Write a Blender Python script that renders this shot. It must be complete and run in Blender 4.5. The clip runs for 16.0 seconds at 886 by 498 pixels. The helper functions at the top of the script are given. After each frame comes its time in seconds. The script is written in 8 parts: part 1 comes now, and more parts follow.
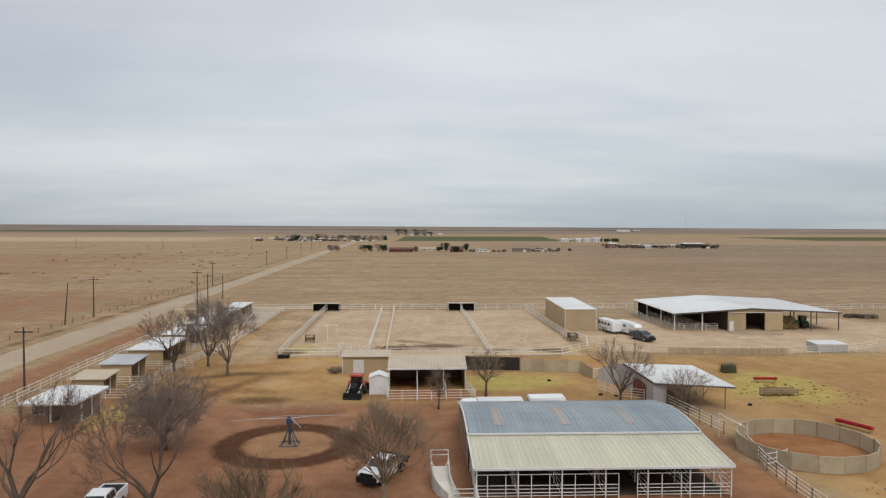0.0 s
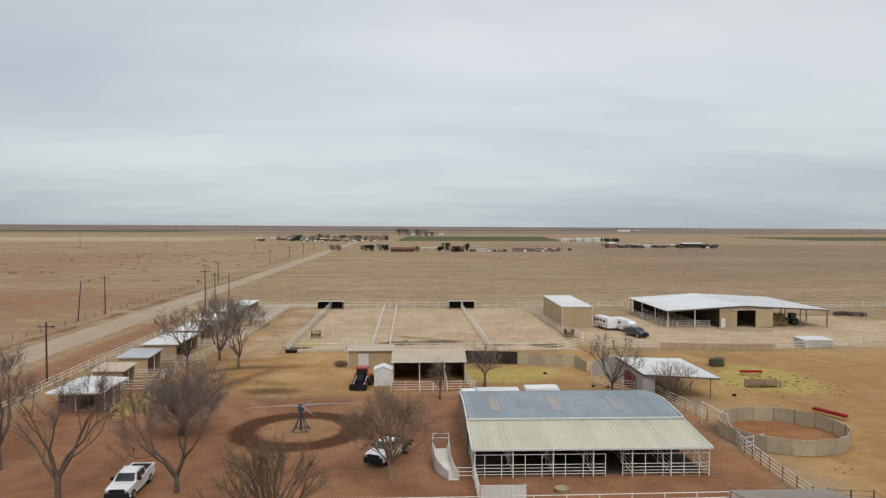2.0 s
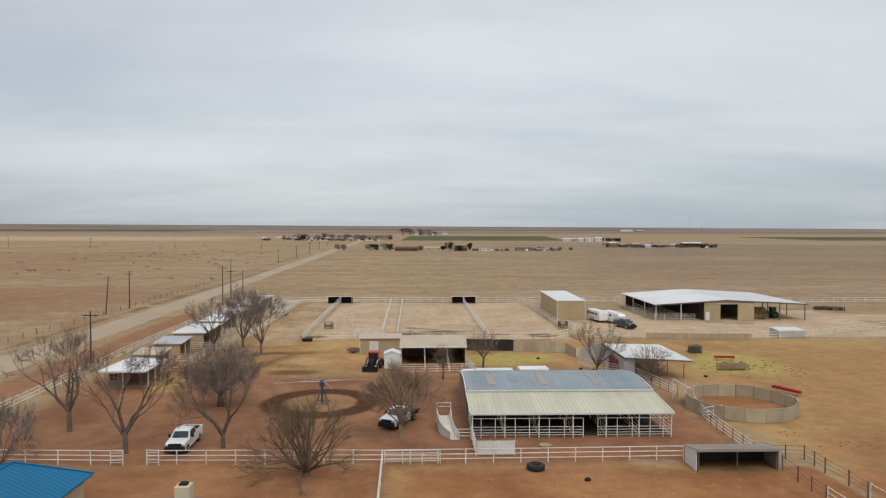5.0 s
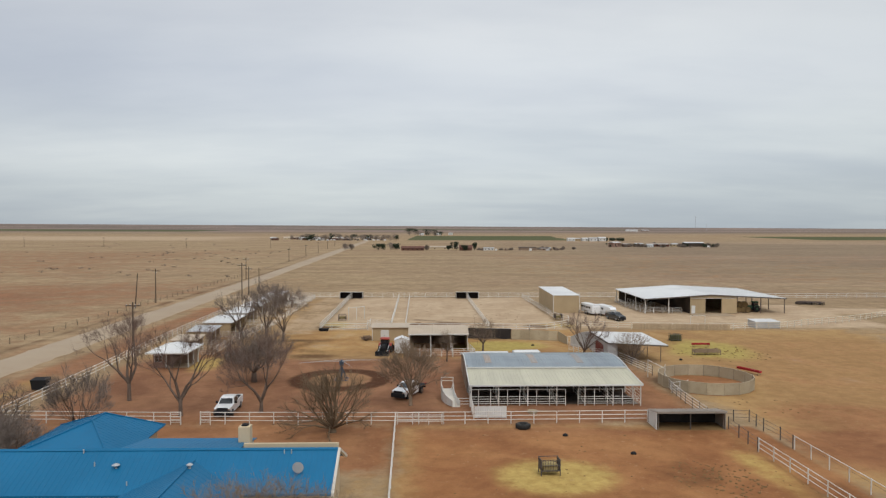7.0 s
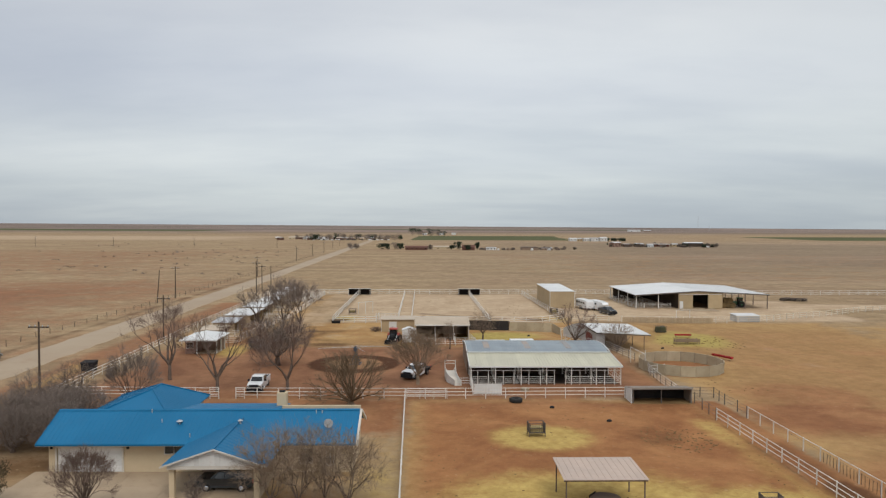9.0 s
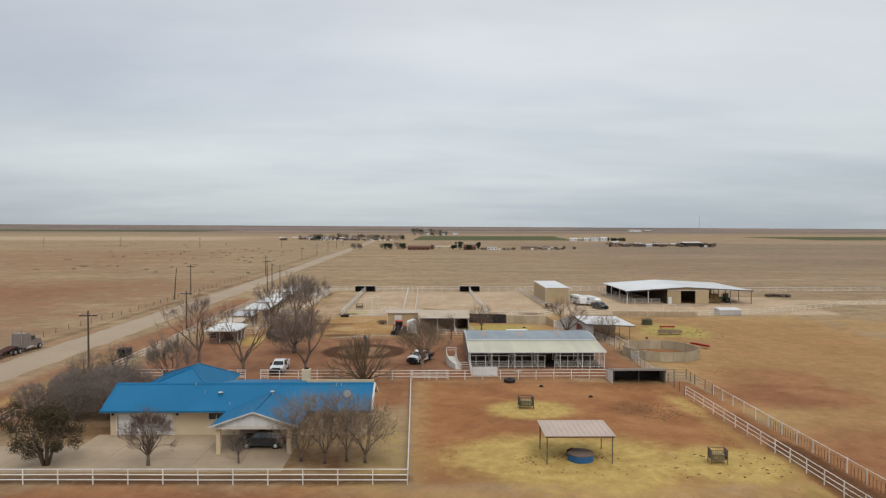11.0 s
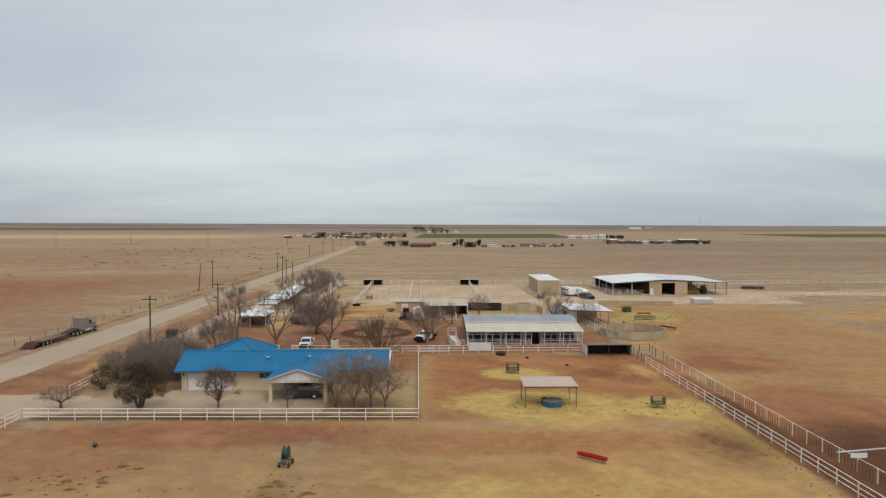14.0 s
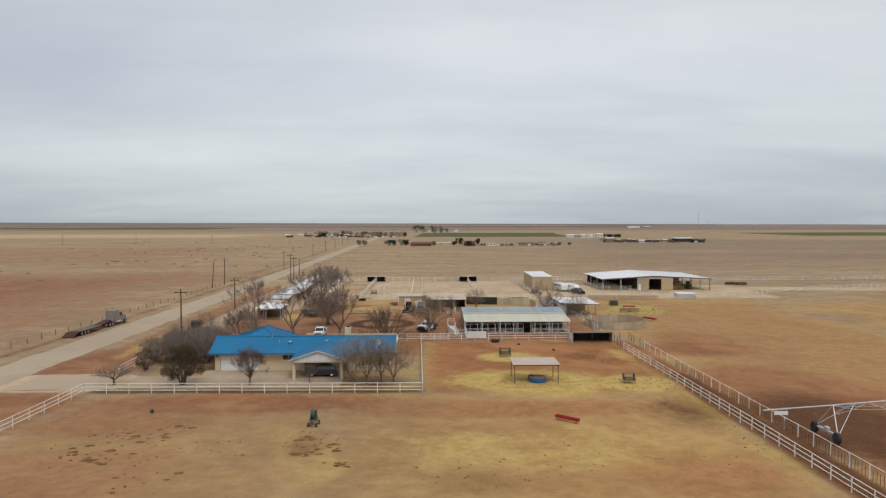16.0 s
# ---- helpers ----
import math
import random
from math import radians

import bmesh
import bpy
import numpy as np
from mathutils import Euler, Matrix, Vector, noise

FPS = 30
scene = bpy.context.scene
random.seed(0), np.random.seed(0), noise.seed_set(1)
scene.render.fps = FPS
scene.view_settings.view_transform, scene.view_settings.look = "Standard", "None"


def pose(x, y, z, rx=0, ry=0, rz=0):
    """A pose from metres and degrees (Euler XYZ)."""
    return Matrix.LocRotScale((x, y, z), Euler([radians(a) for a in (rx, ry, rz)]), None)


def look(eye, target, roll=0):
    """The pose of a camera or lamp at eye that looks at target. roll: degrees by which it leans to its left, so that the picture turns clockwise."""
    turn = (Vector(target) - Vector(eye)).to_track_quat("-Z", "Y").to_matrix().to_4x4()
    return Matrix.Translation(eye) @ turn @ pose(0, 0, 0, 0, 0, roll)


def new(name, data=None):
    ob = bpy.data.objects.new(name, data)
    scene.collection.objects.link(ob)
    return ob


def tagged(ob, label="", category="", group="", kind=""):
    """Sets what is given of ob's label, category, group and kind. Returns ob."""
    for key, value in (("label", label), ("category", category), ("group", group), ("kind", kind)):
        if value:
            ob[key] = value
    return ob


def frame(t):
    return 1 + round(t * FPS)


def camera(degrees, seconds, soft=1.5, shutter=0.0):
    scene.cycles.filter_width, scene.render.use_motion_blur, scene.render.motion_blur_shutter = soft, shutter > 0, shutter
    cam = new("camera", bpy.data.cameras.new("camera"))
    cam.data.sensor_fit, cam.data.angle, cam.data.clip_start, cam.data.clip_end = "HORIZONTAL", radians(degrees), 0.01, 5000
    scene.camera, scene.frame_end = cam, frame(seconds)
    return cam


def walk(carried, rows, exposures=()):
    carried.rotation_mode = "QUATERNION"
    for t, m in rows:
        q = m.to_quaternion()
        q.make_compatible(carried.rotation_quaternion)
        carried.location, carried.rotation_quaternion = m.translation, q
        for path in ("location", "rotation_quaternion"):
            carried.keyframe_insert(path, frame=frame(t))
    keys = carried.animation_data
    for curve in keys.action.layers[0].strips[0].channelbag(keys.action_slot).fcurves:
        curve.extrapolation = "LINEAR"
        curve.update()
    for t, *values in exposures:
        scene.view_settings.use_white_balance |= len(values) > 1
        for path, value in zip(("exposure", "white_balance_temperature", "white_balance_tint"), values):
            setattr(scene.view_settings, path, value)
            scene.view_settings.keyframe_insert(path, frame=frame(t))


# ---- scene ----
cam = camera(64.8, 16.0, soft=1.3)
PATH = [
    (0, (0.91, -7.048, 22.329), (0.986, -5.05, 22.262), 0.1),
    (0.5, (0.817, -8.297, 22.379), (0.894, -6.299, 22.311), 0.1),
    (1, (0.764, -9.529, 22.415), (0.839, -7.531, 22.347), 0.1),
    (1.5, (0.811, -10.879, 22.413), (0.885, -8.882, 22.346), 0.0),
    (2, (0.727, -12.108, 22.367), (0.8, -10.111, 22.3), 0.1),
    (2.5, (0.695, -13.454, 22.327), (0.765, -11.457, 22.26), 0.1),
    (3, (0.636, -14.787, 22.313), (0.706, -12.789, 22.246), 0.1),
    (3.5, (0.705, -16.197, 22.281), (0.772, -14.199, 22.214), 0.1),
    (4, (0.591, -18.156, 22.273), (0.658, -16.158, 22.206), 0.1),
    (6.5, (0.273, -33.139, 22.343), (0.324, -31.141, 22.274), 0.1),
    (7, (0.26, -36.544, 22.327), (0.307, -34.545, 22.259), 0.1),
    (7.5, (0.172, -40.023, 22.339), (0.216, -38.025, 22.27), 0.2),
    (8, (0.028, -42.657, 22.4), (0.071, -40.658, 22.332), 0.2),
    (8.5, (-0.033, -45.475, 22.396), (0.007, -43.477, 22.328), 0.2),
    (11, (-0.274, -59.441, 22.343), (-0.241, -57.443, 22.276), 0.1),
    (11.5, (-0.282, -62.565, 22.371), (-0.251, -60.566, 22.302), 0.1),
    (12, (-0.325, -65.918, 22.351), (-0.294, -63.92, 22.28), 0.1),
    (12.5, (-0.387, -69.787, 22.323), (-0.357, -67.789, 22.252), 0.1),
    (13, (-0.45, -72.333, 22.405), (-0.42, -70.334, 22.333), 0.0),
    (13.5, (-0.544, -75.502, 22.367), (-0.515, -73.503, 22.295), 0.0),
    (14, (-0.671, -78.705, 22.409), (-0.642, -76.707, 22.336), -0.0),
    (14.5, (-0.744, -82.078, 22.459), (-0.715, -80.08, 22.386), -0.0),
    (15, (-0.902, -86.432, 22.546), (-0.873, -84.433, 22.474), -0.0),
    (15.5, (-0.938, -89.344, 22.646), (-0.908, -87.345, 22.575), -0.0),
    (16, (-0.937, -92.244, 22.709), (-0.907, -90.246, 22.633), -0.1),
]
walk(cam, [(t, look(e, g, r)) for t, e, g, r in PATH])

# ---- sky, sun, exposure ----
world = bpy.data.worlds.new("overcast_sky")
scene.world = world
world.use_nodes = True
wn, wl = world.node_tree.nodes, world.node_tree.links
wn.clear()


def wnode(kind, **kw):
    n = wn.new(kind)
    for k, v in kw.items():
        if k == "op":
            n.operation = v
        elif k == "blend":
            n.blend_type = v
    return n


def wmath(op, a, b=None, clamp=False):
    n = wnode("ShaderNodeMath", op=op)
    n.use_clamp = clamp
    for i, v in enumerate((a, b)):
        if v is None:
            continue
        if isinstance(v, (int, float)):
            n.inputs[i].default_value = v
        else:
            wl.new(v, n.inputs[i])
    return n.outputs[0]


def wmix(f, a, b, blend="MIX"):
    n = wnode("ShaderNodeMixRGB", blend=blend)
    for i, v in enumerate((f, a, b)):
        if isinstance(v, (int, float)):
            n.inputs[i].default_value = v
        elif isinstance(v, tuple):
            n.inputs[i].default_value = (*v, 1)
        else:
            wl.new(v, n.inputs[i])
    return n.outputs[0]


SUN_EL, SUN_AZ = radians(52), radians(158)   # azimuth clockwise from north (+y)
coord = wn.new("ShaderNodeTexCoord").outputs["Generated"]
xyz = wn.new("ShaderNodeSeparateXYZ")
wl.new(coord, xyz.inputs[0])
height = wmath("MAXIMUM", xyz.outputs[2], 0.0)
# cloud layer: the direction projected on a flat ceiling, so that streaks crowd towards the horizon
deep = wmath("ADD", height, 0.15)
cu, cv = wmath("DIVIDE", xyz.outputs[0], deep), wmath("DIVIDE", xyz.outputs[1], deep)
plane = wn.new("ShaderNodeCombineXYZ")
wl.new(wmath("MULTIPLY", cu, 0.55), plane.inputs[0])
wl.new(cv, plane.inputs[1])


def wnoise(scale, detail, rough, shift):
    mp = wn.new("ShaderNodeVectorMath")
    mp.operation = "ADD"
    wl.new(plane.outputs[0], mp.inputs[0])
    mp.inputs[1].default_value = shift
    n = wn.new("ShaderNodeTexNoise")
    n.inputs["Scale"].default_value, n.inputs["Detail"].default_value, n.inputs["Roughness"].default_value = scale, detail, rough
    wl.new(mp.outputs[0], n.inputs["Vector"])
    return n.outputs["Fac"]


def wramp(fac, stops):
    r = wn.new("ShaderNodeValToRGB")
    r.color_ramp.interpolation = "EASE"
    el = r.color_ramp.elements
    el[0].position, el[0].color = stops[0][0], (*stops[0][1], 1)
    el[1].position, el[1].color = stops[-1][0], (*stops[-1][1], 1)
    for p, c in stops[1:-1]:
        e = el.new(p)
        e.color = (*c, 1)
    wl.new(fac, r.inputs[0])
    return r.outputs[0]


base_sky = wramp(height, [(0.0, (0.49, 0.54, 0.568)), (0.035, (0.555, 0.605, 0.628)), (0.10, (0.645, 0.69, 0.712)), (0.2, (0.62, 0.66, 0.705)), (0.30, (0.655, 0.685, 0.715)), (1.0, (0.98, 1.0, 1.02))])
broad = wramp(wnoise(0.55, 4, 0.5, (3.1, 0.4, 0)), [(0.34, (0.86, 0.88, 0.92)), (0.66, (1.09, 1.085, 1.07))])
fine = wramp(wnoise(1.5, 6, 0.6, (7.7, 2.0, 1)), [(0.34, (0.96, 0.963, 0.975)), (0.66, (1.035, 1.03, 1.025))])
clouds = wmix(1.0, wmix(1.0, base_sky, broad, "MULTIPLY"), fine, "MULTIPLY")
# slightly brighter to the east; side darkening like lens falloff put into the sky
tilt = wn.new("ShaderNodeCombineXYZ")
for i, k in enumerate((0.03, 0.035, 0.025)):
    wl.new(wmath("SUBTRACT", wmath("ADD", wmath("MULTIPLY", xyz.outputs[0], k), 1.04), wmath("MULTIPLY", wmath("MULTIPLY", xyz.outputs[0], xyz.outputs[0]), 0.26)), tilt.inputs[i])
clouds = wmix(1.0, clouds, tilt.outputs[0], "MULTIPLY")
clear = wn.new("ShaderNodeTexSky")
clear.sky_type, clear.sun_disc, clear.sun_elevation, clear.sun_rotation = "NISHITA", False, SUN_EL, SUN_AZ
thin = wmix(1.0, clear.outputs[0], (0.1, 0.1, 0.1), "MULTIPLY")
back = wn.new("ShaderNodeBackground")
wl.new(wmix(0.06, clouds, thin), back.inputs[0])
back.inputs[1].default_value = 1.0
wl.new(back.outputs[0], wn.new("ShaderNodeOutputWorld").inputs[0])

sun = new("sun", bpy.data.lights.new("sun", "SUN"))
sun.data.energy, sun.data.angle, sun.data.color = 1.3, radians(25), (1.0, 0.95, 0.88)
sun.matrix_world = look((120 * math.sin(SUN_AZ), 120 * math.cos(SUN_AZ), 120 * math.tan(SUN_EL)), (0, 0, 0))
scene.view_settings.exposure = 0.0

# ---- materials ----
class Nodes:
    def __init__(self, name):
        self.m = bpy.data.materials.new(name)
        self.m.use_nodes = True
        self.t = self.m.node_tree
        self.b = self.t.nodes["Principled BSDF"]

    def put(self, v, sock):
        if isinstance(v, (int, float)):
            sock.default_value = v
        elif isinstance(v, (tuple, list)):
            sock.default_value = (*v, 1) if len(v) == 3 and sock.type == "RGBA" else v
        else:
            self.t.links.new(v, sock)

    def math(self, op, a, b=0.0, clamp=False):
        n = self.t.nodes.new("ShaderNodeMath")
        n.operation, n.use_clamp = op, clamp
        self.put(a, n.inputs[0])
        self.put(b, n.inputs[1])
        return n.outputs[0]

    def step(self, v, lo, hi):
        n = self.t.nodes.new("ShaderNodeMapRange")
        n.interpolation_type = "SMOOTHSTEP"
        self.put(v, n.inputs[0])
        n.inputs[1].default_value, n.inputs[2].default_value = lo, hi
        return n.outputs[0]

    def mix(self, f, a, b, blend="MIX"):
        n = self.t.nodes.new("ShaderNodeMixRGB")
        n.blend_type = blend
        for v, s in zip((f, a, b), n.inputs):
            self.put(v, s)
        return n.outputs[0]

    def where(self, world=True):
        if world:
            return self.t.nodes.new("ShaderNodeNewGeometry").outputs["Position"]
        return self.t.nodes.new("ShaderNodeTexCoord").outputs["Object"]

    def scaled(self, vec, s, shift=(0, 0, 0)):
        n = self.t.nodes.new("ShaderNodeMapping")
        self.t.links.new(vec, n.inputs[0])
        n.inputs["Scale"].default_value, n.inputs["Location"].default_value = s, shift
        return n.outputs[0]

    def noise(self, vec, scale, detail=4, rough=0.55, warp=0.0):
        n = self.t.nodes.new("ShaderNodeTexNoise")
        self.t.links.new(vec, n.inputs["Vector"])
        n.inputs["Scale"].default_value, n.inputs["Detail"].default_value = scale, detail
        n.inputs["Roughness"].default_value, n.inputs["Distortion"].default_value = rough, warp
        return n.outputs["Fac"]

    def attr(self, name):
        n = self.t.nodes.new("ShaderNodeAttribute")
        n.attribute_name = name
        return n.outputs["Fac"]

    def bump(self, h, strength=0.3, dist=0.02):
        n = self.t.nodes.new("ShaderNodeBump")
        n.inputs["Strength"].default_value, n.inputs["Distance"].default_value = strength, dist
        self.put(h, n.inputs["Height"])
        self.t.links.new(n.outputs[0], self.b.inputs["Normal"])

    def done(self, color, rough=0.8, metal=0.0, spec=0.3):
        self.put(color, self.b.inputs["Base Color"])
        self.put(rough, self.b.inputs["Roughness"])
        self.b.inputs["Metallic"].default_value = metal
        self.b.inputs["Specular IOR Level"].default_value = spec
        return self.m


def surface(name, a, b, dirt=None, rough=0.7, metal=0.0, scale=1.0, stain=0.35, bump=0.15, world=True, spec=0.3, vary=0.12):
    """Two tones of one colour in broad patches, fine grain, and dirt in ragged stains."""
    n = Nodes(name)
    p = n.where(world)
    c = n.mix(n.step(n.noise(p, 0.35 * scale, 3), 0.35, 0.65), a, b)
    grain = n.noise(p, 9.0 * scale, 3)
    c = n.mix(0.25, c, n.mix(grain, (0.55, 0.55, 0.55), (1.0, 1.0, 1.0)), "MULTIPLY")
    if dirt:
        s = n.noise(p, 1.7 * scale, 6, 0.7)
        c = n.mix(n.math("MULTIPLY", n.step(s, 0.5, 0.75), stain), c, dirt)
    if vary:
        inf = n.t.nodes.new("ShaderNodeObjectInfo")
        v = n.math("ADD", n.math("MULTIPLY", inf.outputs["Random"], vary), 1 - vary)
        comb = n.t.nodes.new("ShaderNodeCombineXYZ")
        for i in range(3):
            n.t.links.new(v, comb.inputs[i])
        c = n.mix(1.0, c, comb.outputs[0], "MULTIPLY")
    if bump:
        n.bump(grain, bump, 0.01)
    return n.done(c, n.math("ADD", n.math("MULTIPLY", grain, 0.2), rough - 0.1), metal, spec)


def plain(name, c, rough=0.5, metal=0.0, spec=0.5):
    n = Nodes(name)
    g = n.noise(n.where(False), 14, 3)
    return n.done(n.mix(g, tuple(v * 0.82 for v in c), tuple(min(1, v * 1.12) for v in c)), rough, metal, spec)


WHITE_PIPE = surface("white_pipe_paint", (0.78, 0.76, 0.72), (0.70, 0.67, 0.62), (0.42, 0.30, 0.2), 0.55, stain=0.45)
DUSTY_SHEET = surface("dusty_grey_sheet", (0.35, 0.305, 0.26), (0.29, 0.25, 0.215), (0.22, 0.16, 0.12), 0.8, stain=0.6)
DUSTY_PIPE = surface("dusty_cream_pipe", (0.74, 0.68, 0.58), (0.66, 0.59, 0.48), (0.4, 0.3, 0.2), 0.7)
RUST_PIPE = surface("rusty_pipe", (0.20, 0.15, 0.12), (0.13, 0.10, 0.09), (0.3, 0.16, 0.08), 0.85)
PICKET = surface("dark_rusted_pickets", (0.055, 0.038, 0.03), (0.075, 0.05, 0.04), None, 0.95, spec=0.03)
BOARD = surface("pale_dusty_boards", (0.52, 0.405, 0.27), (0.45, 0.345, 0.225), (0.34, 0.25, 0.16), 0.9, stain=0.5, spec=0.1, vary=0.2)
DARK_PIPE = surface("weathered_steel", (0.09, 0.08, 0.075), (0.15, 0.12, 0.1), (0.22, 0.12, 0.07), 0.8)
WHITE_ROOF = surface("white_sheet_roof", (0.735, 0.74, 0.735), (0.645, 0.655, 0.655), (0.5, 0.46, 0.42), 0.38, 0.0, 0.4, 0.3, 0.05, spec=0.5)
WHITE_WALL = surface("white_sheet_wall", (0.76, 0.76, 0.75), (0.68, 0.68, 0.66), (0.45, 0.36, 0.28), 0.5, stain=0.3)
CREAM_ROOF = surface("cream_sheet_roof", (0.56, 0.54, 0.42), (0.50, 0.48, 0.38), (0.40, 0.36, 0.27), 0.5, 0.0, 0.5, 0.3, 0.05)
GREY_ROOF = surface("galvanised_roof", (0.295, 0.345, 0.38), (0.245, 0.29, 0.325), (0.33, 0.30, 0.28), 0.42, 0.25, 0.5, 0.35, 0.05)
RUST_ROOF = surface("rusty_translucent_sheet", (0.40, 0.32, 0.265), (0.34, 0.325, 0.31), (0.29, 0.335, 0.37), 0.7, 0.0, 1.0, 0.85)
GALV = surface("galvanised_sheet", (0.55, 0.56, 0.57), (0.46, 0.47, 0.49), (0.38, 0.3, 0.25), 0.45, 0.3, 0.8, 0.35)
BLUE_ROOF = surface("blue_metal_roof", (0.009, 0.132, 0.275), (0.012, 0.148, 0.305), (0.02, 0.11, 0.21), 0.5, 0.0, 0.5, 0.25, 0.04, spec=0.16)
TAN_WALL = surface("tan_sheet_wall", (0.50, 0.38, 0.23), (0.46, 0.35, 0.21), (0.36, 0.27, 0.18), 0.6, stain=0.3)
TAN_DARK = surface("brown_sheet_wall", (0.30, 0.21, 0.15), (0.26, 0.19, 0.14), (0.22, 0.17, 0.13), 0.7)
TAN_ROOF = surface("tan_sheet_roof", (0.52, 0.43, 0.33), (0.47, 0.39, 0.30), (0.38, 0.3, 0.24), 0.55)
PINK_ROOF = surface("faded_pinkish_roof", (0.55, 0.43, 0.36), (0.50, 0.40, 0.34), (0.62, 0.52, 0.45), 0.6)
STUCCO = surface("cream_stucco", (0.62, 0.50, 0.34), (0.57, 0.46, 0.31), (0.45, 0.36, 0.25), 0.9, stain=0.25)
TRIM = surface("cream_trim_board", (0.66, 0.62, 0.55), (0.60, 0.56, 0.5), None, 0.6)
CONCRETE = surface("driveway_concrete", (0.41, 0.315, 0.215), (0.35, 0.27, 0.185), (0.27, 0.18, 0.12), 0.9, 0.0, 0.6, 0.6)
ROAD = surface("caliche_road", (0.44, 0.35, 0.25), (0.40, 0.31, 0.22), (0.33, 0.23, 0.155), 0.95, 0.0, 0.12, 0.6)
WOOD = surface("weathered_wood", (0.17, 0.125, 0.09), (0.12, 0.09, 0.07), (0.24, 0.19, 0.15), 0.9)
WOOD_TAN = surface("bleached_tan_wood", (0.33, 0.24, 0.165), (0.26, 0.19, 0.13), (0.16, 0.11, 0.08), 0.9)
POLE_WOOD = surface("creosoted_pole", (0.09, 0.065, 0.05), (0.06, 0.045, 0.035), (0.14, 0.1, 0.08), 0.9)
PANEL_TAN = surface("round_pen_panel", (0.52, 0.44, 0.31), (0.44, 0.365, 0.25), (0.32, 0.24, 0.16), 0.8, stain=0.6, vary=0.25)
PEN_POST = surface("weathered_pen_post", (0.34, 0.28, 0.20), (0.27, 0.22, 0.16), (0.2, 0.15, 0.1), 0.85)
# black windbreak cloth; the same black stands in for shade in the loafing shed
TARP_AND_SHADE = surface("black_cloth_and_shade", (0.025, 0.022, 0.022), (0.04, 0.034, 0.032), (0.08, 0.06, 0.05), 0.9)
BLACK = plain("black_plastic", (0.018, 0.018, 0.02), 0.85, 0.0, 0.2)
RUBBER = plain("tyre_rubber", (0.022, 0.021, 0.02), 0.85)
# boards with the shade of barn interiors put into the colour
STALL_SHADE = surface("boards_with_painted_shade", (0.075, 0.055, 0.042), (0.055, 0.042, 0.034), (0.1, 0.07, 0.05), 0.9)
GLASS = plain("dark_window_glass", (0.015, 0.02, 0.024), 0.06, 0.0, 0.8)
CHROME = plain("bright_metal", (0.62, 0.63, 0.65), 0.25, 0.9)
WHITE_CAR = plain("white_car_paint", (0.76, 0.77, 0.78), 0.25, 0.0, 0.6)
DARK_CAR = plain("charcoal_car_paint", (0.045, 0.05, 0.055), 0.25, 0.1, 0.6)
BLACK_CAR = plain("black_car_paint", (0.014, 0.014, 0.016), 0.3, 0.0, 0.5)
TRAILER_RED = surface("dull_red_brown_paint", (0.085, 0.036, 0.03), (0.065, 0.03, 0.026), (0.16, 0.1, 0.07), 0.7, spec=0.1)
SEMI_GREY = surface("faded_grey_truck_paint", (0.27, 0.225, 0.20), (0.22, 0.18, 0.16), (0.22, 0.17, 0.14), 0.5)
RED = surface("red_plastic", (0.45, 0.025, 0.03), (0.38, 0.02, 0.028), (0.25, 0.08, 0.06), 0.5)
TRACTOR_RED = plain("tractor_red_paint", (0.34, 0.045, 0.025), 0.5)
TRACTOR_GREEN = plain("tractor_green_paint", (0.025, 0.10, 0.04), 0.45)
REEL_GREEN = plain("hose_reel_green", (0.012, 0.06, 0.04), 0.5)
TANK_BLUE = surface("blue_tank_steel", (0.03, 0.13, 0.30), (0.025, 0.10, 0.24), (0.1, 0.09, 0.08), 0.55)
WALKER_BLUE = plain("blue_grey_steel_paint", (0.042, 0.062, 0.095), 0.6)
HAY = surface("dry_hay", (0.42, 0.34, 0.16), (0.33, 0.26, 0.12), (0.22, 0.17, 0.09), 0.95, 0.0, 3.0, 0.6, 0.6)
BROWN_HAY = surface("weathered_hay", (0.20, 0.135, 0.06), (0.14, 0.095, 0.045), (0.30, 0.21, 0.10), 0.95, 0.0, 3.0, 0.6, 0.6)
GREEN_HAY = surface("green_alfalfa_bale", (0.10, 0.105, 0.05), (0.07, 0.075, 0.04), (0.16, 0.13, 0.07), 0.95, 0.0, 3.0, 0.6, 0.6)
BARK = surface("grey_brown_bark", (0.165, 0.122, 0.098), (0.125, 0.094, 0.076), (0.21, 0.17, 0.14), 0.95, 0.0, 3.0, 0.5, 0.5, spec=0.05)
TWIG = surface("bare_twigs", (0.235, 0.188, 0.158), (0.18, 0.144, 0.122), None, 0.95, vary=0.3, spec=0.03)
THICKET = surface("purple_grey_thicket_twigs", (0.265, 0.215, 0.185), (0.215, 0.175, 0.15), None, 0.95, vary=0.2, spec=0.03)
TWIG_RED = surface("reddish_bare_twigs", (0.235, 0.168, 0.138), (0.185, 0.132, 0.11), None, 0.95, vary=0.2, spec=0.03)
TWIG_BUSH = surface("olive_brown_twigs", (0.215, 0.158, 0.105), (0.165, 0.120, 0.08), None, 0.95, vary=0.1, spec=0.03)
TWIG_TAN = surface("tan_bare_twigs", (0.30, 0.225, 0.160), (0.235, 0.175, 0.125), None, 0.95, vary=0.2, spec=0.03)
LEAF = surface("dusty_oak_leaves", (0.082, 0.064, 0.037), (0.060, 0.049, 0.029), (0.12, 0.085, 0.053), 0.8, 0.0, 2.0, 0.6, spec=0.12)
LEAF_FAR = surface("dark_evergreen_leaves", (0.022, 0.035, 0.018), (0.03, 0.042, 0.022), None, 0.9)
BRICK_RED = surface("red_brown_brick", (0.17, 0.08, 0.06), (0.13, 0.065, 0.05), None, 0.9)
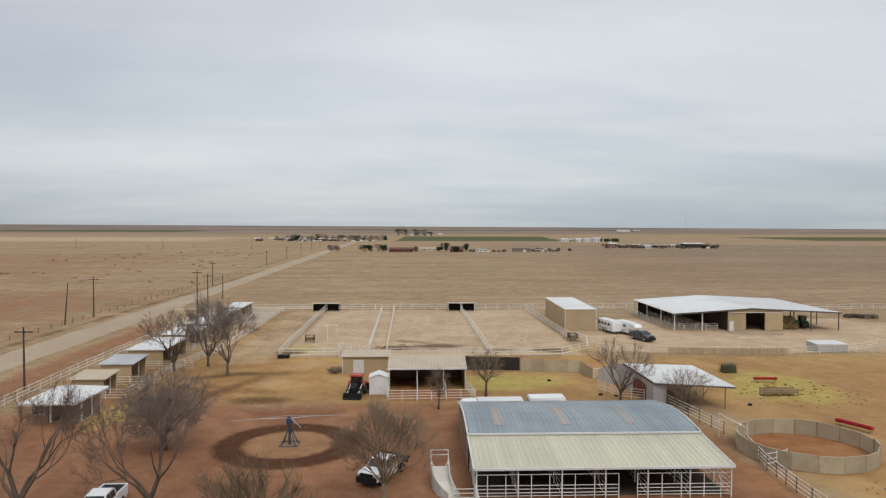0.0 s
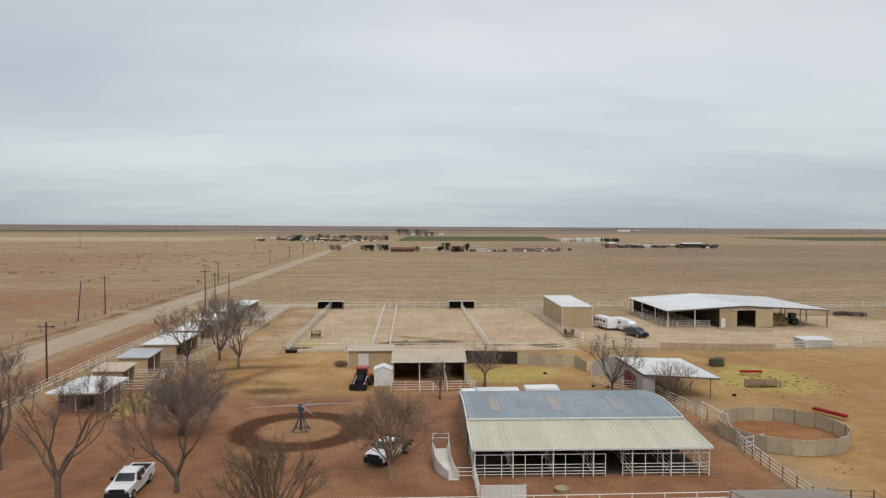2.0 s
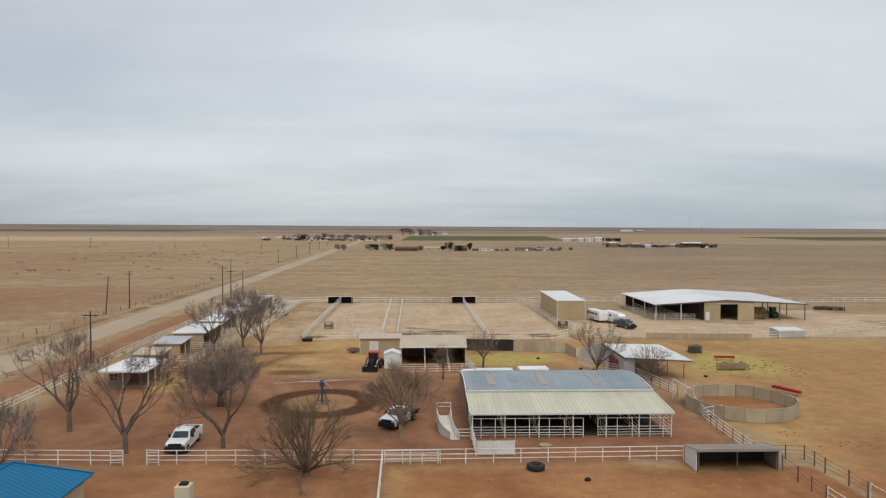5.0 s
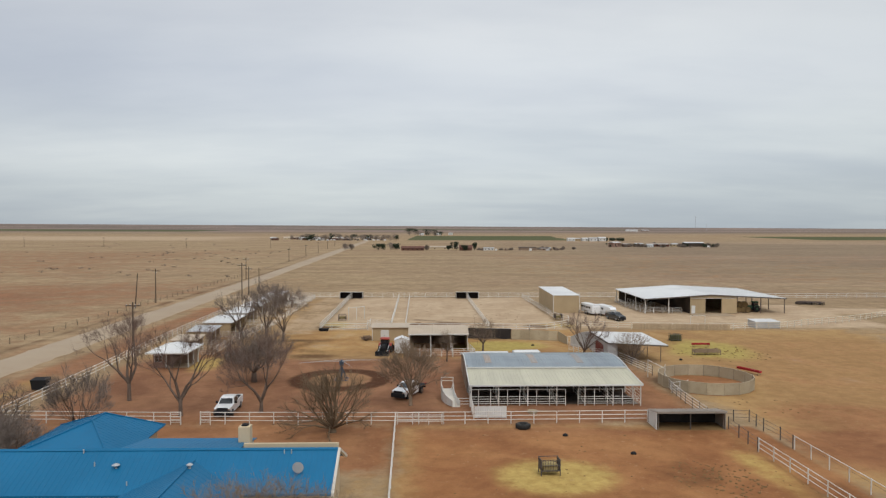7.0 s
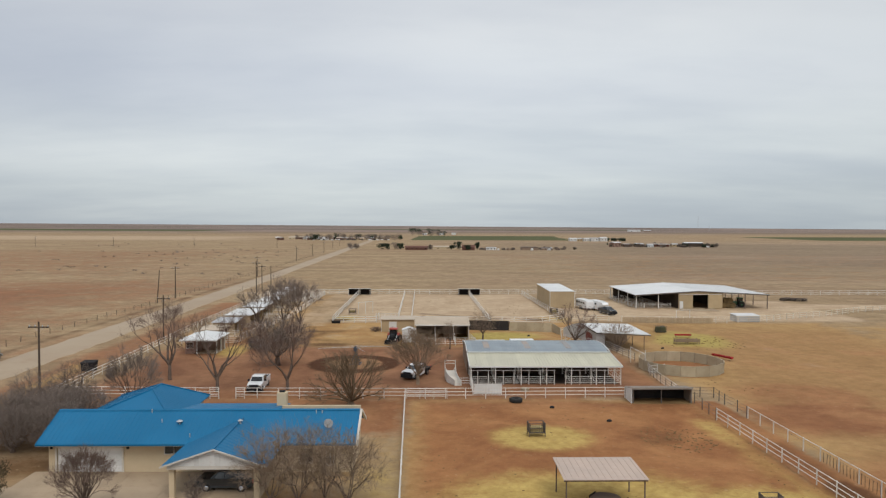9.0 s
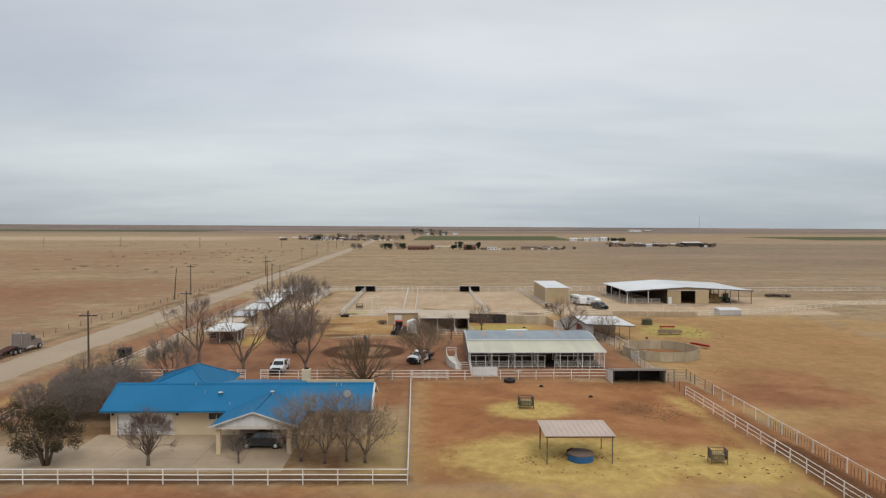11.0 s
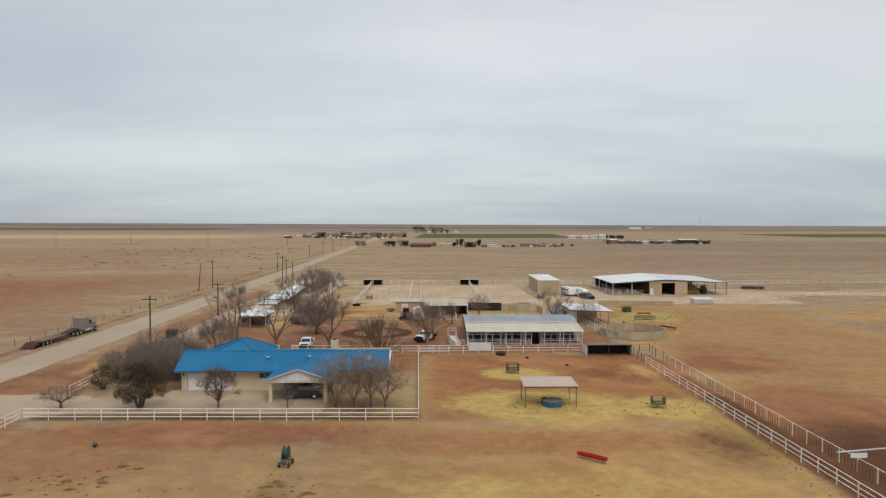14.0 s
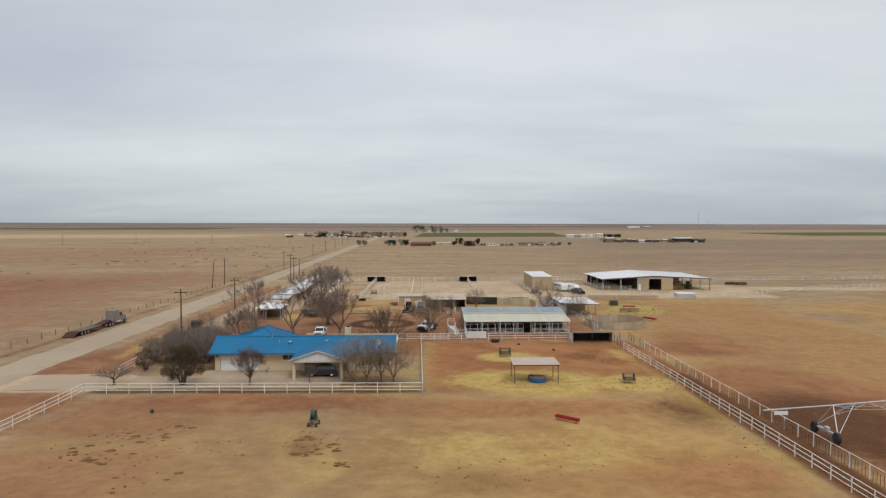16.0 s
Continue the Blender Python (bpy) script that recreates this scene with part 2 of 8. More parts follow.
BRICK_PINK = surface("faded_pink_brick", (0.34, 0.215, 0.165), (0.29, 0.18, 0.14), (0.22, 0.15, 0.12), 0.9)
CLOD = surface("dung_and_hay_clods", (0.165, 0.102, 0.050), (0.215, 0.14, 0.068), None, 0.95, spec=0.03)
DUNG = surface("trodden_dung", (0.165, 0.088, 0.038), (0.21, 0.115, 0.05), (0.12, 0.065, 0.03), 0.95, 0.0, 2.0, 0.5, spec=0.03)
WATER = plain("murky_trough_water", (0.07, 0.05, 0.03), 0.25)
DOOR_RED = surface("peeling_red_paint", (0.24, 0.06, 0.045), (0.20, 0.055, 0.045), (0.62, 0.58, 0.54), 0.85, 0.0, 2.2, 1.0, spec=0.1)


def ground_material():
    n = Nodes("ground_soil_and_dry_grass")
    p = n.where(True)
    big, mid, small = n.noise(p, 0.012, 5, 0.6), n.noise(p, 0.09, 5, 0.62, 0.6), n.noise(p, 0.9, 5, 0.68)
    grit = n.noise(p, 6.0, 4, 0.7)
    streak = n.noise(n.scaled(p, (0.011, 0.040, 1)), 1.0, 5, 0.6, 0.3)
    soft = n.math("MULTIPLY", n.math("ADD", n.math("SUBTRACT", mid, 0.5), n.math("MULTIPLY", n.math("SUBTRACT", small, 0.5), 0.45)), 0.9)

    smooth = n.math("MULTIPLY", n.math("ADD", n.math("SUBTRACT", mid, 0.5), n.math("MULTIPLY", n.math("SUBTRACT", small, 0.5), 0.3)), 0.9)

    def zone(name, lo=0.30, hi=0.72):
        return n.step(n.math("ADD", n.attr(name), soft), lo, hi)

    grass = n.mix(n.step(streak, 0.30, 0.72), (0.310, 0.222, 0.132), (0.375, 0.276, 0.168))
    grass = n.mix(n.math("MULTIPLY", n.step(big, 0.42, 0.66), 0.5), grass, (0.285, 0.186, 0.118))
    grass = n.mix(n.math("MULTIPLY", n.step(mid, 0.5, 0.72), 0.45), grass, (0.36, 0.25, 0.145))
    patch = n.noise(n.scaled(p, (0.020, 0.042, 1)), 1.0, 8, 0.66, 0.4)
    grass = n.mix(n.math("MULTIPLY", n.step(patch, 0.46, 0.66), 0.34), grass, (0.215, 0.150, 0.090))
    grass = n.mix(n.math("MULTIPLY", n.step(patch, 0.50, 0.30), 0.45), grass, (0.41, 0.305, 0.185))
    clump = n.noise(p, 0.15, 7, 0.72, 0.3)
    grass = n.mix(0.7, grass, n.mix(n.step(clump, 0.35, 0.65), (0.76, 0.75, 0.72), (1.13, 1.14, 1.13)), "MULTIPLY")
    soil = n.mix(n.step(mid, 0.34, 0.68), (0.252, 0.108, 0.046), (0.355, 0.174, 0.074))
    soil = n.mix(n.attr("yard"), soil, n.mix(n.step(mid, 0.34, 0.68), (0.212, 0.101, 0.056), (0.298, 0.154, 0.084)))
    soil = n.mix(n.math("MULTIPLY", n.step(small, 0.55, 0.75), 0.35), soil, (0.17, 0.078, 0.042))
    tan = n.mix(n.step(mid, 0.35, 0.65), (0.335, 0.187, 0.078), (0.425, 0.268, 0.113))
    tan = n.mix(n.attr("yard"), tan, n.mix(n.step(mid, 0.35, 0.65), (0.275, 0.171, 0.082), (0.345, 0.228, 0.108)))
    pale = n.mix(n.step(mid, 0.35, 0.65), (0.49, 0.375, 0.255), (0.415, 0.305, 0.20))
    straw = n.mix(n.step(small, 0.3, 0.7), (0.395, 0.270, 0.088), (0.52, 0.388, 0.130))
    straw = n.mix(n.attr("hay"), straw, n.mix(n.step(small, 0.3, 0.7), (0.33, 0.255, 0.080), (0.42, 0.35, 0.105)))
    # dark tone for bare soil and for shade painted on the ground
    dark_soil_shade = n.mix(mid, (0.055, 0.023, 0.011), (0.085, 0.037, 0.018))
    green = n.mix(mid, (0.075, 0.085, 0.035), (0.10, 0.105, 0.045))
    # banded far fields, with mauve-grey distance haze mixed into their colour
    field_haze = n.mix(n.step(streak, 0.3, 0.7), (0.175, 0.128, 0.118), (0.30, 0.232, 0.20))
    c = n.mix(n.attr("field_haze"), grass, n.mix(n.step(n.noise(n.scaled(p, (0.0004, 0.0024, 1)), 1.0, 2, 0.5), 0.47, 0.53), field_haze, (0.115, 0.100, 0.098)))
    c = n.mix(n.step(n.attr("green"), 0.4, 0.6), c, green)
    c = n.mix(zone("tan"), c, tan)
    c = n.mix(zone("soil", 0.3, 0.75), c, soil)
    c = n.mix(zone("pale", 0.34, 0.68), c, pale)
    c = n.mix(n.math("MULTIPLY", n.step(n.math("ADD", n.attr("straw"), smooth), 0.22, 0.80), 0.9), c, straw)
    c = n.mix(n.math("MULTIPLY", zone("dark_soil_shade", 0.25, 0.85), 0.78), c, dark_soil_shade)
    # the trodden ring of the horse walker
    d = n.t.nodes.new("ShaderNodeVectorMath")
    d.operation = "DISTANCE"
    n.t.links.new(p, d.inputs[0])
    d.inputs[1].default_value = (-12.2, 64.0, 0)
    r = n.math("ADD", d.outputs["Value"], n.math("MULTIPLY", n.math("SUBTRACT", small, 0.5), 1.3))
    c = n.mix(n.math("MULTIPLY", n.math("SUBTRACT", 1.0, n.step(r, 3.6, 5.0)), 0.35), c, tan)
    ring = n.math("MULTIPLY", n.step(r, 4.1, 4.9), n.math("SUBTRACT", 1.0, n.step(r, 6.9, 7.9)))
    c = n.mix(n.math("MULTIPLY", ring, 0.95), c, dark_soil_shade)
    # scattered dark clumps in the grass and droppings on bare ground
    spots = n.step(n.noise(p, 0.55, 3, 0.7), 0.68, 0.76)
    c = n.mix(n.math("MULTIPLY", spots, 0.35), c, (0.115, 0.08, 0.045))
    c = n.mix(0.42, c, n.mix(grit, (0.5, 0.5, 0.5), (1.22, 1.22, 1.22)), "MULTIPLY")
    c = n.mix(0.55, c, n.mix(n.step(n.noise(p, 0.42, 7, 0.72), 0.32, 0.68), (0.76, 0.73, 0.70), (1.16, 1.16, 1.16)), "MULTIPLY")
    tuft = n.noise(n.scaled(p, (1, 1, 1), (31, 7, 0)), 1.1, 6, 0.72)
    c = n.mix(n.math("MULTIPLY", n.step(tuft, 0.57, 0.68), 0.34), c, (0.165, 0.094, 0.05))
    c = n.mix(n.math("MULTIPLY", n.step(tuft, 0.42, 0.31), 0.24), c, (0.47, 0.345, 0.21))
    n.bump(n.math("ADD", grit, n.math("MULTIPLY", small, 2.0)), 0.35, 0.05)
    return n.done(c, 0.95, 0.0, 0.1)


GROUND = ground_material()

# ---- mesh tools ----
class M:
    """A mesh in the making; o is taken off every point."""

    def __init__(self, o=(0, 0, 0)):
        self.v, self.f, self.o = [], [], o

    def pts(self, pts):
        k = len(self.v)
        ox, oy, oz = self.o
        self.v.extend((x - ox, y - oy, z - oz) for x, y, z in pts)
        return k

    def face(self, pts):
        k = self.pts(pts)
        self.f.append(tuple(range(k, k + len(pts))))
        return self

    def hexa(self, p):
        """Eight corners: bottom ring of four, top ring of four."""
        k = self.pts(p)
        self.f += [(k + 3, k + 2, k + 1, k), (k + 4, k + 5, k + 6, k + 7)]
        self.f += [(k + i, k + (i + 1) % 4, k + 4 + (i + 1) % 4, k + 4 + i) for i in range(4)]
        return self

    def box(self, x0, x1, y0, y1, z0, z1):
        return self.hexa([(x0, y0, z0), (x1, y0, z0), (x1, y1, z0), (x0, y1, z0), (x0, y0, z1), (x1, y0, z1), (x1, y1, z1), (x0, y1, z1)])

    def soft_box(self, x0, x1, y0, y1, z0, z1, b=0.05):
        """A box with its upright and top edges chamfered."""
        def ring(i, z):
            return [(x0 + i + b, y0 + i, z), (x1 - i - b, y0 + i, z), (x1 - i, y0 + i + b, z), (x1 - i, y1 - i - b, z),
                    (x1 - i - b, y1 - i, z), (x0 + i + b, y1 - i, z), (x0 + i, y1 - i - b, z), (x0 + i, y0 + i + b, z)]
        return self.loft([ring(0, z0), ring(0, z1 - b), ring(b, z1)])

    def loft(self, rings, caps=True):
        k, n = None, len(rings[0])
        ks = [self.pts(r) for r in rings]
        for a, b in zip(ks, ks[1:]):
            self.f += [(a + i, a + (i + 1) % n, b + (i + 1) % n, b + i) for i in range(n)]
        if caps:
            self.f += [tuple(ks[0] + i for i in reversed(range(n))), tuple(ks[-1] + i for i in range(n))]
        return self

    def tube(self, p, q, r0, r1=None, n=6, caps=True):
        p, q = Vector(p), Vector(q)
        r1 = r0 if r1 is None else r1
        w = (q - p).normalized()
        u = w.orthogonal().normalized()
        v = w.cross(u)
        cs = [(math.cos(2 * math.pi * i / n), math.sin(2 * math.pi * i / n)) for i in range(n)]
        return self.loft([[tuple(e + (u * c + v * s) * r) for c, s in cs] for e, r in ((p, r0), (q, r1))], caps)

    def path(self, pts, radii, n=4):
        """A bent, tapering tube."""
        rings, up = [], Vector((0.31, 0.77, 0.55)).normalized()
        for i, p in enumerate(pts):
            w = (Vector(pts[min(i + 1, len(pts) - 1)]) - Vector(pts[max(i - 1, 0)])).normalized()
            u = w.cross(up)
            u = (u if u.length > 0.1 else w.orthogonal()).normalized()
            v = w.cross(u)
            rings.append([tuple(Vector(p) + (u * math.cos(2 * math.pi * j / n) + v * math.sin(2 * math.pi * j / n)) * radii[i]) for j in range(n)])
        return self.loft(rings)

    def lathe(self, cx, cy, prof, n=20):
        return self.loft([[(cx + r * math.cos(2 * math.pi * i / n), cy + r * math.sin(2 * math.pi * i / n), z) for i in range(n)] for r, z in prof])

    def slab(self, a, b, c, d, t):
        """A sheet with corners a, b, c, d and thickness t below it."""
        lo = [(x, y, z - t) for x, y, z in (a, b, c, d)]
        return self.hexa(lo + [a, b, c, d])

    def prism(self, prof, y0, y1):
        """A profile in x, z pushed from y0 to y1."""
        return self.loft([[(x, y0, z) for x, z in prof], [(x, y1, z) for x, z in prof]])

    def prism_x(self, prof, x0, x1):
        return self.loft([[(x0, y, z) for y, z in prof], [(x1, y, z) for y, z in prof]])

    def wheel(self, x, y, z, r, w, n=18):
        """A wheel whose axle lies along y."""
        prof = [(0.55 * r, -w / 2), (0.93 * r, -w / 2), (r, -w / 3), (r, w / 3), (0.93 * r, w / 2), (0.55 * r, w / 2)]
        rings = [[(x + a * math.cos(2 * math.pi * i / n), y + b, z + a * math.sin(2 * math.pi * i / n)) for i in range(n)] for a, b in prof]
        return self.loft(rings)

    def mesh(self, name):
        me = bpy.data.meshes.new(name)
        me.from_pydata(self.v, [], self.f)
        bm = bmesh.new()
        bm.from_mesh(me)
        if len(self.v) < 4000:
            bmesh.ops.remove_doubles(bm, verts=bm.verts, dist=0.0005)
        bmesh.ops.recalc_face_normals(bm, faces=bm.faces)
        bm.to_mesh(me)
        bm.free()
        return me


def quick_mesh(name, m):
    me = bpy.data.meshes.new(name)
    me.from_pydata(m.v, [], m.f)
    return me


def part(name, m, material, parent=None, label="", kind="", smooth=False):
    """One mesh object, under its thing or part."""
    me = m if isinstance(m, bpy.types.Mesh) else m.mesh(name)
    if not me.materials:
        me.materials.append(material)
    if smooth:
        me.polygons.foreach_set("use_smooth", [True] * len(me.polygons))
    ob = new(name, me)
    ob.parent = parent
    return tagged(ob, label, "", "", kind)


def thing(name, label, category, x=0.0, y=0.0, z=0.0, rz=0.0, group="", kind=""):
    ob = new(name)
    ob.empty_display_size = 0.3
    ob.matrix_basis = pose(x, y, z, 0, 0, rz)
    return tagged(ob, label, category, group, kind)


POST_MESHES = {}


def fence(label, line, rails=(0.35, 0.85, 1.35), high=1.38, gap=2.6, r=0.05, rail_r=0.035, post=None, rail=None, name="pipe_fence", ends=True, category="fence"):
    """Pipe fence along a line of ground points: each post and each run of rail is a part."""
    post, rail = post or WHITE_PIPE, rail or WHITE_PIPE
    x0, y0 = line[0]
    f = thing(name, label, category, x0, y0, group="pipe fences")
    key = (round(high, 2), r, post.name)
    if key not in POST_MESHES:
        me = M().tube((0, 0, 0), (0, 0, high), r, n=8).mesh("post")
        me.materials.append(post)
        POST_MESHES[key] = me
    for i, ((ax, ay), (bx, by)) in enumerate(zip(line, line[1:])):
        n = max(1, round(math.hypot(bx - ax, by - ay) / gap))
        for j in range(0 if i == 0 else 1, n + 1):
            p = part("post", POST_MESHES[key], post, f)
            t = j / n
            p.location = (ax + (bx - ax) * t - x0, ay + (by - ay) * t - y0, random.uniform(-0.05, 0.03))
        for z in rails:
            m = M((x0, y0, 0))
            k = max(1, n // 3)
            q = [(ax + (bx - ax) * j / k, ay + (by - ay) * j / k, z + (random.uniform(-0.03, 0.02) if 0 < j < k else 0)) for j in range(k + 1)]
            m.path(q, [rail_r] * (k + 1), 6)
            part("rail", m, rail, f)
    return f


def rib_sheet(m, a, b, c, d, step=0.3, rib=0.03, t=0.03):
    """A roof sheet a-b (eave), d-c (ridge), folded into standing ribs that run from eave to ridge."""
    a, b, c, d = map(Vector, (a, b, c, d))
    wide = (b - a).length
    k = max(1, int(wide / step))
    prof = []
    for i in range(k):
        s = (i + 0.5) / k
        prof += [(s - 0.035 / wide, 0), (s - 0.014 / wide, rib), (s + 0.014 / wide, rib), (s + 0.035 / wide, 0)]
    prof = [(0, 0)] + prof + [(1, 0)]
    n = len(prof)
    front = [tuple(a.lerp(b, s) + Vector((0, 0, z))) for s, z in prof]
    rear = [tuple(d.lerp(c, s) + Vector((0, 0, z))) for s, z in prof]
    low = [tuple(q - Vector((0, 0, t))) for q in (a, b, c, d)]
    f, r = m.pts(front), m.pts(rear)
    e = m.pts(low)
    m.f += [(f + i, f + i + 1, r + i + 1, r + i) for i in range(n - 1)]
    m.f += [(e, e + 3, e + 2, e + 1), tuple([e, e + 1] + [f + i for i in reversed(range(n))]), tuple([e + 2, e + 3] + [r + i for i in range(n)])]
    m.f += [(e + 3, e, f, r), (e + 1, e + 2, r + n - 1, f + n - 1)]
    return m

# ---- ground, road, driveway ----
def lines(lo, hi, step, far_lo, far_hi, grow):
    mid = list(np.arange(lo, hi + 0.01, step))
    a, s = [], step
    v = lo
    while v > far_lo:
        s *= grow
        v -= s
        a.append(max(v, far_lo))
    b, s, v = [], step, hi
    while v < far_hi:
        s *= grow
        v += s
        b.append(min(v, far_hi))
    return np.array(a[::-1] + mid + b)


gx, gy = lines(-84, 116, 1.0, -4300, 4300, 1.09), lines(-60, 184, 1.0, -700, 4780, 1.045)
GX, GY = np.meshgrid(gx, gy)


def soft(v, lo, hi, w):
    """1 between lo and hi, fading over w outside."""
    return np.clip(1 - np.maximum(lo - v, v - hi) / w, 0, 1) * 0.5 + np.clip(1 + np.minimum(v - lo, hi - v) / w, 0, 1) * 0.5


def area(x0, x1, y0, y1, w=2.0):
    return np.clip(0.5 + np.minimum(np.minimum(GX - x0, x1 - GX), np.minimum(GY - y0, y1 - GY)) / (2 * w), 0, 1)


def blot(x, y, rx, ry, w=0.5):
    return np.clip(0.5 + (1 - np.hypot((GX - x) / rx, (GY - y) / ry)) / (2 * w), 0, 1)


def trail(pts, wide, w=1.0):
    best = np.full(GX.shape, 1e9)
    for (ax, ay), (bx, by) in zip(pts, pts[1:]):
        dx, dy = bx - ax, by - ay
        t = np.clip(((GX - ax) * dx + (GY - ay) * dy) / (dx * dx + dy * dy), 0, 1)
        best = np.minimum(best, np.hypot(GX - ax - t * dx, GY - ay - t * dy))
    return np.clip(0.5 + (wide - best) / (2 * w), 0, 1)


def top(*zones):
    out = np.zeros(GX.shape)
    for z in zones:
        out = np.maximum(out, z)
    return out


soil = top(area(-47, 33, 40, 80, 5), area(-2, 34.5, -1, 41, 3) * 0.78, area(0, 420, 190, 540, 60) * 0.34, area(-20, 32, 114, 176, 3) * 0.34, trail([(35.0, 38), (35.4, 8), (35.9, -62)], 1.9, 0.8) * 0.95, blot(39.3, 59.8, 6.1, 6.1, 0.1),
           blot(5, -8, 34, 5.5) * 0.58, blot(-25, -5, 26, 6) * 0.8, blot(-40, -30, 25, 12) * 0.5, blot(24, -30, 12, 10) * 0.55, blot(47, -5, 15, 24) * 0.9, blot(56, 24, 20, 14, 0.8) * 0.5, blot(-55, 18, 9, 24) * 0.85, blot(58, 140, 5, 4) * 0.8,
           area(-2.5, 8, 81, 95, 1) * 0.8, area(-290, -75, -50, 240, 80) * 0.8, area(-700, -75, 200, 620, 120) * 0.5, area(38, 60, -60, -12, 6) * 0.8, blot(-55, -6, 10, 9) * 0.85, blot(-37, -34, 10, 7) * 0.6, blot(-32, -25, 6, 4) * 0.5, trail([(-55, 30), (-56, 150)], 4.5, 2.5) * 0.66, blot(50, 42, 12, 12) * 0.62, blot(47, 32, 12, 9) * 0.85, blot(-38, -12, 18, 10) * 0.6, area(39, 95, -60, 108, 14) * 0.44, area(-47, -21, 40, 92, 5) * 0.62, area(-46, -2, 25, 42, 3) * 0.85, area(-14, -2.5, 2, 16, 3) * 0.4, blot(4, 116, 12, 5) * 0.5, blot(-10, 118, 4, 5) * 0.7, blot(70, 60, 25, 18) * 0.35)
tan = top(area(-48, 33, 78, 112, 6), area(-14, 34, -60, 1, 13), area(-47, -10, -60, 1, 6) * 0.68, area(38, 90, -60, 111, 8), area(-2.5, 34, 0, 41, 2), area(-46, -2, 0, 41, 3) * 0.42, area(-40, -23, 95, 178, 3) * 0.5, area(85, 190, -60, 112, 20) * 0.72, blot(-60, -30, 14, 40) * 0.5)
pale = top(area(-1200, -230, 900, 1350, 120) * 0.62, area(330, 1500, 700, 1000, 120) * 0.42, area(-22, 30, 112, 177, 1.5), area(-33, -21, 104, 178, 3) * 0.5, area(33, 104, 114, 158, 4), trail([(95, 145), (140, 141), (320, 150)], 6, 3), trail([(-62, 181), (-20, 184)], 2.5, 1.5) * 0.8,
           trail([(-62, 7), (-48, 7)], 5.5, 1.5), trail([(46, 110), (58, 84), (62, 62)], 4, 6) * 0.42, area(-46, 34, 84, 113, 8) * 0.36, blot(-34, -33, 18, 9) * 0.16)
straw = top(blot(13, 6.5, 12, 8), blot(11.5, 24.5, 5.2, 4.5), blot(27.5, 5, 6.5, 5.5), blot(14, 91.5, 8, 5.5), blot(51, 88, 8, 11) * 0.85, blot(-35, 76, 3, 6) * 0.8, blot(-5, 8, 3.5, 12) * 0.5,
            blot(-3, -27, 12, 9) * 0.38, blot(8, -22, 24, 8) * 0.52, trail([(31.3, 30), (32.0, 0), (32.4, -40)], 1.6, 2.0) * 0.62, blot(-20, 119, 4, 6) * 0.6, blot(29, 118, 6, 4) * 0.6, trail([(-54, 26), (-55, 66)], 2.5, 2) * 0.5)
# dark soil and stains, plus painted shade by the house trees and front fence
dark_soil_shade = top(trail([(-46, 1.9), (-3, 1.4)], 1.5, 0.8) * 0.8, blot(-38, 17, 6, 5) * 0.6, blot(-41, 24, 8, 7) * 0.62, blot(-9, 7, 8, 5) * 0.58, trail([(-31, 95), (-26, 98), (-19, 98.5)], 2.2, 2.0) * 0.72, trail([(-29, 80), (-25, 88), (-22, 96)], 2.0, 2.0) * 0.7, trail([(-33, 88), (-27, 90), (-18, 86)], 1.8, 2.0) * 0.62, blot(-19, 82, 5, 2.5) * 0.75, blot(-3, 120, 4, 2.5) * 0.95, blot(5, 121.5, 5, 3.5) * 0.8, blot(16, 118, 4, 2.5) * 0.7, blot(-21.2, 116, 3, 2) * 0.9, trail([(-2, 128), (5, 124)], 1.5, 1.5) * 0.7, blot(25, 117, 4, 3) * 0.85, blot(29.5, -10, 5.5, 9, 0.8) * 0.62, blot(45, -16, 10, 16) * 0.95, trail([(35.3, 22), (35.5, 5)], 1.4, 0.8) * 0.55, trail([(35.4, 10), (35.9, -62)], 1.7, 0.7), trail([(31.6, 14), (32.6, -45)], 0.9, 1.0) * 0.5,
           blot(24, 25, 4, 4) * 0.55, blot(33, 63, 2, 4) * 0.5, blot(-6, 84, 4, 3) * 0.5, trail([(-74, 0), (-74, 400)], 1.5, 1.2) * 0.58, blot(-14, -22, 3, 4) * 0.5, blot(3, -32, 6, 4) * 0.48)
yard = top(area(-62, 33, 41, 84, 6), area(-700, -48, -70, 700, 12), area(38.5, 220, -70, 112, 4) * 0.38, area(-50, 2, -70, 1, 9) * 0.75, area(-47, -3, 0, 42, 3) * 0.5)
hay = top(blot(14, 91.5, 10, 8), blot(51, 88, 12, 15), blot(-20, 128, 8, 20))
green = top(((GX > -30 + (GY - 1000) * 0.02) & (GX < 215 + (GY - 1000) * 0.1) & (GY > 1010) & (GY < 1420)) * 1.0, ((GX > 620) & (GX < 1600) & (GY > 1050) & (GY < 1350)) * 1.0, ((GX < -700) & (GY > 2000) & (GY < 2400)) * 1.0, ((GX > -300) & (GX < 900) & (GY > 2700) & (GY < 2900)) * 0.8)
# share of the haze-tinted field colour, growing with distance
field_haze = np.clip((GY - 1500) / 700, 0, 1) * 0.85
field_haze = np.maximum(field_haze, area(90, 1200, 250, 900, 120) * 0.35)
far = np.clip((np.hypot(GX, GY) - 1300) / 3400, 0, 1)
rise = (15.5 - GX / 2980 * 12) * far ** 1.35
bumps = np.array([noise.fractal((x * 0.05, y * 0.05, 0.3), 1.0, 2.0, 3) for x, y in zip(GX.ravel(), GY.ravel())]).reshape(GX.shape)
GZ = rise + np.where(far > 0, 0, bumps * 0.05)
ny, nx = GX.shape
idx = np.arange(nx * ny).reshape(ny, nx)
